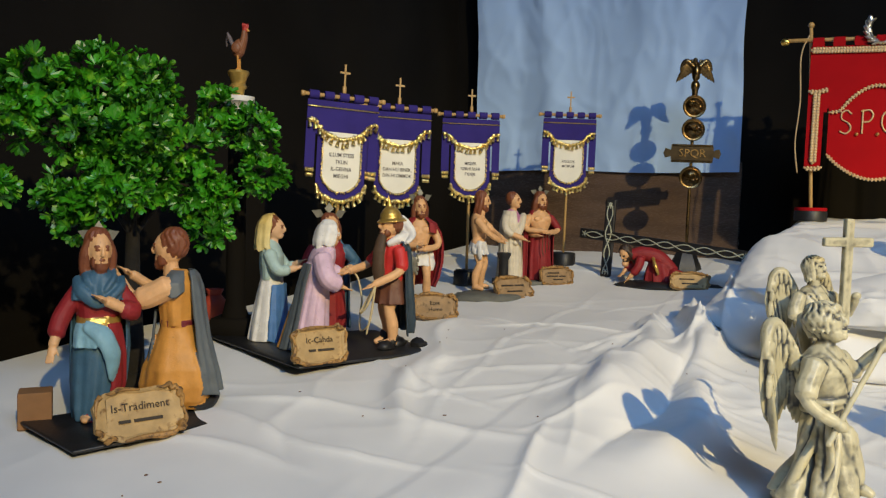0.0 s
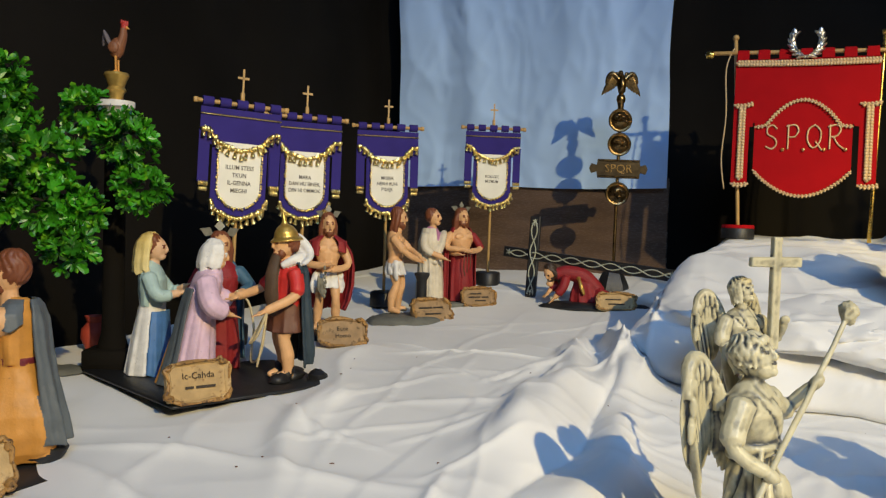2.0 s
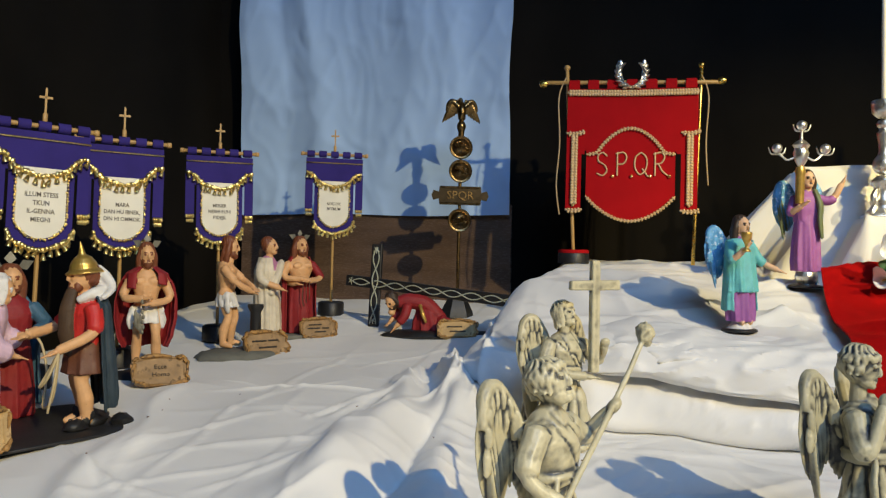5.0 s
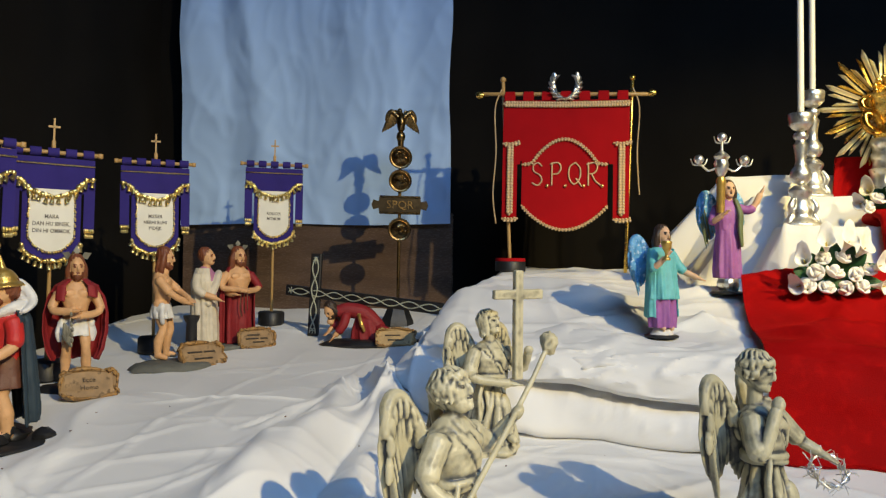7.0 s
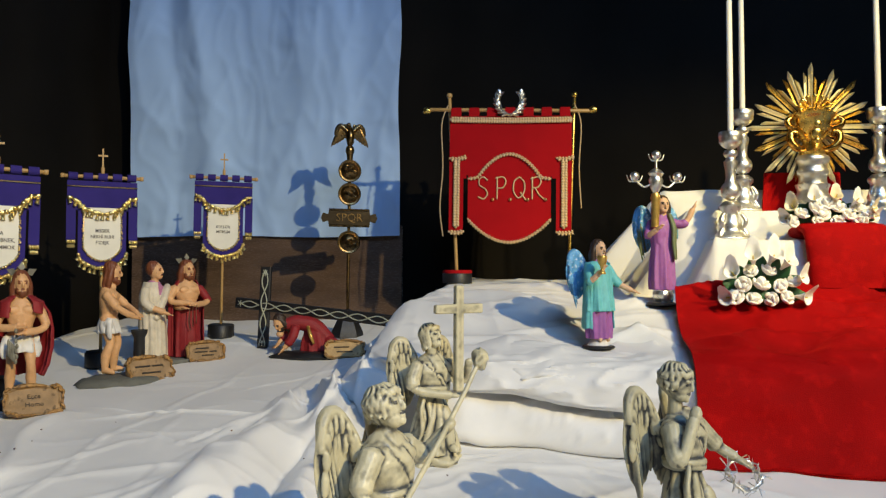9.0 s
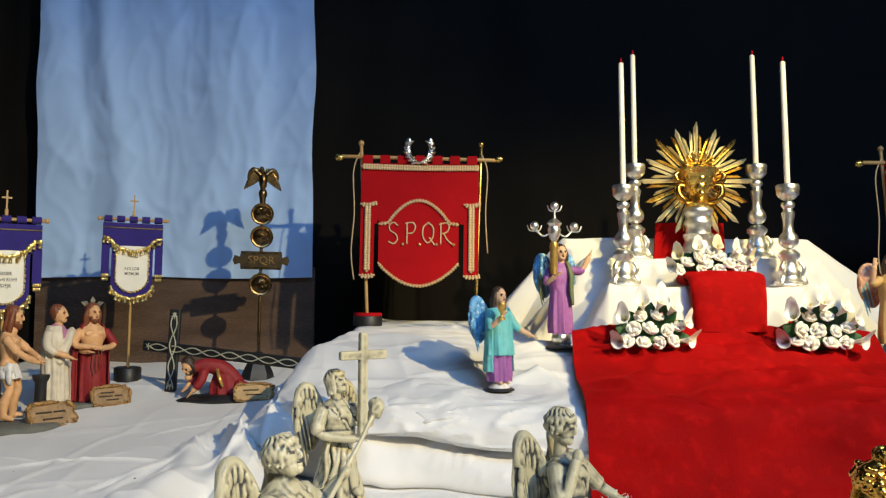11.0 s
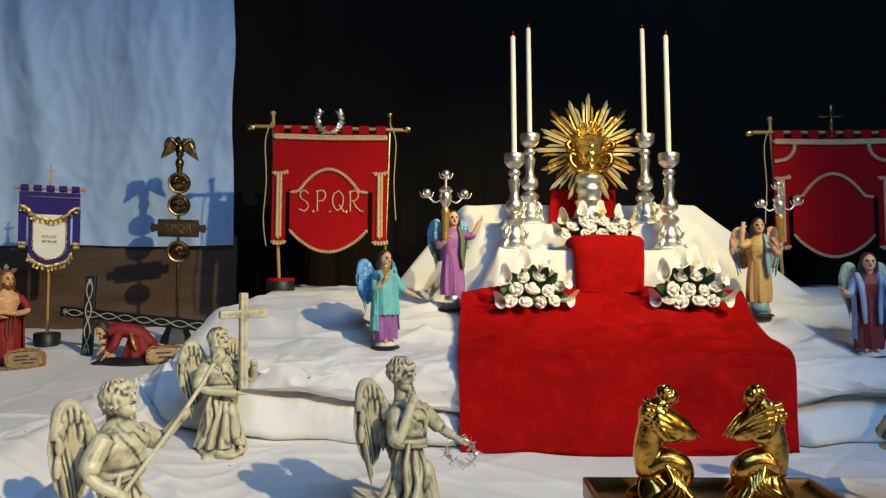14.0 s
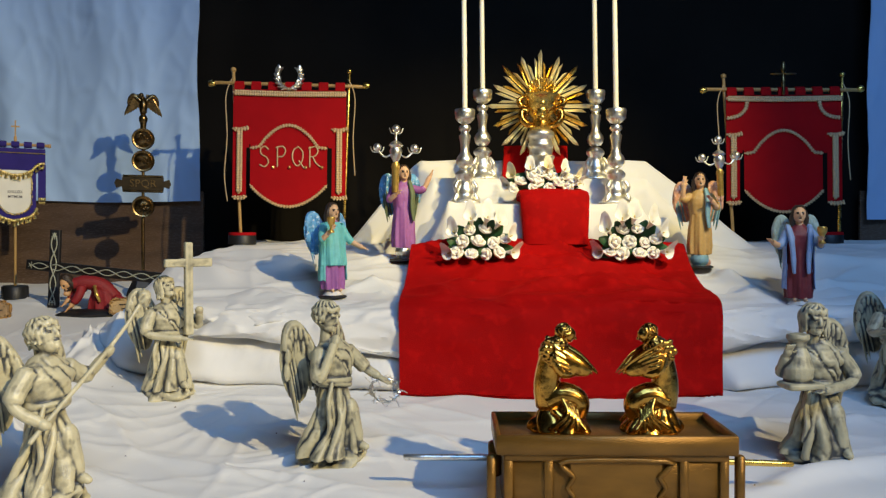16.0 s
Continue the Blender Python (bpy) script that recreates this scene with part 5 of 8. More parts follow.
def cherub(m):
    """Kneels facing +x with bowed head, one wing stretched forward and down, the other raised behind."""
    s = Shape()
    r0 = Euler((0, 0.75, 0)).to_matrix()

    def robe_fold(a, z, x):
        return abs(math.sin(3.5 * a + 26 * z + 1.5 * noise.noise(Vector((math.cos(a), math.sin(a), z * 20))))) ** 0.6 * 2 - 1

    # drapery pooled on the lid, the bent legs over it, and a back that leans away and curls over
    s.carved([(0.0, 0.047, 0.036, 0.004, 0), (0.005, 0.050, 0.039, 0.005, 0), (0.014, 0.046, 0.036, 0.004, 0), (0.024, 0.039, 0.031, 0.001, 0), (0.034, 0.031, 0.027, -0.003, 0), (0.042, 0.022, 0.022, -0.006, 0)], 64, 5, robe_fold, 0.16, 0, 0)
    s.tube([(-0.018, 0, 0.052), (0.004, 0, 0.062), (0.026, 0, 0.058), (0.034, 0, 0.046), (0.030, 0, 0.028)], [0.024, 0.023, 0.020, 0.018, 0.014], 18)
    s.tube([(0.030, 0, 0.040), (0.012, 0, 0.024), (-0.024, 0, 0.022)], [0.017, 0.020, 0.018], 16)
    s.tube([(-0.016, 0, 0.046), (-0.020, 0, 0.072), (-0.018, 0, 0.096), (-0.010, 0, 0.124), (0.000, 0, 0.148), (0.008, 0, 0.158)], [0.023, 0.0225, 0.022, 0.023, 0.018, 0.010], 20)
    for k in range(5):
        s.tube([(0.006 + 0.006 * k, -0.020, 0.060 - 0.004 * k), (0.014 + 0.005 * k, -0.030, 0.036 - 0.003 * k), (-0.012 + 0.014 * k, -0.034, 0.012)], [0.003, 0.0050, 0.0045], 8)
        s.tube([(0.006 + 0.006 * k, 0.020, 0.060 - 0.004 * k), (0.014 + 0.005 * k, 0.030, 0.036 - 0.003 * k), (-0.012 + 0.014 * k, 0.034, 0.012)], [0.003, 0.0050, 0.0045], 8)
    s.tube([(-0.026, 0.0, 0.020), (-0.042, 0.0, 0.012), (-0.050, 0.0, 0.006)], [0.012, 0.010, 0.006], 9)
    s.carved_ball((-0.008, 0, 0.134), (0.0245, 0.0255, 0.0250), 9, 0.12, 0, 0, -2, r0, None, 44, 4.0)
    s.ball((0.016, 0, 0.163), (0.0115, 0.0105, 0.0140), turn=r0)
    s.tube([(0.026, 0, 0.163), (0.0285, 0, 0.157)], [0.0018, 0.0024], 6, 0, 3)
    s.carved_ball((0.009, 0, 0.169), (0.0150, 0.0135, 0.0140), 9, 0.22, 0, 0, -2, r0, None, 40, 2.0)
    for sy in (-1, 1):
        s.tube([(-0.008, sy * 0.020, 0.132), (0.006, sy * 0.026, 0.104), (0.030, sy * 0.010, 0.104)], [0.010, 0.009, 0.006], 9)
        tip = Vector((0.064, sy * 0.006, 0.101))
        root = [Vector((-0.004, sy * 0.024, 0.150)), Vector((-0.002, sy * 0.029, 0.130)), Vector((0.004, sy * 0.028, 0.112))]
        for k, a in enumerate((root[0], root[0].lerp(root[1], 0.5), root[1], root[1].lerp(root[2], 0.5), root[2])):
            e = tip + Vector((-0.008 * k, 0, -0.0012 * k))
            s.tube([tuple(a), tuple(a.lerp(e, 0.5) + Vector((0.003, sy * 0.002, 0.002))), tuple(e)], [0.0085, 0.0080, 0.0020], 10, 0, 4, None, 0.3)
        s.ball((0.022, sy * 0.021, 0.117), (0.036, 0.0055, 0.015), 0, 16, turn=Euler((0, 0.42, sy * -0.25)).to_matrix())
        for k in range(18):
            a = k * 2.4
            rr = 0.004 + 0.015 * (k / 17) ** 0.5
            s.ball((-0.008 + rr * math.cos(a), sy * 0.0225, 0.138 + 1.15 * rr * math.sin(a)), (0.0052, 0.0050, 0.0062), 0, 10, turn=Euler((0, a, 0)).to_matrix())
    ob = mould(s, "cherub_statuette", [CHERUB_GOLD], 0.0011, 2)
    ob.matrix_world = m
    return tagged(ob, "polished gold kneeling cherub statuette on the chest lid", "statuette", "gold cherubs")


# ---- clay name plaques ----
def plaque(m, w, h, rows, label, material, lean=18):
    t = thing("name_plaque", m, label, "plaque", "clay plaques")
    q = random.Random(int(w * 10000 + h * 3000))
    out = []
    n = 44
    for k in range(n):
        a = 2 * math.pi * k / n
        e = 0.44
        x = w / 2 * math.copysign(abs(math.cos(a)) ** e, math.cos(a)) * (1 + q.uniform(-0.06, 0.05))
        z = h / 2 * math.copysign(abs(math.sin(a)) ** e, math.sin(a)) * (1 + q.uniform(-0.09, 0.06))
        out.append((x, z + h / 2))
    tilt = pose(0, 0, 0, -lean)
    rim = [Vector((x, 0, z)) for x, z in out]
    ctr = Vector((0, 0, h / 2))
    rings = [[ctr + (p - ctr) * 0.9 + Vector((0, 0.010, 0)) for p in rim], [p + Vector((0, 0.008, 0)) for p in rim], [p + Vector((0, -0.004 + q.uniform(-0.002, 0.002), 0)) for p in rim], [ctr + (p - ctr) * 0.87 + Vector((0, -0.003, 0)) for p in rim], [ctr + (p - ctr) * 0.82 + Vector((0, 0.001, 0)) for p in rim]]
    Shape().rings(rings, 0, True, tilt).make("slab", material, t)
    curl = Shape()
    k = 0
    while k < n:
        # strips of the edge that rolled up when the clay was torn
        run = q.randint(3, 6)
        pts = [ctr + (rim[j % n] - ctr) * q.uniform(0.92, 1.0) + Vector((0, -0.004 - q.uniform(0, 0.003), 0)) for j in range(k, k + run + 1)]
        fat = q.uniform(0.0035, 0.0062) * min(1.2, h / 0.07)
        curl.tube([tuple(c) for c in pts], [fat * 0.4, fat, fat * 0.8, fat * 0.3], 7, 0, 3, tilt)
        k += run + q.randint(0, 1)
    curl.make("curled_rim", PLAQUE_RIM, t, "scorched brown rim")
    for k, row in enumerate(rows):
        z = h * (0.5 + 0.21 * ((len(rows) - 1) / 2 - k) * (2 / max(len(rows), 2)) * 1.25)
        if isinstance(row, str):
            writing("lettering", row, h * 0.215, tilt @ pose(0, -0.0012, z), t, DARK_INK)
        else:
            for x0, x1 in row:
                Shape().box((x0 * w, -0.0018, z - h * 0.03), (x1 * w, 0.0012, z + h * 0.03), at=tilt).make("ink_bar", DARK_INK, t)
    return t


# ---- painted and antiqued statuettes: each is one mesh ----
def paint(name, col, rough=0.55, var=0.12):
    return mat(name, col, rough, var=var, scale=45, bump=0.25, fine=260, spots=tuple(c * 0.55 for c in col), spot_at=0.66, spot_scale=130)


SKIN = paint("painted_skin", (0.66, 0.37, 0.17))
PALE_SKIN = paint("painted_pale_skin", (0.66, 0.41, 0.24))
HAIR = paint("painted_brown_hair", (0.17, 0.050, 0.018))
DARK_HAIR = paint("painted_dark_hair", (0.035, 0.02, 0.012))
BLUE = paint("painted_dull_blue", (0.042, 0.105, 0.165))
SKY = paint("painted_sky_blue", (0.19, 0.36, 0.44))
PINK_MAUVE = paint("painted_pink_mauve", (0.46, 0.19, 0.32))
ROYAL = paint("painted_royal_blue", (0.06, 0.16, 0.36))
VEIL = paint("painted_yellow_veil", (0.66, 0.53, 0.22))
CRIMSON = paint("painted_crimson", (0.23, 0.009, 0.012), 0.68)
SCARLET = paint("painted_scarlet", (0.48, 0.02, 0.015))
OCHRE = paint("painted_ochre", (0.56, 0.25, 0.045))
CAPE_TEAL = paint("painted_dark_teal", (0.022, 0.040, 0.055))
FUR = paint("painted_dark_fur", (0.060, 0.032, 0.014), 0.7)
SLATE = paint("painted_slate", (0.085, 0.10, 0.11))
LILAC = paint("painted_lilac", (0.60, 0.42, 0.52))
MAUVE = paint("painted_mauve", (0.30, 0.10, 0.32))
TEAL = paint("painted_teal", (0.14, 0.48, 0.48))
CREAM = paint("painted_cream", (0.62, 0.55, 0.42))
OFF_WHITE = paint("painted_white", (0.68, 0.66, 0.62))
SEA_GREEN = paint("painted_sea_green", (0.36, 0.48, 0.45))
OLIVE = paint("painted_olive", (0.12, 0.15, 0.07))
GOLD_PAINT = mat("gold_paint", (0.62, 0.40, 0.10), 0.35, 0.7, var=0.2, scale=60, bump=0.2)
MAROON = paint("painted_maroon", (0.16, 0.018, 0.026))
LEATHER = paint("painted_leather", (0.12, 0.045, 0.025))
PERIWINKLE = paint("painted_periwinkle", (0.24, 0.36, 0.60))
TAN = paint("painted_tan", (0.48, 0.30, 0.10))
WING_BLUE = mat("painted_wing_blue", (0.11, 0.33, 0.58), 0.55, var=0.25, scale=40, bump=0.3, spots=(0.60, 0.72, 0.85), spot_at=0.56, spot_scale=90)
WING_PINK = mat("painted_wing_pink", (0.62, 0.33, 0.22), 0.55, var=0.2, scale=40, bump=0.3, spots=(0.75, 0.60, 0.50), spot_at=0.55, spot_scale=80)
TIN = mat("cut_tin", (0.19, 0.18, 0.14), 0.55, 0.3, var=0.3, scale=60, bump=0.3)
ROPE = paint("cord_rope", (0.50, 0.40, 0.22))
VINE = paint("painted_vine", (0.42, 0.43, 0.33))
STONE = paint("painted_grey_ground", (0.13, 0.13, 0.11), 0.8)


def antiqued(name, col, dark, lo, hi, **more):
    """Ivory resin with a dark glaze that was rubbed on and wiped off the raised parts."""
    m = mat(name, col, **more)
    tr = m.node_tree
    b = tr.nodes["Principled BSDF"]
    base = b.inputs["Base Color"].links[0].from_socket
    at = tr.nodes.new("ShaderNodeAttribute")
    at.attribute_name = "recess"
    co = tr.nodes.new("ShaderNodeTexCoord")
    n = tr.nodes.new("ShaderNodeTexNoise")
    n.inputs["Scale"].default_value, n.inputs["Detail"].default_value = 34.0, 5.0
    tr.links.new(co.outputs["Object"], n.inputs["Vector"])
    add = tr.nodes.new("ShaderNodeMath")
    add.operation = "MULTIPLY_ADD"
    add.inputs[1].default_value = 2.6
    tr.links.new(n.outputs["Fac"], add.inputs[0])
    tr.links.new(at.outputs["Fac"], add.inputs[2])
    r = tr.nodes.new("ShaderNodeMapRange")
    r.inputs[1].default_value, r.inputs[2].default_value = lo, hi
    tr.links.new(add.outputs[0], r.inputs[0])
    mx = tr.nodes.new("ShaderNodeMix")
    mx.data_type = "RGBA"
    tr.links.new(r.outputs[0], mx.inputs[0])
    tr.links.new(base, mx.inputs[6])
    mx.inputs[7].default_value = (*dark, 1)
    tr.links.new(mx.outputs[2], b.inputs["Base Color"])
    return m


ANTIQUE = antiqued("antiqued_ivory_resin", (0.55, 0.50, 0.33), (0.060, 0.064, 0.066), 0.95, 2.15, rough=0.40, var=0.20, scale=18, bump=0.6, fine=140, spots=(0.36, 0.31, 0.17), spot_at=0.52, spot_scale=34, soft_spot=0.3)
# Crown angel's darker patina; on the ewer angel, dimmer light put into the colour.
ANTIQUE_OLD_DIM = antiqued("darkly_antiqued_dimmed_resin", (0.43, 0.40, 0.27), (0.045, 0.048, 0.050), 0.85, 1.9, rough=0.45, var=0.25, scale=18, bump=0.6, fine=140, spots=(0.26, 0.24, 0.16), spot_at=0.50, spot_scale=34, soft_spot=0.3)
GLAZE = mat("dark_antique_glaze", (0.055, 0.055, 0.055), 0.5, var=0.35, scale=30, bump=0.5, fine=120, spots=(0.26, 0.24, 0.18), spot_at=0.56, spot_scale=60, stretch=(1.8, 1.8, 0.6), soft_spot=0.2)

def head(s, c, skin, hair, yaw=0.0, nod=0.0, beard=False, long=True, k=1.0, at=None):
    """Head at c, facing -y turned by yaw degrees; hair as a cap and locks."""
    c = Vector(c)
    r = Euler((radians(nod), 0, radians(yaw))).to_matrix()

    def p(x, y, z):
        return c + r @ (Vector((x, y, z)) * k)

    def e(q, rad, m, n=12, rough=0.0):
        s.ball(q, tuple(a * k for a in rad), m, n, turn=r, at=at, rough=rough)

    e(p(0, 0, 0), (0.0195, 0.022, 0.0265), skin, 18)
    s.tube([p(0, -0.0205, 0.007), p(0, -0.0245, -0.001), p(0, -0.0230, -0.0055)], [0.0019 * k, 0.0030 * k, 0.0037 * k], 7, skin, 3, at)
    e(p(0, -0.012, -0.016), (0.0115, 0.0105, 0.0105), skin, 12)
    e(p(0, -0.0205, -0.0125), (0.0050, 0.0026, 0.0018), hair, 8)
    for sx in (-1, 1):
        e(p(sx * 0.0080, -0.0190, 0.0025), (0.0036, 0.0026, 0.0017), hair, 8)
        e(p(sx * 0.0082, -0.0190, 0.0072), (0.0052, 0.0026, 0.0014), hair, 8)
    s.carved_ball(p(0, 0.0090, 0.0075), (0.0222 * k, 0.0215 * k, 0.0252 * k), 12, 0.12, hair, hair, -2, r, at, 48, c.z * 40)
    if long:
        for sx in (-1, 1):
            s.tube([p(sx * 0.015, 0.002, 0.014), p(sx * 0.0205, 0.004, -0.008), p(sx * 0.020, 0.006, -0.032), p(sx * 0.017, 0.002, -0.052)], [0.007 * k, 0.0105 * k, 0.010 * k, 0.004 * k], 8, hair, 4, at)
            s.tube([p(sx * 0.012, 0.014, 0.010), p(sx * 0.021, 0.016, -0.016), p(sx * 0.016, 0.018, -0.036), p(sx * 0.019, 0.013, -0.056)], [0.006 * k, 0.008 * k, 0.008 * k, 0.003 * k], 8, hair, 4, at)
        e(p(0, 0.014, -0.018), (0.020, 0.012, 0.032), hair, 12, 0.15)
    if beard:
        e(p(0, -0.0145, -0.022), (0.0115, 0.0095, 0.0115), hair, 10, 0.2)
        for sx in (-1, 1):
            e(p(sx * 0.011, -0.009, -0.016), (0.006, 0.008, 0.011), hair, 8, 0.2)
    s.tube([p(0, 0.002, -0.018), c + Vector((0, 0.004, -0.042)) * k], [0.0105 * k, 0.0125 * k], 10, skin, 3, at)


def arm(s, pts, sleeve, skin, bare=0.75, r=(0.0138, 0.0128, 0.0108), wide=1.0, at=None, open_hand=True):
    """Arm from shoulder by elbow to wrist; sleeve up to the share bare, then forearm and hand."""
    (x, y, z), *rest = pts
    path = smooth_path([(x * 0.86, y, z - 0.004)] + rest, 8)
    n = len(path)
    cut = max(2, int(n * bare))
    rad = lerp_list(r, n)
    s.tube([tuple(q) for q in path[:cut]], [a * wide for a in rad[:cut]], 12, sleeve, 1, at)
    s.tube([tuple(q) for q in path[max(0, cut - 3):]], [min(a, 0.0115) * 0.82 for a in rad[max(0, cut - 3):]], 10, skin, 1, at)
    d = (path[-1] - path[-4]).normalized()
    rot = d.to_track_quat("Z", "Y").to_matrix()
    e = path[-1]
    s.ball(e + d * 0.009, (0.0085, 0.0055, 0.012) if open_hand else (0.0105, 0.0085, 0.0125), skin, 10, turn=rot, at=at)
    if open_hand:
        side = rot @ Vector((1, 0, 0))
        for k in range(4):
            o = side * (-0.006 + 0.004 * k)
            s.tube([tuple(e + d * 0.016 + o), tuple(e + d * 0.030 + o * 1.25)], [0.0024, 0.0018], 6, skin, 2, at)
        s.tube([tuple(e + d * 0.006 + side * 0.008), tuple(e + d * 0.017 + side * 0.014)], [0.0026, 0.002], 6, skin, 2, at)


def torso(s, m, at=None, w=0.046, bare=False, z0=0.150):
    if bare:
        s.robe([(0.140, 0.031, 0.024, 0, 0), (0.160, 0.0275, 0.0215, 0, 0), (0.180, 0.0325, 0.024, 0, 0), (0.204, w * 0.93, 0.0275, 0, 0.001), (0.222, w * 0.86, 0.0245, 0, 0.003), (0.235, w * 0.58, 0.019, 0, 0.004), (0.243, 0.016, 0.014, 0, 0.004), (0.247, 0.011, 0.011, 0, 0.003)], 32, m, 4, 0.015, at=at)
        for sx in (-1, 1):
            s.ball((sx * 0.016, -0.0215, 0.213), (0.016, 0.006, 0.010), m, 10, at=at)
        for k in range(6):
            s.ball(((k % 2 - 0.5) * 0.015, -0.0215, 0.166 + 0.011 * (k // 2)), (0.007, 0.004, 0.0055), m, 8, at=at)
        return
    s.robe([(z0, 0.036, 0.026, 0, 0), (0.185, 0.041, 0.029, 0, 0), (0.207, w, 0.029, 0, 0.001), (0.224, w * 0.84, 0.025, 0, 0.003), (0.236, w * 0.58, 0.019, 0, 0.004), (0.243, 0.018, 0.015, 0, 0.004), (0.247, 0.012, 0.012, 0, 0.003)], 28, m, 5, 0.06, at=at)


def leg(s, pts, skin, at=None, foot=True, yaw=0.0, k=1.0):
    s.tube(pts, [0.0185 * k, 0.0165 * k, 0.0125 * k, 0.0145 * k, 0.009 * k], 12, skin, 6, at)
    if foot:
        x, y, z = pts[-1]
        d = Vector((math.sin(radians(yaw)), -math.cos(radians(yaw)), 0))
        s.tube([(x - d.x * 0.006, y - d.y * 0.006, z), tuple(Vector((x, y, z - 0.002)) + d * 0.016), tuple(Vector((x, y, z - 0.005)) + d * 0.030)], [0.0085, 0.0085, 0.0055], 9, skin, 3, at)


def halo(s, c, m, k=1.0, yaw=0.0, at=None):
    """Three cut-tin rays over the head."""
    for a in (-62, 0, 62):
        d = Vector((math.sin(radians(a)), 0.15, math.cos(radians(a)) * 0.8))
        d = Euler((0, 0, radians(yaw))).to_matrix() @ d
        side = d.cross(Vector((0, 1, 0.2))).normalized()
        o = Vector(c)
        v = []
        for t in (-0.0006, 0.0006):
            n = d.cross(side) * t / 0.001 * 0.001
            v += [o + d * 0.012 * k + n, o + d * 0.024 * k + side * 0.009 * k + n, o + d * 0.040 * k + n, o + d * 0.024 * k - side * 0.009 * k + n]
        s.add(v, [(0, 1, 2, 3), (7, 6, 5, 4), (0, 4, 5, 1), (1, 5, 6, 2), (2, 6, 7, 3), (3, 7, 4, 0)], m, at)


def wing(s, sx, m, at=None, m2=None, spread=0.85, drop=0.9, under=None):
    """A feathered wing behind one shoulder, hanging down: long quills, then two rows of coverts."""
    g = sx * spread
    lead = smooth_path([(sx * 0.016, 0.030, 0.205), (g * 0.034, 0.046, 0.245), (g * 0.056, 0.056, 0.268), (g * 0.078, 0.056, 0.258), (g * 0.092, 0.050, 0.225)], 4)
    web = Euler((0.06, sx * 0.22, sx * 0.15)).to_matrix()
    s.ball((g * 0.060, 0.052, 0.190), (0.034 * spread + 0.004, 0.0045, 0.080 * drop), under if under is not None else (m if m2 is None else m2), 18, turn=web, at=at)
    s.tube([tuple(p) for p in lead], [0.008, 0.010, 0.011, 0.010, 0.007], 8, m, 1, at)
    n = len(lead)
    for k2 in range(9):
        u = k2 / 8
        a = lead[min(n - 1, int(u * (n - 1)))]
        ln = (0.085 + 0.055 * math.sin(u * 2.0)) * drop
        d = Vector((sx * (-0.30 + 0.12 * u), 0.05 - 0.12 * u, -1)).normalized()
        rot = d.to_track_quat("Z", "Y").to_matrix()
        s.ball(a + d * ln * 0.58, (0.0092, 0.0036, ln * 0.57), m2 if m2 is not None and u > 0.4 else m, 8, turn=rot, at=at)
    for row, (cnt, off, size) in enumerate(((9, 0.030, 0.019), (8, 0.012, 0.014))):
        for k2 in range(cnt):
            u = (k2 + 0.5) / cnt
            a = lead[min(n - 1, int(u * (n - 1)))]
            d = Vector((sx * (-0.2 + 0.25 * u), -0.05, -1)).normalized()
            rot = d.to_track_quat("Z", "Y").to_matrix()
            s.ball(a + d * off * (0.6 + u) + Vector((0, -0.005 - 0.003 * row, 0)), (0.0066, 0.0040, size), m, 8, turn=rot, at=at)


def rock(s, m, rx, ry, h, seed, at=None):
    q = random.Random(seed)
    n = 22
    w = [1 + q.uniform(-0.10, 0.10) for _ in range(n)]
    s.rings([[(rx * a * w[i] * math.cos(2 * math.pi * i / n), ry * a * w[i] * math.sin(2 * math.pi * i / n), z + (q.uniform(-0.003, 0.003) if 0.1 < z / h < 0.95 else 0)) for i in range(n)] for a, z in ((0.95, 0), (1.02, h * 0.25), (0.95, h * 0.6), (0.82, h * 0.9), (0.5, h), (0.1, h))], m, True, at)


def knead_shape(s, knead):
    """Hand-modelled unevenness."""
    seed = Vector((len(s.v) * 0.37, 0, 0))
    s.v = [tuple(p + noise.noise_vector(p * 48 + seed) * knead + noise.noise_vector(p * 150 + seed) * knead * 0.5) for p in map(Vector, s.v)]


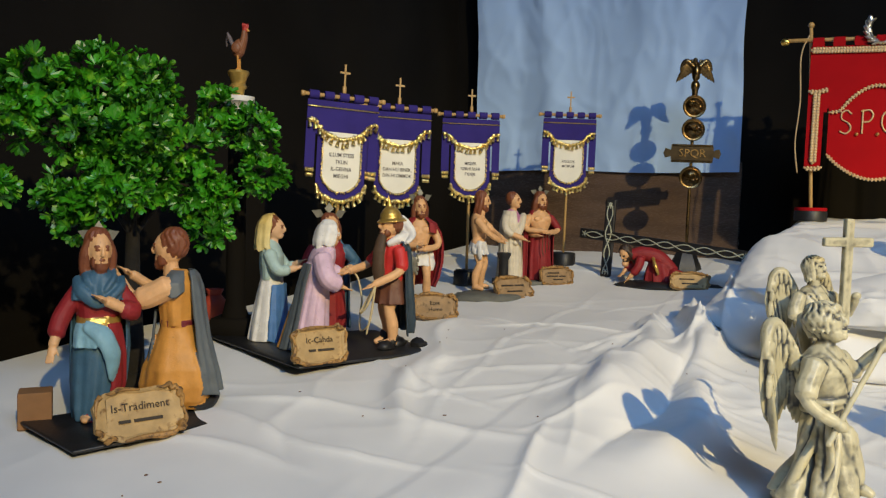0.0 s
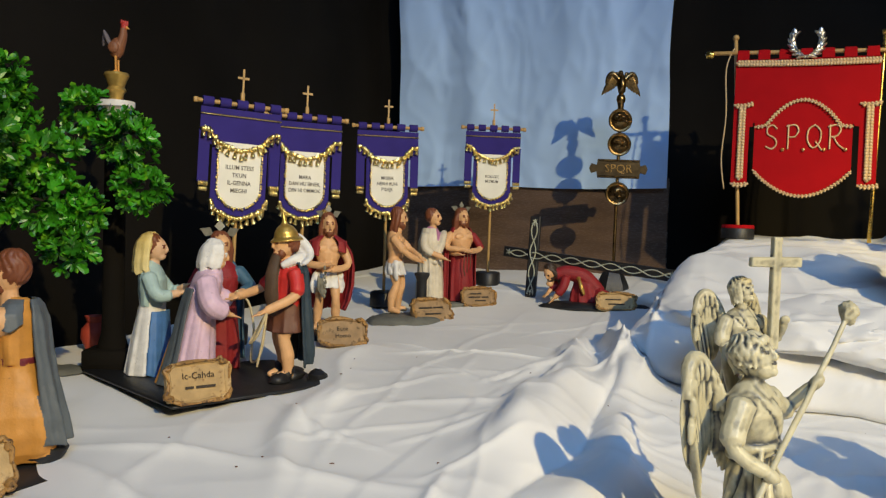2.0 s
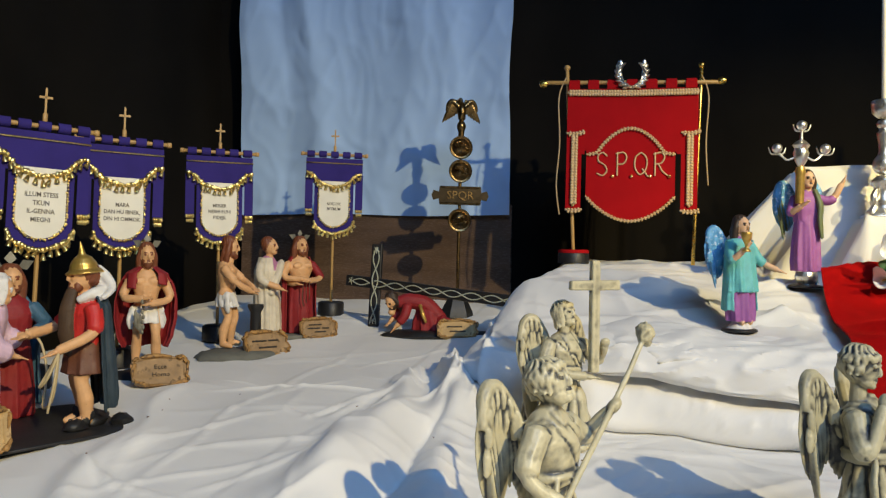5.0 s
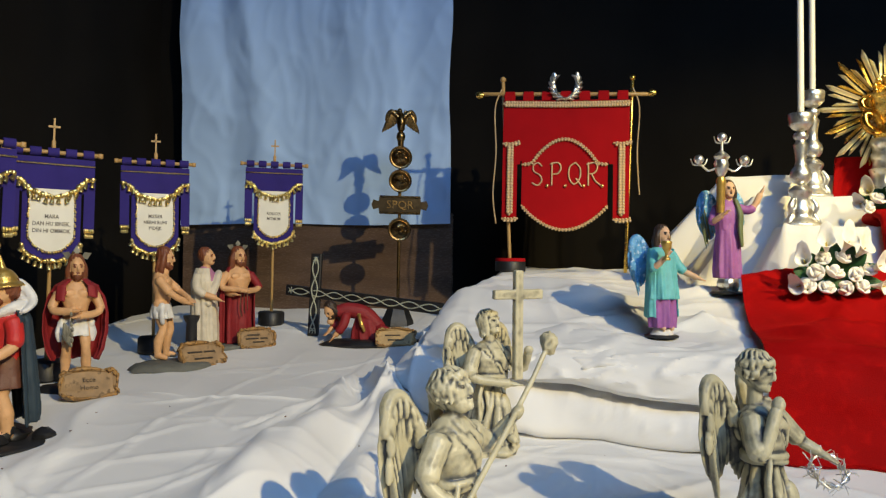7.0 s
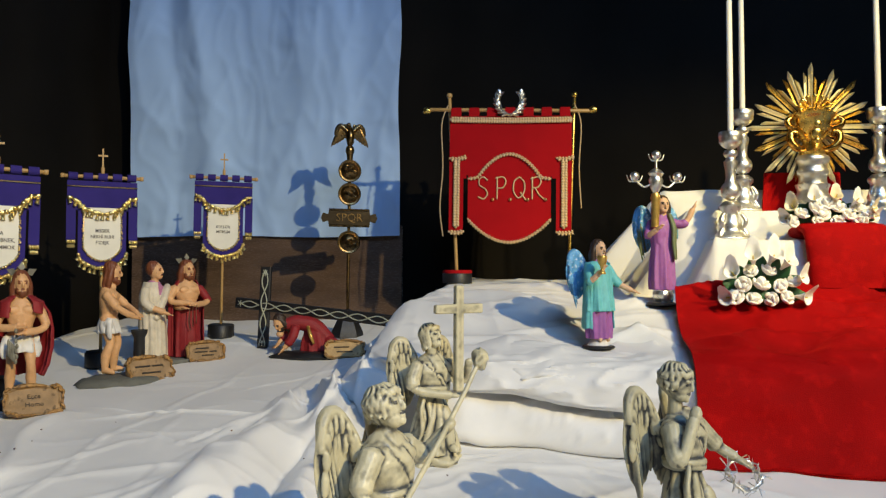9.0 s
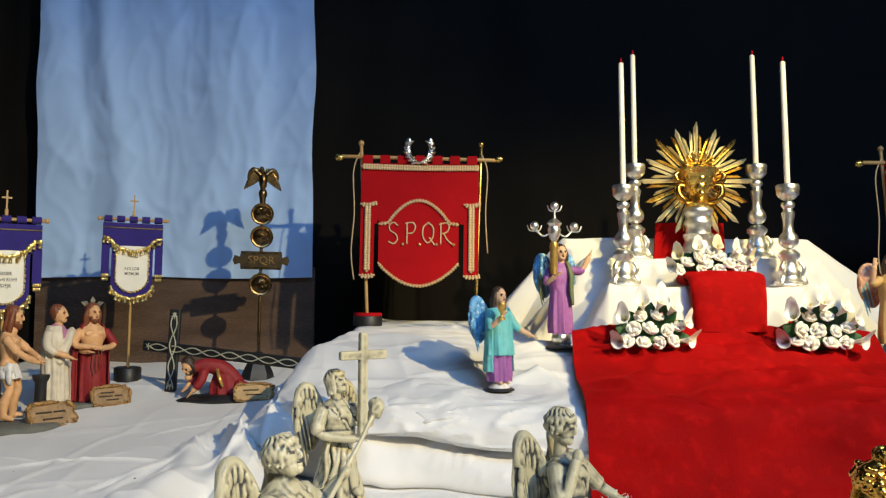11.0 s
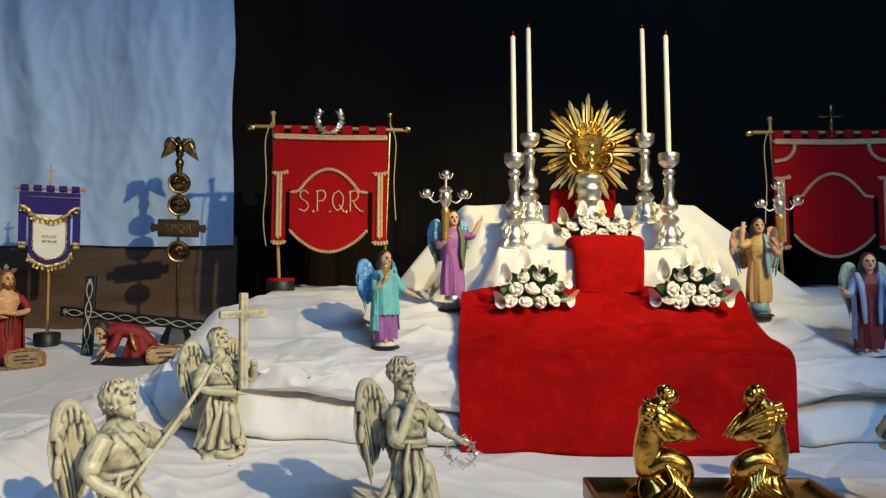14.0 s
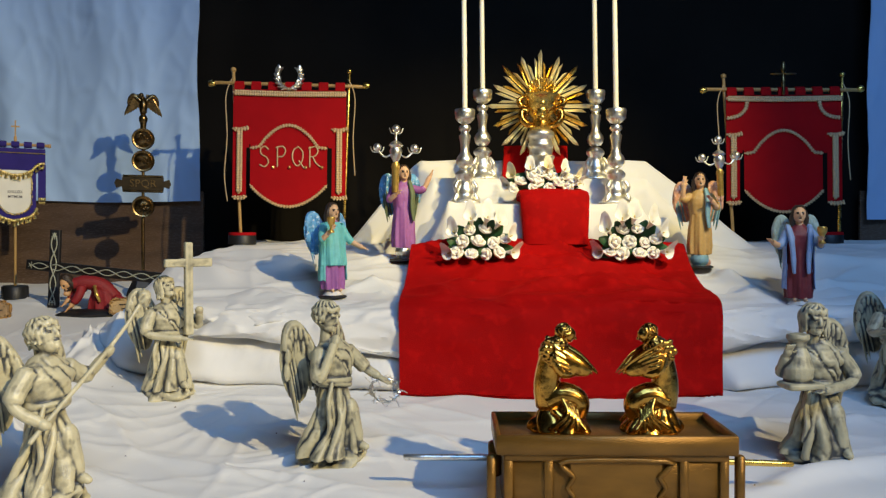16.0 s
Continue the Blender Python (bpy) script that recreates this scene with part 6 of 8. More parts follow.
def mould(s, name, mats, voxel=0.0019, melt=3):
    """Melts the forms of a figure into one cast skin; cut tin stays thin. Keeps the paint of the nearest form."""
    thin = {i for i, q in enumerate(mats) if q is TIN}
    body, tin = Shape(), Shape()
    body.v, tin.v = s.v, s.v
    for f, m in zip(s.f, s.m):
        part_of = tin if m in thin else body
        part_of.f.append(f)
        part_of.m.append(m)
    used = {i: n for n, i in enumerate(sorted({i for f in body.f for i in f}))}
    body.v, body.f = [s.v[i] for i in used], [tuple(used[i] for i in f) for f in body.f]
    ob = body.make(name, mats)
    src = ob.data
    tree_of = BVHTree.FromPolygons([v.co for v in src.vertices], [tuple(q.vertices) for q in src.polygons])
    slot = [q.material_index for q in src.polygons]
    cast = ob.modifiers.new("cast", "REMESH")
    cast.mode, cast.voxel_size = "VOXEL", voxel
    soft = ob.modifiers.new("soften", "SMOOTH")
    soft.factor, soft.iterations = 0.5, melt
    graph = bpy.context.evaluated_depsgraph_get()
    skin = bpy.data.meshes.new_from_object(ob.evaluated_get(graph), depsgraph=graph)
    ob.modifiers.clear()
    nv = len(skin.vertices)
    co, nrm = np.empty(nv * 3), np.empty(nv * 3)
    skin.vertices.foreach_get("co", co)
    skin.vertex_normals.foreach_get("vector", nrm)
    co, nrm = co.reshape(-1, 3), nrm.reshape(-1, 3)
    edges = np.empty(len(skin.edges) * 2, np.int32)
    skin.edges.foreach_get("vertices", edges)
    edges = edges.reshape(-1, 2)
    faces = [tuple(q.vertices) for q in skin.polygons]
    paint_of = []
    for q in skin.polygons:
        hit = tree_of.find_nearest(q.center + q.normal * voxel * 0.6)
        paint_of.append(slot[hit[2]])
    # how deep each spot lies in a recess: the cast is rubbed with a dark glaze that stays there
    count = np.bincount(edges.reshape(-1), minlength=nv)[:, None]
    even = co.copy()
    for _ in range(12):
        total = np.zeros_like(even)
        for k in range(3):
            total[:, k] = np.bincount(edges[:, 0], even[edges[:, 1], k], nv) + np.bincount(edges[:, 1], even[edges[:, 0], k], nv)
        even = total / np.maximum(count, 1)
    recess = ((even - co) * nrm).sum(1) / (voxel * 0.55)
    back = {i: n + nv for n, i in enumerate(sorted({i for f in tin.f for i in f}))}
    verts = [tuple(c) for c in co] + [s.v[i] for i in back]
    faces += [tuple(back[i] for i in f) for f in tin.f]
    me = bpy.data.meshes.new(name)
    me.from_pydata(verts, [], faces)
    for q in mats:
        me.materials.append(q)
    me.polygons.foreach_set("material_index", paint_of + tin.m)
    me.polygons.foreach_set("use_smooth", [True] * len(paint_of) + [False] * len(tin.m))
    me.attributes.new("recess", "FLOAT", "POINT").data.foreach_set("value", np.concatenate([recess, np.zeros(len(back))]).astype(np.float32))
    me.update()
    ob.data = me
    bpy.data.meshes.remove(src)
    bpy.data.meshes.remove(skin)
    return ob


def statuette(s, name, mats, m, label, group, category="statuette", knead=0.0011, voxel=0.0019, melt=3):
    knead_shape(s, knead)
    ob = mould(s, name, mats, voxel, melt)
    ob.matrix_world = m
    return tagged(ob, label, category, group)


def S(k):
    return Matrix.Scale(k, 4)


def base_plate(m, w, d, h, label, material=BLACK_PAINT, name="figure_base"):
    ob = Shape().box((-w / 2, -d / 2, 0), (w / 2, d / 2, h), bevel=min(0.002, h * 0.3)).make(name, material)
    ob.matrix_world = m
    return tagged(ob, label, "base", "figure bases")


def rough_base(m, w, d, h, material, label, seed=1):
    s = Shape()
    rock(s, 0, w / 2, d / 2, h, seed)
    ob = s.make("figure_base", material)
    ob.matrix_world = m
    return tagged(ob, label, "base", "figure bases")


# the brass standard, and the two cherubs on the chest
standard(pose(-0.613, 3.13, ground(-0.613, 3.13) - 0.004, 0, 0.5, 20))
cherub(pose(0.785, 1.312, 0.7785, 0, 0, -8))
cherub(pose(0.944, 1.310, 0.7785, 0, 0, 188))

# first group on its black board
GROUP1 = "betrayal group"
b1 = pose(-1.095, 0.930, 0.712, 0, 0, 75)
base_plate(b1, 0.262, 0.215, 0.006, "thin black board under the two embracing figures")
s = Shape()
k1 = S(1.02)
s.robe([(0.0, 0.034, 0.034, -0.012, -0.004), (0.02, 0.040, 0.037, -0.010, -0.003), (0.06, 0.046, 0.040, -0.004, 0), (0.11, 0.048, 0.038, 0, 0), (0.145, 0.041, 0.032, 0, 0), (0.165, 0.036, 0.028, 0, 0)], 64, 0, 7, 0.07, 0.4, 1.8, k1)
torso(s, 1, k1, 0.046)
s.cloak([(0.002, 0.040, 0.040, -0.004, 0), (0.06, 0.050, 0.043, 0, 0), (0.11, 0.050, 0.041, 0, 0), (0.160, 0.040, 0.031, 0, 0)], 292, 338, 12, 1, 0.004, 5, 0.04, k1)
s.cloak([(0.010, 0.038, 0.040, -0.006, 0.004), (0.06, 0.049, 0.044, -0.002, 0.003), (0.12, 0.052, 0.042, 0, 0.002), (0.185, 0.050, 0.036, 0, 0.002), (0.225, 0.046, 0.032, 0, 0.003)], -20, 165, 26, 0, 0.004, 6, 0.06, k1)
s.tube([(-0.022, -0.028, 0.158), (0.006, -0.040, 0.140), (0.022, -0.043, 0.110), (0.020, -0.043, 0.070)], [0.012, 0.019, 0.018, 0.006], 14, 5, 6, k1, 0.55)
s.cloak([(0.122, 0.049, 0.041, 0.0, 0), (0.142, 0.046, 0.038, 0, 0), (0.161, 0.040, 0.032, 0, 0)], 196, 264, 14, 5, 0.005, 5, 0.05, k1)
s.robe([(0.154, 0.039, 0.030, 0, 0), (0.162, 0.041, 0.032, 0, 0), (0.170, 0.039, 0.030, 0, 0)], 28, 4, 4, 0.02, at=k1)
s.robe([(0.200, 0.050, 0.037, 0, -0.001), (0.212, 0.051, 0.038, 0, 0), (0.226, 0.046, 0.034, 0, 0.002), (0.240, 0.030, 0.027, 0, 0.003), (0.249, 0.017, 0.019, 0, 0.003)], 64, 0, 7, 0.10, 0.9, 1.6, k1)
for sx in (-1, 1):
    s.tube([(sx * 0.040, 0.006, 0.232), (sx * 0.036, -0.022, 0.218), (sx * 0.014, -0.036, 0.200), (0, -0.038, 0.192)], [0.009, 0.012, 0.011, 0.006], 10, 0, 5, k1, 0.7)
    s.tube([(sx * 0.026, 0.002, 0.243), (sx * 0.022, -0.022, 0.232), (sx * 0.008, -0.032, 0.214)], [0.007, 0.009, 0.006], 10, 0, 5, k1, 0.7)
arm(s, [(-0.044, 0, 0.215), (-0.066, -0.008, 0.170), (-0.080, -0.030, 0.128)], 1, 2, 0.78, (0.016, 0.017, 0.016), 1.0, k1)
arm(s, [(0.044, 0, 0.215), (0.060, -0.024, 0.180), (0.012, -0.046, 0.200)], 1, 2, 0.72, (0.016, 0.017, 0.015), 1.0, k1)
head(s, (0, -0.004, 0.281), 2, 3, 12, 4, True, True, 1.14, at=k1)
halo(s, (0, 0.006, 0.296), 6, 1.05, at=k1)
s.robe([(0.0, 0.032, 0.030, -0.008, -0.012), (0.014, 0.032, 0.030, -0.008, -0.010)], 30, 1, 6, 0.06, 0.4, 0.0, k1)
s.ball((-0.026, -0.040, 0.006), (0.009, 0.017, 0.006), 2, 8, at=k1)
statuette(s, "robed_statuette", [BLUE, CRIMSON, SKIN, HAIR, GOLD_PAINT, SKY, TIN], pose(-1.152, 0.922, 0.7185, 0, 0, 54) @ Matrix.Diagonal((0.86, 0.95, 1, 1)), "painted bearded man statuette in red robe and blue mantle", GROUP1)

s = Shape()
s.robe([(0.004, 0.040, 0.044, 0, 0.0), (0.02, 0.052, 0.057, 0, 0.0), (0.045, 0.057, 0.061, 0, 0.0), (0.075, 0.055, 0.056, 0, 0), (0.110, 0.044, 0.042, 0, 0), (0.14, 0.034, 0.030, 0, 0), (0.165, 0.030, 0.026, 0, 0)], 72, 0, 5, 0.07, 1.4, 2.2, k1)
torso(s, 0, k1, 0.044)
s.robe([(0.150, 0.034, 0.029, 0, 0), (0.158, 0.035, 0.030, 0, 0)], 28, 4, 4, 0.02, at=k1)
s.cloak([(0.030, 0.058, 0.066, 0, 0.004), (0.07, 0.055, 0.060, 0, 0.004), (0.12, 0.049, 0.049, 0, 0.003), (0.17, 0.046, 0.040, 0, 0.003), (0.215, 0.046, 0.035, 0, 0.003), (0.238, 0.034, 0.028, 0, 0.004), (0.247, 0.020, 0.020, 0, 0.005)], 58, 168, 30, 1, 0.005, 6, 0.07, k1)
s.cloak([(0.205, 0.050, 0.038, 0, 0.002), (0.226, 0.044, 0.034, 0, 0.002), (0.240, 0.031, 0.026, 0, 0.004), (0.247, 0.019, 0.019, 0, 0.005)], -25, 40, 14, 1, 0.004, 4, 0.05, k1)
s.cloak([(0.085, 0.046, 0.046, 0, -0.002), (0.13, 0.040, 0.040, 0, 0), (0.175, 0.040, 0.034, 0, 0)], -84, -56, 10, 1, 0.004, 4, 0.05, k1)
arm(s, [(0.046, -0.004, 0.222), (0.050, -0.052, 0.198), (0.030, -0.092, 0.228)], 2, 2, 0.5, (0.022, 0.020, 0.015), 1.0, k1)
arm(s, [(-0.046, -0.004, 0.222), (-0.05, -0.05, 0.205), (-0.02, -0.09, 0.232)], 2, 2, 0.5, (0.019, 0.018, 0.014), 1.0, k1)
head(s, (0, -0.016, 0.283), 2, 3, 6, 4, True, False, 1.15, at=k1)
s.ball((-0.01, 0.034, 0.016), (0.036, 0.034, 0.022), 5, 14, at=k1, rough=0.4)
s.ball((0.02, -0.035, 0.006), (0.010, 0.020, 0.007), 2, 8, at=k1)
statuette(s, "robed_statuette", [OCHRE, SLATE, SKIN, HAIR, MAROON, BLACK_PAINT], pose(-1.083, 1.032, 0.7185, 0, 0, -66) @ Matrix.Diagonal((0.86, 1, 1, 1)), "painted man statuette in ochre tunic and grey cloak", GROUP1)
plaque(pose(-0.985, 0.872, 0.719, 0, 0, 68), 0.140, 0.082, ["Is-Tradiment", [(-0.25, -0.12), (-0.08, 0.24)]], "torn-edged clay plaque with handwritten dark words", PLAQUE, 20)
box_ob = Shape().box((-0.026, -0.024, 0), (0.026, 0.024, 0.062), bevel=0.001).make("cardboard_box", CARD, sharp=True)
box_ob.matrix_world = on_cloth(-1.235, 0.862, 52)
tagged(box_ob, "small plain brown cardboard box beside the black board", "box")

# second group
GROUP2 = "denial group"
b2 = pose(-1.135, 1.555, 0.753, 0, 0, 68)
base_plate(b2, 0.40, 0.43, 0.006, "wide black board under four painted figures")
Z2 = 0.7595

s = Shape()
s.robe([(0.0, 0.050, 0.044, 0.0, 0.012), (0.05, 0.046, 0.040, 0, 0.008), (0.1, 0.040, 0.034, 0, 0.004), (0.15, 0.034, 0.027, 0, 0), (0.2, 0.038, 0.027, 0, 0)], 36, 0, 8, 0.07, 0.2, 0.6)
s.cloak([(0.0, 0.056, 0.050, 0, 0.012), (0.06, 0.052, 0.044, 0, 0.008), (0.14, 0.042, 0.034, 0, 0.002)], 198, 300, 18, 1, 0.003, 6, 0.05)
torso(s, 4, None, 0.040)
s.cloak([(0.222, 0.036, 0.033, 0, 0.005), (0.24, 0.031, 0.033, 0, 0.007), (0.27, 0.028, 0.032, 0, 0.006), (0.290, 0.0265, 0.030, 0, 0.003), (0.304, 0.020, 0.022, 0, 0.000), (0.311, 0.006, 0.008, 0, 0.0)], -14, 194, 28, 3, 0.003, 5, 0.04)
head(s, (0, -0.006, 0.274), 2, 5, 0, 2, False, False)
arm(s, [(-0.038, 0, 0.218), (-0.052, -0.026, 0.176), (-0.03, -0.062, 0.180)], 4, 2, 0.8, wide=1.15)
arm(s, [(0.038, 0, 0.218), (0.052, -0.026, 0.176), (0.03, -0.062, 0.188)], 4, 2, 0.8, wide=1.15)
statuette(s, "robed_statuette", [OFF_WHITE, ROYAL, PALE_SKIN, VEIL, SEA_GREEN, HAIR], pose(-1.262, 1.500, Z2, 0, 0, 118) @ S(0.98), "painted statuette of a veiled woman in pale green and blue", GROUP2)

s = Shape()
s.robe([(0.0, 0.058, 0.050, 0.0, 0.02), (0.05, 0.052, 0.045, 0, 0.014), (0.11, 0.045, 0.037, 0, 0.006), (0.155, 0.038, 0.030, 0, 0), (0.2, 0.042, 0.034, 0, -0.008)], 40, 0, 10, 0.06, 0.7, 0.9)
s.robe([(0.15, 0.037, 0.029, 0, 0), (0.185, 0.042, 0.033, 0, -0.006), (0.212, 0.045, 0.032, 0, -0.012), (0.23, 0.040, 0.027, 0, -0.016), (0.245, 0.016, 0.016, 0, -0.022)], 28, 0, 5, 0.04)
s.cloak([(0.0, 0.064, 0.058, 0, 0.022), (0.07, 0.056, 0.048, 0, 0.012), (0.15, 0.046, 0.038, 0, 0.004), (0.20, 0.044, 0.034, 0, -0.006)], 104, 152, 14, 3, 0.004, 6, 0.05)
s.cloak([(0.0, 0.062, 0.060, 0, 0.022), (0.07, 0.054, 0.050, 0, 0.012), (0.12, 0.046, 0.040, 0, 0.006)], 78, 104, 6, 4, 0.005, 3, 0.03)
head(s, (0, -0.030, 0.268), 2, 5, 0, 14, False, False)
s.cloak([(0.240, 0.027, 0.027, 0, -0.020), (0.252, 0.029, 0.030, 0, -0.022), (0.272, 0.028, 0.030, 0, -0.026), (0.29, 0.022, 0.024, 0, -0.028), (0.300, 0.006, 0.008, 0, -0.03)], -40, 220, 22, 1, 0.003, 5, 0.04)
arm(s, [(-0.042, -0.012, 0.218), (-0.062, -0.026, 0.170), (-0.044, -0.056, 0.150)], 0, 2, 0.85, (0.020, 0.021, 0.017), 1.1)
arm(s, [(0.042, -0.012, 0.218), (0.060, -0.030, 0.172), (0.044, -0.066, 0.176)], 0, 2, 0.8, (0.020, 0.021, 0.017), 1.1)
statuette(s, "robed_statuette", [LILAC, OFF_WHITE, SKIN, SLATE, OCHRE, OFF_WHITE], pose(-1.112, 1.478, Z2, 0, 0, 126) @ S(0.98), "painted stooping woman statuette in lilac dress and white veil", GROUP2)

s = Shape()
s.robe([(0.0, 0.048, 0.040, 0, 0), (0.05, 0.047, 0.037, 0, 0), (0.12, 0.040, 0.032, 0, 0), (0.165, 0.036, 0.028, 0, 0), (0.2, 0.042, 0.03, 0, 0)], 36, 0, 8, 0.08, 0.1, 1.0)
torso(s, 0, None, 0.047)
s.cloak([(0.02, 0.056, 0.046, 0, 0), (0.1, 0.052, 0.042, 0, 0), (0.2, 0.052, 0.034, 0, 0.002), (0.24, 0.028, 0.026, 0, 0.006)], -10, 200, 24, 1, 0.004, 6, 0.05)
arm(s, [(-0.046, 0, 0.222), (-0.062, -0.028, 0.178), (-0.022, -0.062, 0.168)], 0, 2, 0.8, wide=1.2)
arm(s, [(0.046, 0, 0.222), (0.060, -0.030, 0.182), (0.022, -0.070, 0.172)], 1, 2, 0.8, wide=1.2)
head(s, (0, -0.004, 0.276), 2, 3, 0, 4, True, True)
halo(s, (0, 0.004, 0.294), 4, 1.25)
statuette(s, "robed_statuette", [CRIMSON, BLUE, SKIN, HAIR, TIN], pose(-1.183, 1.622, Z2, 0, 0, 52) @ S(1.0), "painted bearded man statuette in crimson robe with tin halo", GROUP2)

s = Shape()
leg(s, [(-0.016, 0.006, 0.15), (-0.018, 0.0, 0.11), (-0.018, -0.008, 0.085), (-0.018, 0.004, 0.05), (-0.018, 0.004, 0.014)], 2)
leg(s, [(0.018, 0.0, 0.15), (0.021, -0.006, 0.11), (0.022, -0.012, 0.085), (0.022, -0.004, 0.05), (0.022, -0.002, 0.014)], 2)
for sx in (-1, 1):
    s.tube([(sx * 0.020, 0, 0.03), (sx * 0.020, -0.004, 0.012), (sx * 0.020, -0.022, 0.008)], [0.0125, 0.0125, 0.009], 9, 6)
s.robe([(0.098, 0.046, 0.036, 0, 0), (0.125, 0.042, 0.033, 0, 0), (0.155, 0.038, 0.029, 0, 0)], 32, 4, 9, 0.07)
torso(s, 0, None, 0.046, z0=0.145)
s.tube([(0.004, -0.024, 0.250), (0.010, -0.034, 0.215), (0.012, -0.036, 0.17), (0.012, -0.032, 0.135)], [0.010, 0.014, 0.014, 0.008], 14, 8, 6, None, 0.6)
s.cloak([(0.030, 0.034, 0.030, 0.002, 0.018), (0.06, 0.038, 0.034, 0.002, 0.015), (0.11, 0.041, 0.035, 0.001, 0.011), (0.17, 0.043, 0.032, 0, 0.008), (0.22, 0.047, 0.030, 0, 0.005), (0.240, 0.034, 0.024, 0, 0.004)], 4, 165, 30, 1, 0.005, 6, 0.12)
arm(s, [(-0.046, 0, 0.222), (-0.058, -0.030, 0.182), (-0.030, -0.086, 0.168)], 0, 2, 0.5, wide=1.1)
arm(s, [(0.046, 0, 0.222), (0.060, -0.006, 0.176), (0.046, -0.058, 0.146)], 0, 2, 0.5, wide=1.1)
head(s, (0, -0.006, 0.272), 2, 3, 0, 0, True, False)
for a, b, r in ((0.0, 0.0, 0.014), (0.012, 0.006, 0.013), (-0.014, 0.004, 0.013)):
    s.tube([(a * 0.5, 0.018, 0.288), (0.006 + a, 0.026 + b, 0.270), (0.016 + a * 1.3, 0.028 + b, 0.250), (0.030 + a * 1.6, 0.020 - a * 0.5, 0.236)], [0.010, r - 0.003, r - 0.003, 0.006], 10, 7, 5, None, 0.7)
s.tube([(0.026, -0.020, 0.232), (0.030, 0.004, 0.243), (0.016, 0.024, 0.247), (-0.014, 0.024, 0.246), (-0.030, 0.004, 0.243)], [0.006, 0.011, 0.012, 0.011, 0.008], 10, 7, 5)
s.lathe([(0.033, 0.0), (0.032, 0.003), (0.025, 0.008), (0.023, 0.018), (0.016, 0.028), (0.007, 0.034), (0.004, 0.046), (0.001, 0.060)], 20, 5, pose(0, -0.002, 0.280, 8))
statuette(s, "soldier_statuette", [SCARLET, CAPE_TEAL, SKIN, HAIR, LEATHER, GOLD_PAINT, BLACK_PAINT, OFF_WHITE, FUR], pose(-0.985, 1.595, Z2, 0, 0, -32) @ Matrix.Diagonal((1.02, 1.08, 1.05, 1)), "painted soldier statuette in red tunic and pointed gold helmet", GROUP2)
s = Shape()
s.tube([(-1.075, 1.545, 0.945), (-1.055, 1.56, 0.92), (-1.045, 1.565, 0.87), (-1.055, 1.575, 0.835), (-1.03, 1.54, 0.80), (-0.995, 1.525, 0.825), (-0.975, 1.515, Z2 + 0.152)], [0.0024], 6, 0, 6)
s.tube([(-0.975, 1.515, Z2 + 0.152), (-0.990, 1.505, Z2 + 0.105), (-1.012, 1.51, Z2 + 0.085), (-1.000, 1.52, Z2 + 0.115), (-0.978, 1.517, Z2 + 0.148)], [0.0030], 6, 0, 6)
s.tube([(-0.975, 1.515, Z2 + 0.152), (-0.980, 1.508, Z2 + 0.09), (-0.990, 1.505, Z2 + 0.04)], [0.0024], 6, 0, 6)
tagged(s.make("rope", ROPE), "thin cream cord strung between the figures' wrists", "rope")
s = Shape()
for q in ((-0.04, -0.13), (0.01, -0.11), (0.05, -0.14)):
    s.ball((q[0], q[1], 0.008), (0.024, 0.018, 0.013), 0, 10, rough=0.5)
ob = s.make("rubble", BLACK_PAINT)
ob.matrix_world = pose(-1.06, 1.60, Z2 - 0.001, 0, 0, 68) @ Matrix.Translation((0.03, 0.03, 0))
tagged(ob, "small dark lumps of rubble on the black board", "rubble")
plaque(pose(-0.988, 1.335, 0.7592, 0, 0, 62), 0.126, 0.080, ["Ic-Cahda", [(-0.2, -0.08), (-0.04, 0.25)]], "torn-edged ochre clay plaque with handwritten dark words", PLAQUE, 14)


# bound figure with a crimson cape
def bare_man(s, skin, cloth_m, hair, wrap=True, at=None):
    leg(s, [(-0.017, 0.004, 0.155), (-0.021, -0.002, 0.115), (-0.024, -0.010, 0.085), (-0.026, 0.002, 0.05), (-0.028, 0.004, 0.012)], skin, at, yaw=-20)
    leg(s, [(0.018, 0.0, 0.155), (0.022, -0.010, 0.115), (0.025, -0.020, 0.085), (0.027, -0.010, 0.05), (0.029, -0.008, 0.012)], skin, at, yaw=25)
    torso(s, skin, at, 0.046, True)
    s.ball((0, 0, 0.148), (0.034, 0.026, 0.024), skin, 14, at=at)
    if wrap:
        s.robe([(0.112, 0.040, 0.033, 0, -0.003), (0.130, 0.040, 0.032, 0, 0), (0.152, 0.034, 0.027, 0, 0)], 36, cloth_m, 7, 0.10, 0.6, 1.0, at=at)
        for sx in (-1, 1):
            s.ball((sx * 0.038, -0.008, 0.140), (0.011, 0.013, 0.014), cloth_m, 10, at=at, rough=0.5)
            s.tube([(sx * 0.040, -0.008, 0.140), (sx * 0.045, -0.010, 0.118), (sx * 0.042, -0.012, 0.100)], [0.009, 0.012, 0.007], 9, cloth_m, 4, at, 0.7)


s = Shape()
bare_man(s, 0, 1, 2)
s.cloak([(0.05, 0.056, 0.056, 0, 0.014), (0.075, 0.070, 0.056, 0, 0.013), (0.12, 0.080, 0.054, 0, 0.012), (0.165, 0.080, 0.048, 0, 0.009), (0.205, 0.070, 0.040, 0, 0.006), (0.234, 0.050, 0.033, 0, 0.004), (0.247, 0.024, 0.023, 0, 0.004)], -8, 188, 24, 3, 0.004, 6, 0.05)
s.cloak([(0.195, 0.058, 0.036, 0, 0), (0.232, 0.054, 0.033, 0, 0.002), (0.247, 0.022, 0.022, 0, 0.004)], 178, 240, 10, 3, 0.004, 4, 0.05)
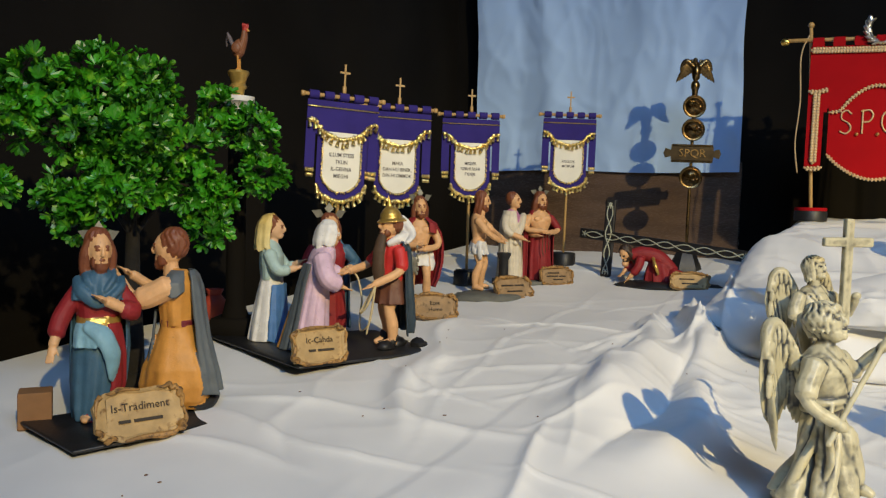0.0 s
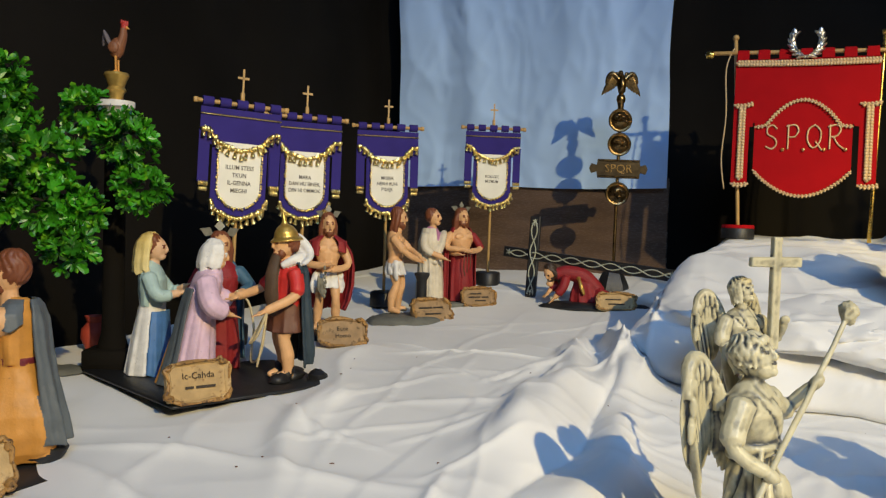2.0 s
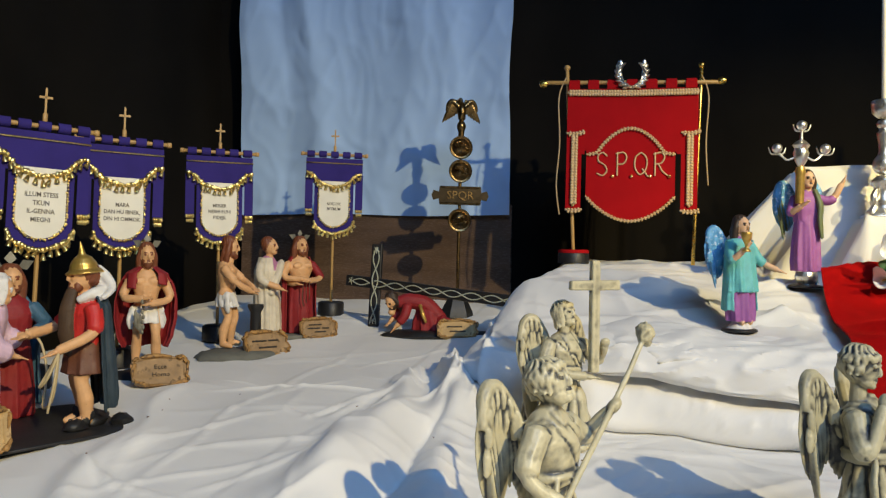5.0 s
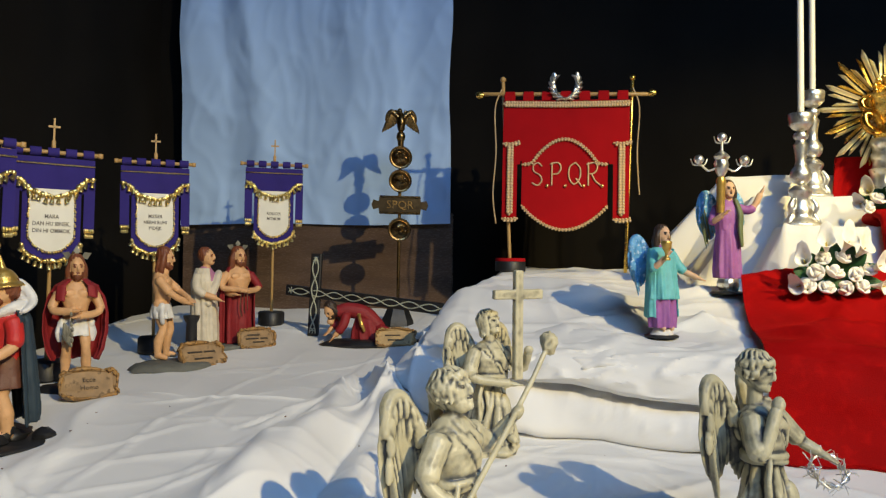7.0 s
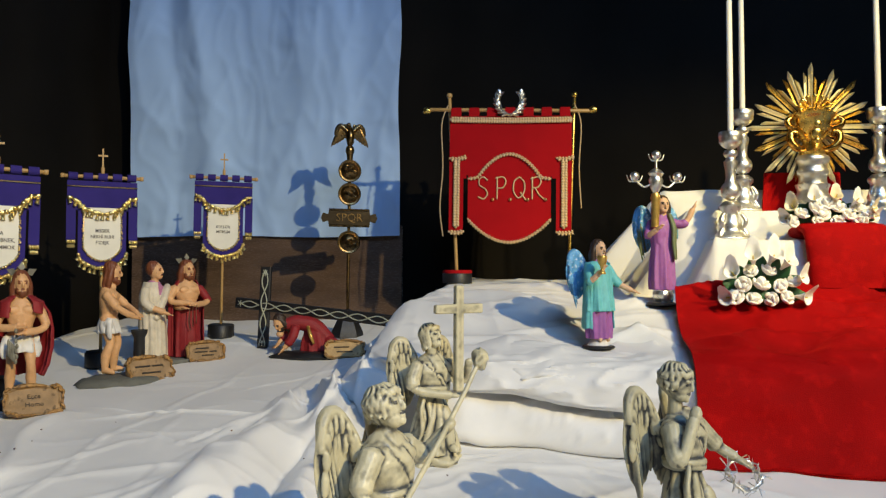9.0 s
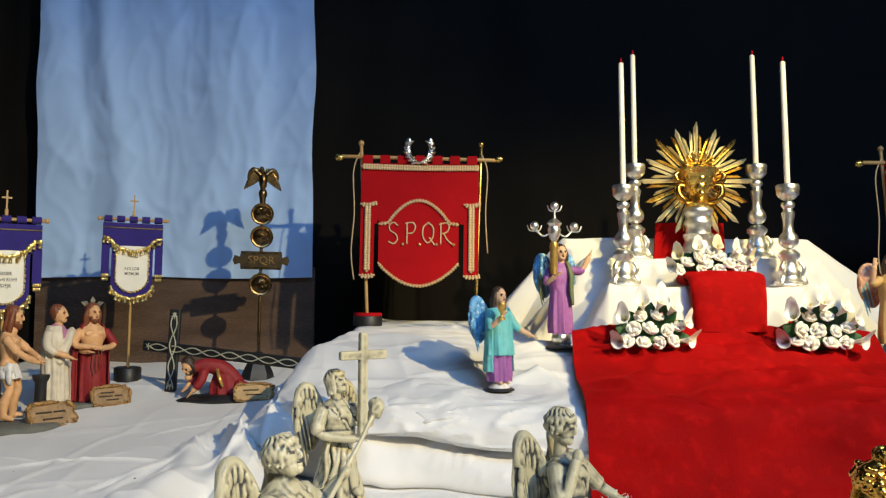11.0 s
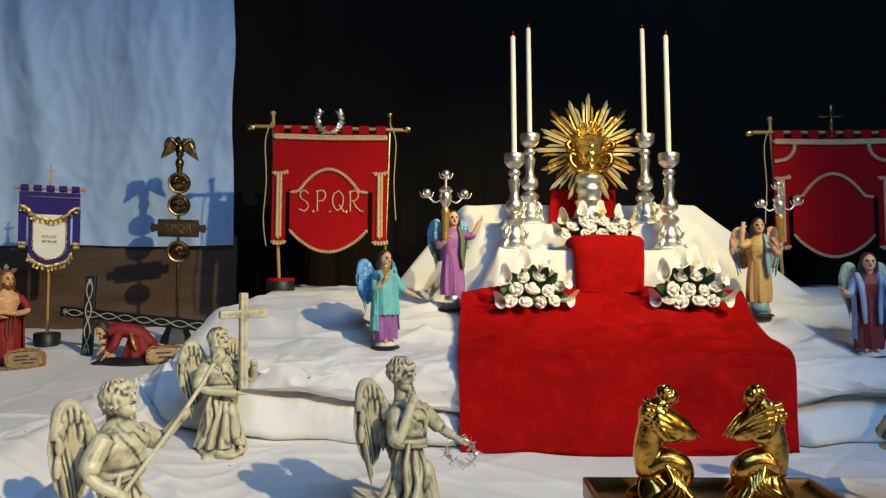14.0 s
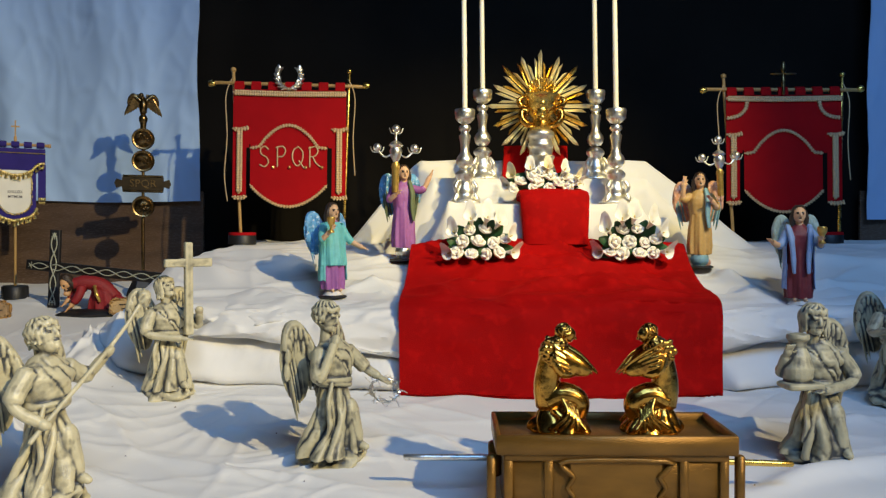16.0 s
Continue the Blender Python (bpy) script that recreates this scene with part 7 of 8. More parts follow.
s.cloak([(0.205, 0.058, 0.036, 0, 0), (0.232, 0.054, 0.033, 0, 0.002), (0.247, 0.022, 0.022, 0, 0.004)], -60, 2, 10, 3, 0.004, 4, 0.05)
arm(s, [(-0.048, 0, 0.222), (-0.062, -0.018, 0.175), (-0.012, -0.046, 0.172)], 0, 0, 0.5)
arm(s, [(0.048, 0, 0.222), (0.062, -0.018, 0.172), (0.010, -0.050, 0.160)], 0, 0, 0.5)
head(s, (0, -0.004, 0.276), 0, 2, 8, 4, True, True)
halo(s, (0, 0.004, 0.294), 4, 1.1)
for k in range(7):
    s.ball((-0.014 + 0.003 * (k % 2), -0.054, 0.165 - 0.012 * k), (0.0045, 0.003, 0.006), 4, 7)
for k in range(5):
    s.ball((-0.032 + 0.004 * k, -0.050, 0.125 - 0.004 * k), (0.004, 0.003, 0.022), 4, 7)
statuette(s, "bound_statuette", [SKIN, OFF_WHITE, HAIR, CRIMSON, TIN], pose(-1.190, 2.085, 0.792, 0, 0, 38) @ Matrix.Diagonal((0.90, 0.95, 1.06, 1)), "painted bound man statuette in loincloth and crimson cape", "single figures")
rough_base(pose(-1.165, 2.06, 0.770, 0, 0, 50), 0.19, 0.13, 0.023, BLACK_PAINT, "dark uneven base under the bound figure", 4)
plaque(pose(-1.052, 1.952, 0.776, 0, 0, 45), 0.134, 0.074, ["Ecce", "Homo"], "brown clay plaque with two handwritten words", PLAQUE_DARK, 28)

# figure at the pillar
s = Shape()
bare_man(s, 0, 1, 2)
arm(s, [(-0.046, 0, 0.222), (-0.050, -0.036, 0.182), (-0.014, -0.072, 0.158)], 0, 0, 0.5)
arm(s, [(0.046, 0, 0.222), (0.050, -0.040, 0.186), (0.012, -0.078, 0.164)], 0, 0, 0.5)
head(s, (0, -0.012, 0.276), 0, 2, 0, 8, True, True)
statuette(s, "bound_statuette", [SKIN, OFF_WHITE, HAIR], pose(-1.168, 2.452, 0.805, 0, 0, 108) @ Matrix.Diagonal((0.92, 1.0, 1.10, 1)), "painted man statuette in white loincloth bound to a pillar", "single figures")
s = Shape()
s.lathe([(0.001, 0), (0.026, 0), (0.026, 0.01), (0.020, 0.016), (0.017, 0.03), (0.016, 0.11), (0.020, 0.118), (0.024, 0.126), (0.024, 0.134), (0.001, 0.135)], 20)
ob = s.make("stub_pillar", BLACK_PAINT)
ob.matrix_world = pose(-1.082, 2.475, 0.803)
tagged(ob, "short black turned pillar beside the bound figure", "pillar")
rough_base(pose(-1.115, 2.420, 0.778, 0, 0, 58), 0.255, 0.185, 0.027, STONE, "grey-green rocky base under the figure at the pillar", 9)
plaque(pose(-1.020, 2.445, 0.786, 0, 0, 55), 0.144, 0.080, [[(-0.3, 0.02), (0.06, 0.3)], [(-0.18, 0.22)]], "rough brown clay plaque with faint writing", PLAQUE_DARK, 30)

# governor and robed prisoner
s = Shape()
s.robe([(0.0, 0.044, 0.038, 0, 0), (0.06, 0.044, 0.036, 0, 0), (0.12, 0.040, 0.032, 0, 0), (0.17, 0.036, 0.028, 0, 0), (0.2, 0.042, 0.03, 0, 0)], 36, 0, 9, 0.08, 0.9, 1.2)
torso(s, 1, None, 0.045)
s.cloak([(0.0, 0.050, 0.044, 0, 0), (0.1, 0.046, 0.038, 0, 0), (0.2, 0.050, 0.033, 0, 0.002), (0.242, 0.026, 0.024, 0, 0.005)], 0, 250, 26, 0, 0.004, 7, 0.07)
s.tube([(0.04, -0.018, 0.228), (0.0, -0.036, 0.19), (-0.03, -0.03, 0.13)], [0.011, 0.013, 0.011], 9, 0, 5)
arm(s, [(-0.046, 0, 0.222), (-0.060, -0.016, 0.176), (-0.030, -0.060, 0.150)], 0, 2, 0.75, wide=1.1)
arm(s, [(0.046, 0, 0.222), (0.062, -0.014, 0.170), (0.050, -0.066, 0.160)], 1, 2, 0.7, wide=1.1)
head(s, (0, -0.004, 0.276), 2, 3, 10, 0, False, False)
statuette(s, "robed_statuette", [CREAM, PINK_MAUVE, SKIN, HAIR], pose(-1.130, 2.652, 0.826, 0, 0, 80) @ S(1.04), "painted statuette of a man in a white toga over lilac", "trial group")
s = Shape()
s.robe([(0.0, 0.044, 0.038, 0, 0), (0.06, 0.044, 0.036, 0, 0), (0.12, 0.040, 0.032, 0, 0), (0.16, 0.038, 0.029, 0, 0)], 36, 0, 9, 0.08, 0.3, 0.8)
torso(s, 1, None, 0.046, True)
s.cloak([(0.0, 0.056, 0.046, 0, 0.004), (0.1, 0.054, 0.042, 0, 0.004), (0.2, 0.054, 0.035, 0, 0.003), (0.242, 0.028, 0.026, 0, 0.006)], -12, 205, 24, 0, 0.004, 6, 0.06)
arm(s, [(-0.046, 0, 0.222), (-0.060, -0.020, 0.178), (-0.012, -0.050, 0.172)], 1, 1, 0.5)
arm(s, [(0.046, 0, 0.222), (0.060, -0.020, 0.176), (0.012, -0.054, 0.166)], 0, 1, 0.55)
for k in range(3):
    s.tube([(-0.01 + 0.01 * k, -0.056, 0.165), (-0.014 + 0.012 * k, -0.058, 0.12), (-0.008 + 0.01 * k, -0.05, 0.085 + 0.01 * k)], [0.0022], 6, 3, 5)
head(s, (0, -0.004, 0.276), 1, 2, 12, 6, True, True)
halo(s, (0, 0.004, 0.296), 4, 1.0)
statuette(s, "robed_statuette", [CRIMSON, SKIN, HAIR, LEATHER, TIN], pose(-1.058, 2.735, 0.830, 0, 0, 46) @ S(1.04), "painted bare-chested man statuette in crimson robe, wrists bound", "trial group")
base_plate(pose(-1.085, 2.70, 0.812, 0, 0, 45), 0.22, 0.15, 0.016, "dark painted base under the two trial figures", STONE)
plaque(pose(-0.968, 2.700, 0.816, 0, 0, 45), 0.122, 0.070, [[(-0.25, 0.1)], [(-0.3, 0.05), (0.1, 0.3)], [(-0.12, 0.2)]], "brown clay plaque with faint handwriting", PLAQUE_DARK, 25)


# the cross on its side, over a fallen figure
def beam(s, a, b, w, d, m, at=None):
    a, b = Vector(a), Vector(b)
    u = (b - a).normalized()
    side = u.cross(Vector((0, 1, 0))).normalized()
    dep = u.cross(side).normalized()
    ring = lambda c, q: [c + side * w * i + dep * d * j for i, j in ((-q, -1), (q, -1), (1, -q), (1, q), (q, 1), (-q, 1), (-1, q), (-1, -q))]
    s.rings([ring(a, 0.8), ring(b, 0.8)], m, True, at)
    return side, dep, u


cross = thing("wooden_cross", Matrix.Identity(4), "black wooden cross with painted vine ornament, lying on its side", "cross")
L0, L1, T0, T1 = Vector((-0.965, 2.935, 1.000)), Vector((-0.325, 2.735, 0.952)), Vector((-0.842, 2.898, 1.128)), Vector((-0.852, 2.892, 0.842))
for name, a, b in (("beam", L0, L1), ("crossarm", T0, T1)):
    sh = Shape()
    side, dep, u = beam(sh, a, b, 0.0185, 0.010 if name == "beam" else 0.0085, 0)
    bm_ob = sh.make(name, BLACK_PAINT, cross, sharp=True)
    if dep.y > 0:
        dep = -dep
    ln = (b - a).length
    for ph in (0, math.pi):
        n = int(ln / 0.008)
        pts = [tuple(a + u * ln * (0.04 + 0.92 * i / n) + side * 0.0105 * math.sin(ph + ln * 0.92 * i / n / 0.075 * math.pi) + dep * 0.0108) for i in range(n + 1)]
        Shape().tube(pts, [0.0022], 5, 0, 1).make("vine", VINE, bm_ob, "pale green painted vine")
    for e, sg in ((a, 1), (b, -1)):
        st = Shape()
        for q in range(5):
            ang = q * math.radians(72)
            c = e + u * sg * 0.022 + dep * 0.0112
            st.tube([tuple(c), tuple(c + u * 0.013 * math.cos(ang) + side * 0.013 * math.sin(ang))], [0.0022, 0.0008], 5, 0, 2)
        st.make("star", VINE, bm_ob)
s = Shape()
s.robe([(0.0, 0.062, 0.040, 0.035, 0), (0.03, 0.055, 0.036, 0.03, 0), (0.06, 0.042, 0.030, 0.025, 0), (0.085, 0.028, 0.022, 0.015, 0), (0.095, 0.015, 0.012, 0.01, 0)], 40, 0, 9, 0.08, 0.8)
s.tube([(0.07, 0.0, 0.035), (0.02, 0.0, 0.085), (-0.04, -0.005, 0.10), (-0.075, -0.01, 0.092)], [0.026, 0.029, 0.026, 0.020], 16, 0, 6)
s.tube([(0.07, -0.02, 0.03), (0.11, -0.02, 0.02), (0.13, -0.02, 0.012)], [0.025, 0.018, 0.01], 10, 0, 4)
head(s, (-0.098, -0.014, 0.098), 1, 2, -40, 40, True, True)
arm(s, [(-0.05, -0.03, 0.085), (-0.052, -0.046, 0.05), (-0.078, -0.045, 0.016)], 0, 1, 0.8, wide=1.25)
arm(s, [(-0.05, 0.022, 0.085), (-0.075, 0.02, 0.055), (-0.10, 0.002, 0.030)], 0, 1, 0.8, wide=1.25)
s.tube([(0.0, -0.03, 0.085), (0.01, -0.046, 0.06), (0.02, -0.046, 0.03)], [0.006, 0.007, 0.005], 8, 3, 4)
statuette(s, "fallen_statuette", [CRIMSON, SKIN, DARK_HAIR, GOLD_PAINT], pose(-0.665, 2.825, 0.844, 0, 0, 14) @ S(0.97), "painted fallen man statuette in crimson robe under the cross", "single figures")
rough_base(pose(-0.600, 2.825, 0.822, 0, 0, 16), 0.36, 0.15, 0.024, BLACK_PAINT, "black uneven base under the fallen figure", 6)
plaque(pose(-0.520, 2.765, 0.830, 0, 0, 24), 0.132, 0.062, [[(-0.26, 0.12)], [(-0.2, 0.2)]], "light brown clay plaque with faint writing", PLAQUE, 30)


# ---- antiqued angels holding the instruments ----
def angel_body(s, seed, at=None, sway=0.0, knee=1, hem=0.0):
    """Long robe with deep glazed folds, a mantle over one shoulder, a rolled girdle and a rocky foot."""
    q = random.Random(seed)
    ph, swirl = seed * 1.7, q.uniform(-3.2, -1.6)

    def skirt(a, z, x):
        d = Vector((math.cos(a) * 1.2, math.sin(a) * 1.2, z * 9 + seed * 3))
        w = 6 * a + swirl * (z / 0.13) * math.sin(a + ph) + 2.2 * math.sin(a + seed) + 3.4 * noise.noise(d)
        g = 1.35 * abs(math.sin(w / 2)) ** 0.7 * 2 - 1.35
        return g * (0.65 + 0.8 * abs(noise.noise(d * 1.6 + Vector((7, 0, 0))))) * min(1.0, 0.25 + (0.172 - z) * 9)

    s.carved([(0.030, 0.058, 0.052, hem * 1.6, 0.004), (0.05, 0.052, 0.047, hem * 1.1, 0.001), (0.08, 0.042, 0.038, sway + 0.003 * knee, -0.003), (0.105, 0.0385, 0.034, sway + 0.003 * knee, -0.003), (0.135, 0.034, 0.029, sway * 0.7, 0), (0.158, 0.029, 0.0240, sway * 0.3, 0), (0.172, 0.031, 0.0245, 0, 0)], 112, 8, skirt, 0.26, 0, 0, -2, at)
    # bent knee under the cloth, and a bare foot on the rock
    s.ball((0.016 * knee, -0.026, 0.098), (0.019, 0.018, 0.034), 0, 16, at=at)
    s.tube([(0.017 * knee, -0.030, 0.100), (0.019 * knee, -0.040, 0.066), (0.021 * knee, -0.040, 0.044)], [0.015, 0.013, 0.009], 10, 0, 5, at)
    s.tube([(0.021 * knee, -0.036, 0.044), (0.023 * knee, -0.052, 0.043), (0.024 * knee, -0.062, 0.040)], [0.009, 0.0085, 0.006], 9, 0, 4, at)
    for k in range(4):
        a = -math.pi / 2 + 1.5 * (k - 1.5) + q.uniform(-0.3, 0.3)
        sw = q.uniform(0.3, 0.9) * (1 if k < 2 else -1)
        s.tube([(0.018 * math.cos(a + sw), 0.015 * math.sin(a + sw), 0.150), (0.0345 * math.cos(a + 0.7 * sw), 0.031 * math.sin(a + 0.7 * sw), 0.112), (0.047 * math.cos(a + 0.25 * sw) + hem * 0.8, 0.043 * math.sin(a + 0.25 * sw), 0.066), (0.055 * math.cos(a) + hem * 1.6, 0.050 * math.sin(a), 0.030)], [0.004, 0.0060, 0.0078, 0.0080], 9, 0, 5, at)

    def chest(a, z, x):
        over = x * 1.0 + (z - 0.200) * 0.85 + 0.006
        if over < 0 and z > 0.17:
            return 0.35 if over < -0.003 else -0.1
        d = Vector((x * 40, math.sin(a), z * 22 + seed))
        return (abs(math.sin((x * 0.62 + z * 0.55) * 190 + 2.2 * noise.noise(d) + ph)) ** 0.5 * 2 - 1) * (1 if z < 0.226 else 0.5)

    s.carved([(0.156, 0.032, 0.026, 0, 0), (0.185, 0.039, 0.029, 0, 0), (0.207, 0.046, 0.031, 0, 0.001), (0.224, 0.043, 0.027, 0, 0.003), (0.236, 0.028, 0.020, 0, 0.004), (0.243, 0.016, 0.014, 0, 0.004), (0.247, 0.011, 0.011, 0, 0.003)], 84, 7, chest, 0.15, 0, 0, -2, at)
    for z, tilt, r in ((0.158, 0.006, 0.0052), (0.166, 0.003, 0.0058)):
        s.tube([(0.034 * math.cos(2 * math.pi * k / 16), 0.0275 * math.sin(2 * math.pi * k / 16), z + tilt * math.cos(2 * math.pi * k / 16 + seed)) for k in range(17)], [r * 0.8, r, r * 0.9, r, r * 0.8], 8, 0, 2, at)
    s.tube([(-0.026, -0.020, 0.163), (-0.040, -0.024, 0.13), (-0.040, -0.028, 0.09), (-0.046, -0.022, 0.06)], [0.006, 0.0085, 0.009, 0.004], 9, 0, 5, at, 0.6)

    def crag(a, z, x):
        return 1.7 * noise.noise(Vector((2.6 * math.cos(a), 2.6 * math.sin(a), z * 70 + seed * 5))) + 0.15

    s.carved([(0.0, 0.058, 0.054, 0, 0), (0.012, 0.063, 0.058, 0, 0), (0.026, 0.061, 0.056, 0, 0), (0.038, 0.052, 0.047, 0, 0), (0.043, 0.032, 0.030, 0, 0)], 56, 4, crag, 0.18, 0, 0, -2, at)


def angel_head(s, c, yaw=0.0, nod=0.0, k=1.0, seed=1, low=-0.014, at=None):
    """Face with glazed eyes and a cap of wavy locks that ends at the nape."""
    c = Vector(c)
    r = Euler((radians(nod), 0, radians(yaw))).to_matrix()
    q = random.Random(seed)

    def p(x, y, z):
        return c + r @ (Vector((x, y, z)) * k)

    def e(x, y, z, rx, ry, rz, m=0, n=10):
        s.ball(p(x, y, z), (rx * k, ry * k, rz * k), m, n, turn=r, at=at)

    e(0, 0, 0, 0.0175, 0.0205, 0.0245, 0, 20)
    e(0, -0.006, -0.013, 0.0135, 0.013, 0.0125, 0, 14)
    s.tube([p(0, -0.0195, 0.006), p(0, -0.0225, -0.001), p(0, -0.0215, -0.005)], [0.0018 * k, 0.0028 * k, 0.0034 * k], 7, 0, 3, at)
    e(0, -0.0185, -0.0105, 0.0052, 0.0030, 0.0017, 1, 8)
    e(0, -0.0180, -0.0135, 0.0046, 0.0030, 0.0020, 0, 8)
    e(0, -0.0150, -0.0190, 0.0062, 0.0058, 0.0052, 0, 8)
    for sx in (-1, 1):
        e(sx * 0.0078, -0.0172, 0.0030, 0.0042, 0.0026, 0.0020, 1, 8)
        e(sx * 0.0080, -0.0175, 0.0070, 0.0056, 0.0030, 0.0018, 0, 8)
    s.carved_ball(p(0, 0.0055, 0.0065), (0.0215 * k, 0.0215 * k, 0.0240 * k), 13, 0.20, 0, 0, -2, r, at, 60, seed * 1.3)
    for i in range(22):
        a = math.pi * (-0.16 + 1.32 * (i + q.uniform(-0.3, 0.3)) / 21)
        ca, sa = math.cos(a), math.sin(a)
        z0 = q.uniform(-0.002, 0.012)
        s.tube([p(0.0185 * ca, 0.019 * sa + 0.003, z0 + 0.008), p(0.0225 * ca, 0.0225 * sa + 0.005, z0), p(0.0195 * ca, 0.021 * sa + 0.005, z0 + low * 0.6), p((0.022 + q.uniform(-0.002, 0.004)) * ca, 0.021 * sa + 0.005, z0 + low)], [0.0022 * k, 0.0042 * k, 0.0036 * k, 0.0016 * k], 6, 0, 3, at)
    for i in range(9):
        a = math.pi * (1.12 + 0.76 * i / 8)
        s.ball(p(0.0185 * math.cos(a), 0.0205 * math.sin(a) + 0.003, 0.0165 + 0.002 * math.sin(i * 2.1)), (0.0042 * k, 0.0036 * k, 0.0050 * k), 0 if i % 2 else 0, 8, turn=r, at=at, rough=0.4)
    s.tube([p(0, 0.002, -0.016), c + Vector((0, 0.004, -0.042)) * k], [0.0095 * k, 0.0118 * k], 12, 0, 3, at)


ANGELS = "antiqued angel statues"
# with the sponge on a reed
s = Shape()
angel_body(s, 1, hem=-0.008)
angel_head(s, (0, 0.002, 0.272), 0, -18, 1.10, 1, -0.016)
for sx in (-1, 1):
    wing(s, sx, 0)
arm(s, [(-0.044, 0, 0.222), (-0.068, -0.004, 0.175), (-0.050, -0.034, 0.148)], 0, 0, 0.5, (0.0168, 0.0150, 0.0112), open_hand=False)
arm(s, [(0.044, 0, 0.222), (0.072, -0.008, 0.200), (0.086, -0.036, 0.230)], 0, 0, 0.6, (0.0145, 0.0135, 0.010), 1.15, open_hand=False)
s.tube([(-0.066, -0.034, 0.120), (0.087, -0.043, 0.242), (0.156, -0.054, 0.318)], [0.0042, 0.004, 0.0036], 8, 0, 5)
s.ball((0.159, -0.0545, 0.323), (0.014, 0.014, 0.016), 0, 12, rough=0.35)
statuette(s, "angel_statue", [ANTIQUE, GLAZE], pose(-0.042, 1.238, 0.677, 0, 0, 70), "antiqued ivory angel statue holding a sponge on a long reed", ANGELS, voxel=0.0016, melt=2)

# with the cross
s = Shape()
angel_body(s, 2, hem=0.004)
angel_head(s, (-0.004, -0.004, 0.280), 22, -14, 1.0, 2, -0.034)
wing(s, -1, 0)
wing(s, 1, 0)
arm(s, [(-0.044, 0, 0.222), (-0.056, -0.020, 0.172), (0.012, -0.054, 0.158)], 0, 0, 0.5, (0.0168, 0.0150, 0.0112))
arm(s, [(0.044, 0, 0.222), (0.070, -0.018, 0.188), (0.062, -0.050, 0.218)], 0, 0, 0.6, (0.0168, 0.0150, 0.0112), open_hand=False)
s.box((0.023, -0.062, 0.165), (0.043, -0.046, 0.392), 0, 0.002)
s.box((-0.027, -0.061, 0.332), (0.093, -0.047, 0.352), 0, 0.002)
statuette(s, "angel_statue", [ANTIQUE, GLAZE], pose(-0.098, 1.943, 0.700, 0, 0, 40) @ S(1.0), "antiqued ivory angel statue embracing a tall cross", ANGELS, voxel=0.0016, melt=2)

# with the crown of thorns
s = Shape()
angel_body(s, 3, hem=-0.012)
angel_head(s, (-0.012, 0.004, 0.283), 6, 8, 1.06, 3, -0.008)
for sx in (-1, 1):
    wing(s, sx, 0)
arm(s, [(-0.044, 0, 0.222), (-0.064, -0.026, 0.178), (-0.036, -0.034, 0.236)], 0, 0, 0.5, (0.0168, 0.0150, 0.0112), open_hand=False)
arm(s, [(0.044, 0, 0.222), (0.064, -0.022, 0.182), (0.072, -0.048, 0.166)], 0, 0, 0.55, (0.0135, 0.0125, 0.010), 1.1)
statuette(s, "angel_statue", [ANTIQUE_OLD_DIM, GLAZE], pose(0.374, 1.532, 0.655, 0, 0, 55) @ S(1.04), "antiqued ivory angel statue with bowed head, hand held out", ANGELS, voxel=0.0016, melt=2)
s = Shape()
for w in range(3):
    ring = []
    for k in range(25):
        a = 2 * math.pi * k / 24
        ring.append((0.030 * math.cos(a), 0.030 * math.sin(a) * 0.8, 0.006 * math.sin(5 * a + 2 * w) + 0.004 * w))
    s.tube(ring, [0.0014], 5, 0, 1)
for k in range(38):
    a = 2 * math.pi * k / 38
    c = Vector((0.030 * math.cos(a), 0.024 * math.sin(a), 0.004))
    d = Vector((math.cos(a * 3 + k), math.sin(a * 2), math.cos(k * 2.1))) * (0.010 + 0.007 * (k % 3) / 2)
    s.tube([tuple(c - d), tuple(c + d)], [0.0010, 0.0006], 5, 0, 2)
crown_ob = s.make("thorn_crown", SILVER)
crown_ob.matrix_world = pose(0.470, 1.566, 0.798, 58, 12, 20)
tagged(crown_ob, "tiny silver wire crown of thorns hooked over the angel's fingers", "crown")

# with the ewer
s = Shape()
angel_body(s, 4)
angel_head(s, (-0.012, -0.004, 0.280), -4, 4, 1.06, 4, -0.030)
wing(s, 1, 0, spread=0.95, drop=0.9)
arm(s, [(-0.044, 0, 0.222), (-0.084, -0.014, 0.186), (-0.092, -0.044, 0.220)], 0, 0, 0.5, (0.0168, 0.0150, 0.0112))
arm(s, [(0.044, 0, 0.222), (0.060, -0.016, 0.170), (-0.024, -0.058, 0.160)], 0, 0, 0.5, (0.0168, 0.0150, 0.0112))
s.lathe([(0.001, 0), (0.024, 0.0), (0.029, 0.008), (0.031, 0.026), (0.024, 0.050), (0.015, 0.066), (0.017, 0.076), (0.022, 0.082), (0.021, 0.090), (0.001, 0.094)], 20, 0, pose(-0.066, -0.038, 0.174) @ Matrix.Diagonal((0.92, 0.92, 0.95, 1)))
s.box((-0.098, -0.070, 0.162), (-0.030, -0.020, 0.174), 0, 0.003)
# The darker resin also holds the weaker light at this end.
statuette(s, "angel_statue", [ANTIQUE_OLD_DIM, GLAZE], pose(1.326, 1.537, 0.649, 0, 0, 8) @ S(1.05), "antiqued ivory angel statue carrying a ewer on a dish", ANGELS, voxel=0.0016, melt=2)

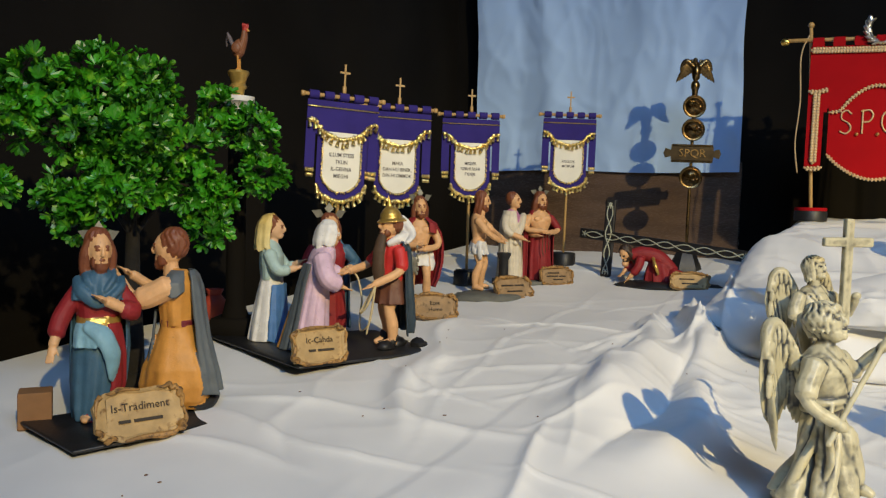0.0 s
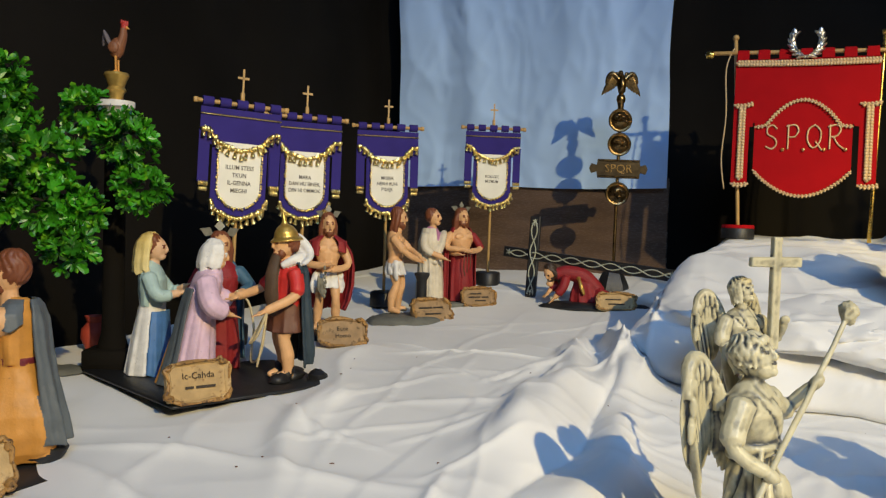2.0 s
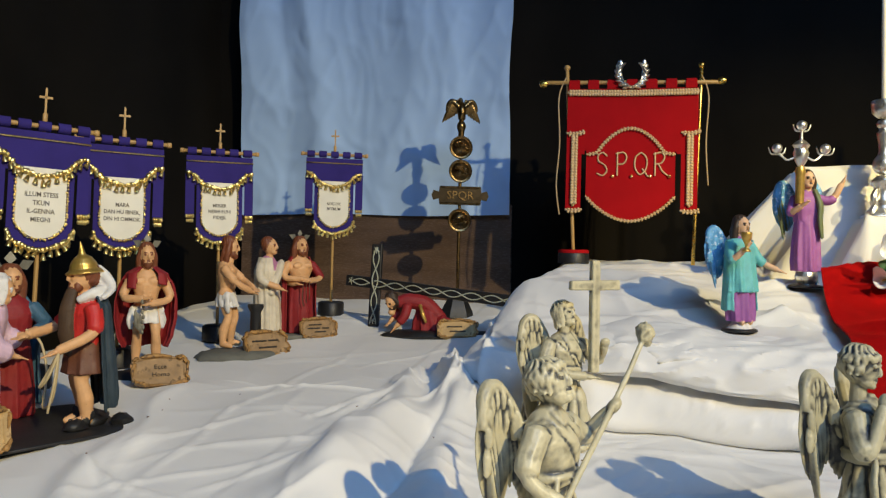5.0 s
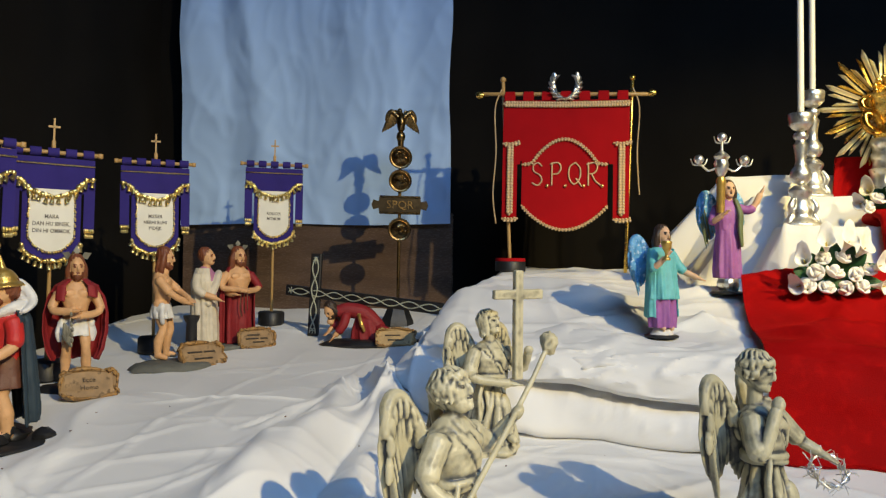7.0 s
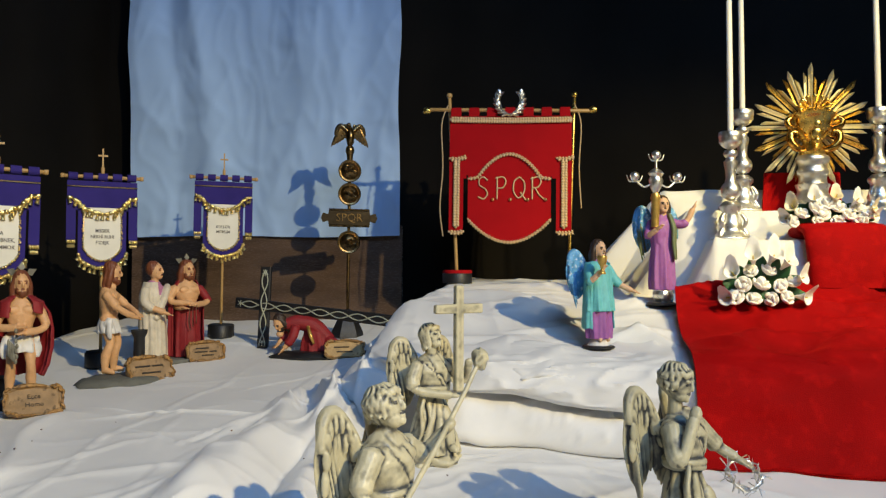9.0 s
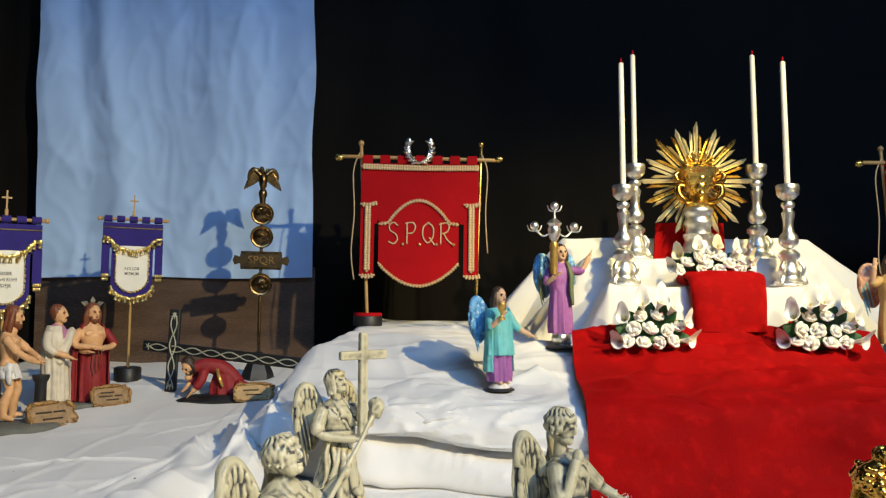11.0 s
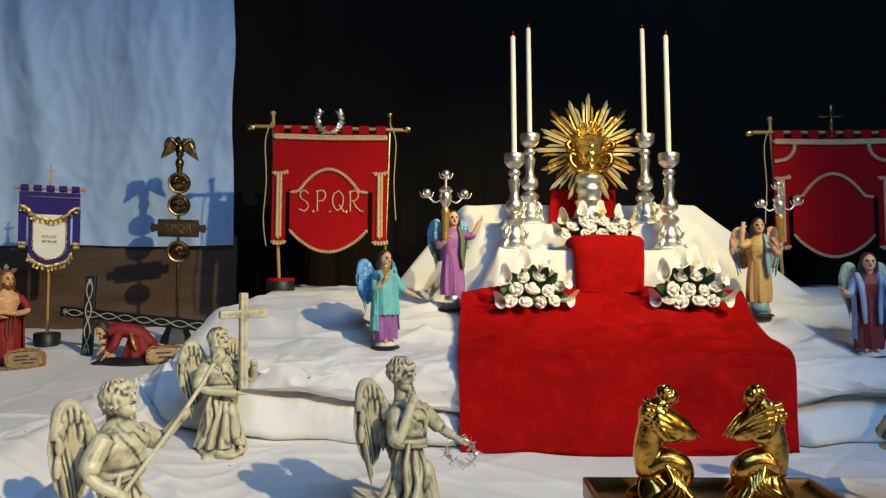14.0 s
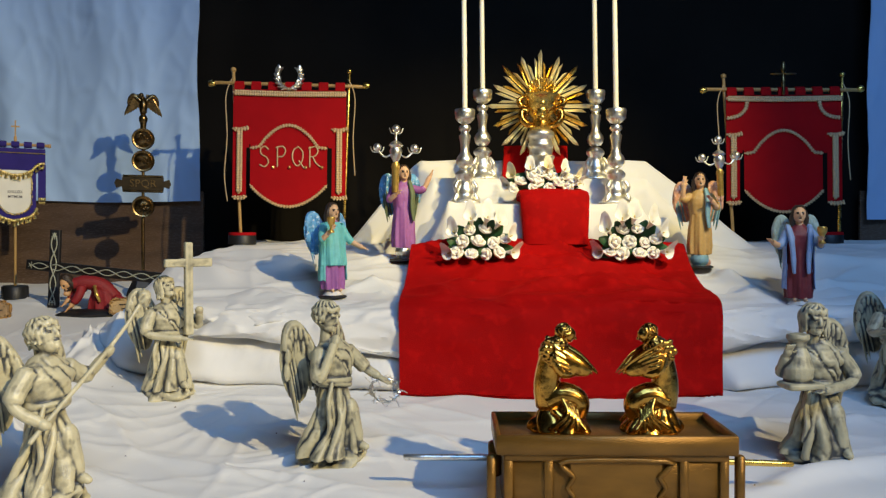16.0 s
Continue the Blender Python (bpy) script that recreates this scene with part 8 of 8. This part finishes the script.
# with a cloth
s = Shape()
angel_body(s, 5)
angel_head(s, (0, -0.006, 0.278), -10, 4, 1.0, 5, -0.012)
for sx in (-1, 1):
    wing(s, sx, 0)
arm(s, [(-0.044, 0, 0.222), (-0.062, -0.026, 0.180), (-0.050, -0.066, 0.190)], 0, 0, 0.5, (0.0168, 0.0150, 0.0112))
arm(s, [(0.044, 0, 0.222), (0.062, -0.026, 0.180), (0.050, -0.066, 0.190)], 0, 0, 0.5, (0.0168, 0.0150, 0.0112))
s.cloak([(0.10, 0.046, 0.068, 0, 0), (0.15, 0.050, 0.070, 0, 0), (0.19, 0.052, 0.070, 0, 0)], 215, 325, 16, 0, 0.003, 7, 0.06)
statuette(s, "angel_statue", [ANTIQUE_OLD_DIM, GLAZE], pose(1.695, 1.925, ground(1.695, 1.925) - 0.002, 0, 0, -12) @ S(0.98), "antiqued ivory angel statue holding a small cloth", ANGELS, voxel=0.0016, melt=2)


# ---- painted angels on the steps ----
PAINTED = "painted angel statuettes"


def standing(x, y, rz, r=0.040):
    """Foot of a figure on the folds that hold it up."""
    a = np.linspace(0, 2 * math.pi, 24)
    z = cloth_z(x + r * np.cos(a), y + r * np.sin(a))
    return pose(x, y, float(0.25 * z.mean() + 0.75 * np.percentile(z, 90)) - 0.002, 0, 0, rz)


def painted_angel(m, robe_m, mantle_m, wing_m, wing_m2, skin, hair, label, left, right, cup=None, foot=OFF_WHITE, at=None, orb=False, spread=0.58, stole=True, closed=False):
    s = Shape()
    up = 0.05 if orb else 0.03
    mv = Matrix.Translation((0, 0, up))
    s.robe([(0.0, 0.040, 0.036, 0, 0), (0.03, 0.043, 0.036, 0, 0), (0.09, 0.041, 0.033, 0, 0), (0.14, 0.036, 0.028, 0, 0), (0.17, 0.034, 0.026, 0, 0), (0.2, 0.04, 0.028, 0, 0)], 64, 0, 7, 0.11, 0.5, 0.8, mv)
    torso(s, 0, mv, 0.042)
    if stole:
        s.cloak([(0.03, 0.048, 0.044, 0, 0.002), (0.1, 0.046, 0.038, 0, 0.002), (0.18, 0.044, 0.033, 0, 0.002), (0.236, 0.040, 0.027, 0, 0.004)], -30, 210, 24, 1, 0.004, 6, 0.05, mv)
    if closed:
        s.robe([(0.085, 0.049, 0.044, 0, 0), (0.12, 0.047, 0.040, 0, 0), (0.17, 0.043, 0.034, 0, 0), (0.215, 0.044, 0.032, 0, 0.002), (0.238, 0.028, 0.022, 0, 0.004)], 64, 1, 8, 0.09, 0.3, 1.4, mv)
    elif stole:
        for sx in (-1, 1):
            s.tube([(sx * 0.034, 0.0, 0.236), (sx * 0.030, -0.030, 0.20), (sx * 0.024, -0.036, 0.14), (sx * 0.022, -0.042, 0.085)], [0.012, 0.013, 0.012, 0.008], 9, 1, 5, mv, 0.7)
    else:
        s.tube([(0.020, -0.012, 0.242), (0.026, -0.032, 0.20), (0.024, -0.036, 0.15), (0.028, -0.040, 0.10)], [0.011, 0.014, 0.013, 0.008], 9, 5, 5, mv, 0.6)
    head(s, (0, -0.004, 0.276), 2, 3, 0, 2, False, True, 1.0, mv)
    for sx in (-1, 1):
        wing(s, sx, 4, mv, m2=5, spread=spread, under=4)
    arm(s, left, 1, 2, 0.6, wide=1.1, at=mv)
    arm(s, right, 1, 2, 0.6, wide=1.1, at=mv)
    if cup:
        s.lathe([(0.001, 0), (0.012, 0.0), (0.011, 0.005), (0.005, 0.012), (0.006, 0.022), (0.008, 0.026), (0.014, 0.036), (0.016, 0.050), (0.015, 0.056), (0.001, 0.056)], 16, 6, mv @ Matrix.Translation(cup))
    s.lathe([(0.001, 0), (0.050, 0.0), (0.052, 0.005), (0.044, 0.008), (0.001, 0.009)], 28, 8)
    if orb:
        s.ball((0, -0.006, 0.034), (0.034, 0.032, 0.030), 7, 16)
        s.ball((0.024, 0.01, 0.02), (0.02, 0.02, 0.016), 4, 10)
    else:
        s.lathe([(0.001, 0.008), (0.036, 0.008), (0.030, 0.018), (0.020, 0.028), (0.001, 0.030)], 20, 7)
        for sx in (-1, 1):
            s.tube([(sx * 0.014, -0.012, 0.036), (sx * 0.016, -0.03, 0.026)], [0.008, 0.006], 8, 2, 3)
    return statuette(s, "painted_angel", [robe_m, mantle_m, skin, hair, wing_m, wing_m2, GOLD_PAINT, foot, BLACK_PAINT], m, label, PAINTED)


painted_angel(standing(0.272, 2.228, 38) @ S(0.795), MAUVE, TEAL, WING_BLUE, WING_BLUE, PALE_SKIN, DARK_HAIR, "painted angel in teal mantle and mauve robe raising a gold cup",
              [(-0.042, 0, 0.222), (-0.058, -0.030, 0.180), (-0.044, -0.060, 0.206)], [(0.042, 0, 0.222), (0.062, -0.018, 0.172), (0.088, -0.050, 0.150)], (-0.044, -0.068, 0.200), spread=0.85, closed=True)
painted_angel(standing(0.458, 2.495, 18) @ S(0.85), MAUVE, MAUVE, WING_BLUE, OLIVE, PALE_SKIN, DARK_HAIR, "painted angel in mauve robe, one arm lifted, holding a torch",
              [(-0.042, 0, 0.222), (-0.058, -0.020, 0.176), (-0.044, -0.052, 0.192)], [(0.042, 0, 0.222), (0.070, -0.014, 0.216), (0.094, -0.026, 0.262)], None, SILVER, orb=True, stole=False, spread=0.8)
painted_angel(standing(1.370, 2.425, -10) @ S(0.82), TAN, TAN, WING_PINK, SKY, PALE_SKIN, DARK_HAIR, "painted angel in tan robe and blue scarf, hand raised",
              [(-0.042, 0, 0.222), (-0.062, -0.016, 0.205), (-0.060, -0.030, 0.262)], [(0.042, 0, 0.222), (0.058, -0.022, 0.176), (0.034, -0.056, 0.200)], None, SKY, orb=True, stole=False, spread=0.95)
painted_angel(standing(1.563, 2.172, -12) @ S(0.83), MAROON, PERIWINKLE, SEA_GREEN, SEA_GREEN, PALE_SKIN, DARK_HAIR, "painted angel in periwinkle mantle and maroon robe holding a gold cup",
              [(-0.042, 0, 0.222), (-0.062, -0.020, 0.176), (-0.090, -0.050, 0.186)], [(0.042, 0, 0.222), (0.060, -0.026, 0.176), (0.054, -0.058, 0.190)], (0.056, -0.066, 0.180), spread=0.75)


def candelabrum(m):
    t = thing("candelabrum", m, "miniature silver three-ball candelabrum held up by a painted angel", "candelabrum", "silver candelabra")
    Shape().lathe([(0.001, -0.09), (0.010, -0.088), (0.011, -0.02), (0.013, -0.012), (0.010, 0.0), (0.001, 0.001)], 12).make("torch", GOLD_PAINT, t)
    Shape().lathe([(0.001, 0), (0.006, 0.0), (0.014, 0.014), (0.019, 0.034), (0.015, 0.044), (0.021, 0.052), (0.014, 0.060), (0.004, 0.066), (0.003, 0.09), (0.001, 0.09)], 8).make("body", SILVER, t)
    for k, (x, z) in enumerate(((-0.055, 0.044), (0.055, 0.044), (0.0, 0.100))):
        sg = -1 if x < 0 else 1
        if k < 2:
            Shape().tube([(sg * 0.010, 0, 0.026), (sg * 0.030, -0.002, 0.016), (sg * 0.046, 0, 0.028), (sg * 0.055, 0, 0.040)], [0.0026], 7).make("branch", SILVER, t)
        Shape().tube([(x - 0.020, 0, z + 0.002), (x - 0.014, 0, z - 0.012), (x, 0, z - 0.014), (x + 0.014, 0, z - 0.012), (x + 0.020, 0, z + 0.002)], [0.0012, 0.002, 0.002, 0.002, 0.0012], 6).make("leaf_cup", SILVER, t)
        Shape().ball((x, 0, z), 0.0125, 0, 14).make("ball", SILVER, t)
    return t


candelabrum(pose(0.436, 2.456, 1.334, 0, 1, 5) @ S(1.05))
candelabrum(pose(1.412, 2.372, 1.305, 0, -3, -8) @ S(0.9))


# ---- the rooster on its column, the pot, the tree ----
def column(m):
    t = thing("rooster_column", m, "tall dark column with a white and gold capital", "column")
    Shape().box((-0.05, -0.05, 0), (0.05, 0.05, 0.05), bevel=0.004).make("plinth", BLACK_CLOTH, t)
    Shape().lathe([(0.001, 0.05), (0.034, 0.05), (0.028, 0.07), (0.024, 0.09), (0.022, 0.566), (0.001, 0.566)], 20).make("shaft", BLACK_CLOTH, t)
    Shape().lathe([(0.001, 0.566), (0.022, 0.566), (0.030, 0.580), (0.040, 0.585), (0.040, 0.598), (0.001, 0.60)], 24).make("capital", OFF_WHITE, t)
    Shape().lathe([(0.001, 0.60), (0.014, 0.60), (0.016, 0.615), (0.022, 0.622), (0.017, 0.63), (0.022, 0.645), (0.027, 0.655), (0.024, 0.661), (0.001, 0.662)], 24).make("urn", GOLD_PAINT, t)
    return t


column(on_cloth(-1.395, 1.52, 25, -0.003))
slab_ob = rough_base(on_cloth(-1.475, 1.440, 15, -0.002), 0.13, 0.10, 0.012, STONE, "flat grey-green stone slab lying beside the dark column", 12)
COMB, FEATHER = paint("painted_comb_red", (0.40, 0.03, 0.02)), paint("painted_feather_brown", (0.20, 0.075, 0.03))
TAIL = paint("painted_tail_grey", (0.12, 0.10, 0.11))
s = Shape()
s.ball((0, 0, 0.052), (0.022, 0.017, 0.024), 0, 14, turn=Euler((0, 0.5, 0)).to_matrix())
s.tube([(0.010, 0, 0.058), (0.018, 0, 0.078), (0.018, 0, 0.094)], [0.014, 0.012, 0.009], 10, 0)
s.ball((0.020, 0, 0.098), (0.010, 0.008, 0.010), 1, 10)
s.tube([(0.028, 0, 0.097), (0.037, 0, 0.094)], [0.004, 0.001], 6, 3)
for k in range(4):
    s.ball((0.012 + 0.006 * k, 0, 0.109 - 0.001 * k), (0.0035, 0.002, 0.006), 1, 7)
for k in range(6):
    a = math.radians(100 + 14 * k)
    s.tube([(-0.014, 0, 0.05), (-0.026 + 0.012 * math.cos(a), 0.002 * (k - 3), 0.075), (-0.034 + 0.010 * math.cos(a), 0.003 * (k - 3), 0.088 - 0.006 * k)], [0.006, 0.007, 0.003], 7, 2)
for sy in (-1, 1):
    s.ball((-0.004, sy * 0.015, 0.052), (0.017, 0.006, 0.013), 0, 10)
    s.tube([(0.0, sy * 0.008, 0.034), (0.002, sy * 0.008, 0.0)], [0.004, 0.003], 7, 3)
    s.tube([(-0.004, sy * 0.008, 0.002), (0.014, sy * 0.009, 0.001)], [0.003, 0.002], 6, 3)
ob = mould(s, "rooster_figurine", [FEATHER, COMB, TAIL, OCHRE], 0.0012, 1)
ob.matrix_world = pose(-1.395, 1.52, ground(-1.395, 1.52) + 0.659, 0, 0, 24) @ Matrix.Diagonal((0.74, 0.9, 1.02, 1))
tagged(ob, "small brown painted rooster figurine perched on a gilded urn", "figurine")

s = Shape()
s.lathe([(0.001, 0), (0.018, 0), (0.020, 0.008), (0.030, 0.03), (0.028, 0.05), (0.016, 0.064), (0.022, 0.078), (0.019, 0.078), (0.013, 0.066), (0.001, 0.06)], 22)
ob = s.make("clay_pot", paint("painted_pot_red", (0.36, 0.05, 0.03)))
ob.matrix_world = on_cloth(-1.60, 1.66, 0, -0.001) @ S(1.15)
tagged(ob, "small red-painted clay pot standing on the white cloth", "pot")

CLUMPS = [(-1.158, 0.806, 1.267, 0.070), (-1.126, 0.895, 1.287, 0.077), (-1.120, 0.981, 1.290, 0.074), (-1.113, 0.843, 1.209, 0.079), (-1.077, 0.920, 1.206, 0.090), (-1.082, 1.035, 1.197, 0.074), (-1.080, 0.891, 1.122, 0.079),
          (-1.121, 0.839, 1.093, 0.059), (-1.081, 0.966, 1.125, 0.055), (-1.073, 1.048, 1.118, 0.066), (-1.056, 1.093, 1.099, 0.050), (-1.051, 1.068, 1.043, 0.048), (-1.100, 1.151, 1.270, 0.050), (-1.074, 1.212, 1.226, 0.064),
          (-1.054, 1.229, 1.146, 0.056), (-1.166, 0.766, 1.219, 0.069), (-1.177, 0.758, 1.108, 0.030), (-1.094, 0.839, 1.054, 0.037), (-1.234, 0.747, 1.253, 0.085), (-1.252, 0.730, 1.149, 0.06)]


def far_of(c, k):
    """Moves a clump away from the first eye by the share k."""
    e = Vector((0, 0, EYE))
    return e + (Vector(c[:3]) - e) * k, c[3] * k * 0.68


def tree():
    t = thing("artificial_tree", on_cloth(-1.30, 1.12, 0, -0.004), "artificial tree with bright green plastic leaves and a dark trunk", "tree")
    o = t.matrix_world.translation
    tops = [far_of(c, 1.16) for c in CLUMPS]
    fork = Vector((0.0, 0.0, 0.33))
    Shape().tube([(0, 0, 0), (0.012, -0.008, 0.12), (-0.006, 0.004, 0.2), tuple(fork)], [0.026, 0.019, 0.016, 0.012], 12).make("trunk", BARK, t)
    Shape().lathe([(0.001, 0), (0.06, 0), (0.052, 0.016), (0.030, 0.026), (0.001, 0.03)], 18).make("root_base", BARK, t)
    for k in range(0, len(tops), 3):
        c = tops[k][0] - o
        mid = fork.lerp(c, 0.5) + Vector((0.01, 0.012, 0.03))
        Shape().tube([tuple(fork - Vector((0, 0, 0.03))), tuple(mid), tuple(c)], [0.008, 0.005, 0.002], 8).make("limb", BARK, t)
    q = random.Random(7)
    for ci, (c, r) in enumerate(tops):
        v, f = [], []
        count = int(170 * (r / 0.08) ** 2) + 14
        for _ in range(count):
            d = Vector((q.gauss(0, 1), q.gauss(0, 1), q.gauss(0, 1))).normalized()
            rad = r * (0.42 + 0.68 * q.random() ** 0.6) * (1 + 0.22 * noise.noise(d * 2.3 + c * 9))
            p = c - o + d * rad
            ax = (d + Vector((q.uniform(-0.5, 0.5), q.uniform(-0.5, 0.5), q.uniform(-0.1, 0.6)))).normalized()
            side = ax.orthogonal().normalized()
            turn = q.uniform(0, 6.28)
            num = q.randint(5, 8)
            for k in range(num):
                a = turn + 2 * math.pi * k / num
                out = (Matrix.Rotation(a, 3, ax) @ side)
                d2 = (out * q.uniform(0.55, 1.0) + ax * q.uniform(0.35, 1.0)).normalized()
                ln = q.uniform(0.015, 0.027)
                w = ln * q.uniform(0.18, 0.25)
                cr = d2.cross(ax)
                if cr.length < 1e-4:
                    continue
                cr = cr.normalized()
                up = cr.cross(d2)
                n = len(v)
                v += [p, p + d2 * ln * 0.45 + cr * w * 0.8, p + d2 * ln * 0.85 + cr * w, p + d2 * ln + up * 0.001, p + d2 * ln * 0.85 - cr * w, p + d2 * ln * 0.45 - cr * w * 0.8, p + d2 * ln * 0.6 - up * w * 0.35]
                f += [(n, n + 1, n + 6), (n + 1, n + 2, n + 6), (n + 2, n + 3, n + 6), (n + 3, n + 4, n + 6), (n + 4, n + 5, n + 6), (n + 5, n, n + 6)]
        sh = Shape()
        sh.add(v, f)
        me = bpy.data.meshes.new("foliage_clump")
        me.from_pydata(sh.v, [], sh.f)
        me.materials.append(LEAF)
        me.update()
        ob = new("foliage_clump", me)
        ob.parent = t
        ob["kind"] = "stuff"
    return t


tree()


# ---- crumbs on the cloth ----
q = random.Random(21)
s = Shape()
for _ in range(34):
    x, y = (q.uniform(-1.0, 0.4), q.uniform(0.7, 2.0)) if q.random() < 0.75 else (q.uniform(1.1, 1.9), q.uniform(1.2, 1.9))
    r = q.uniform(0.0008, 0.0020)
    s.ball((x, y, ground(x, y) + 0.0012), (r * q.uniform(0.8, 2.2), r, 0.0010), 0, 6, turn=Euler((0, 0, q.uniform(0, 3))).to_matrix())
tagged(s.make("crumbs", LEATHER), "scattered dark crumbs and specks on the white cloth", "debris", kind="stuff")
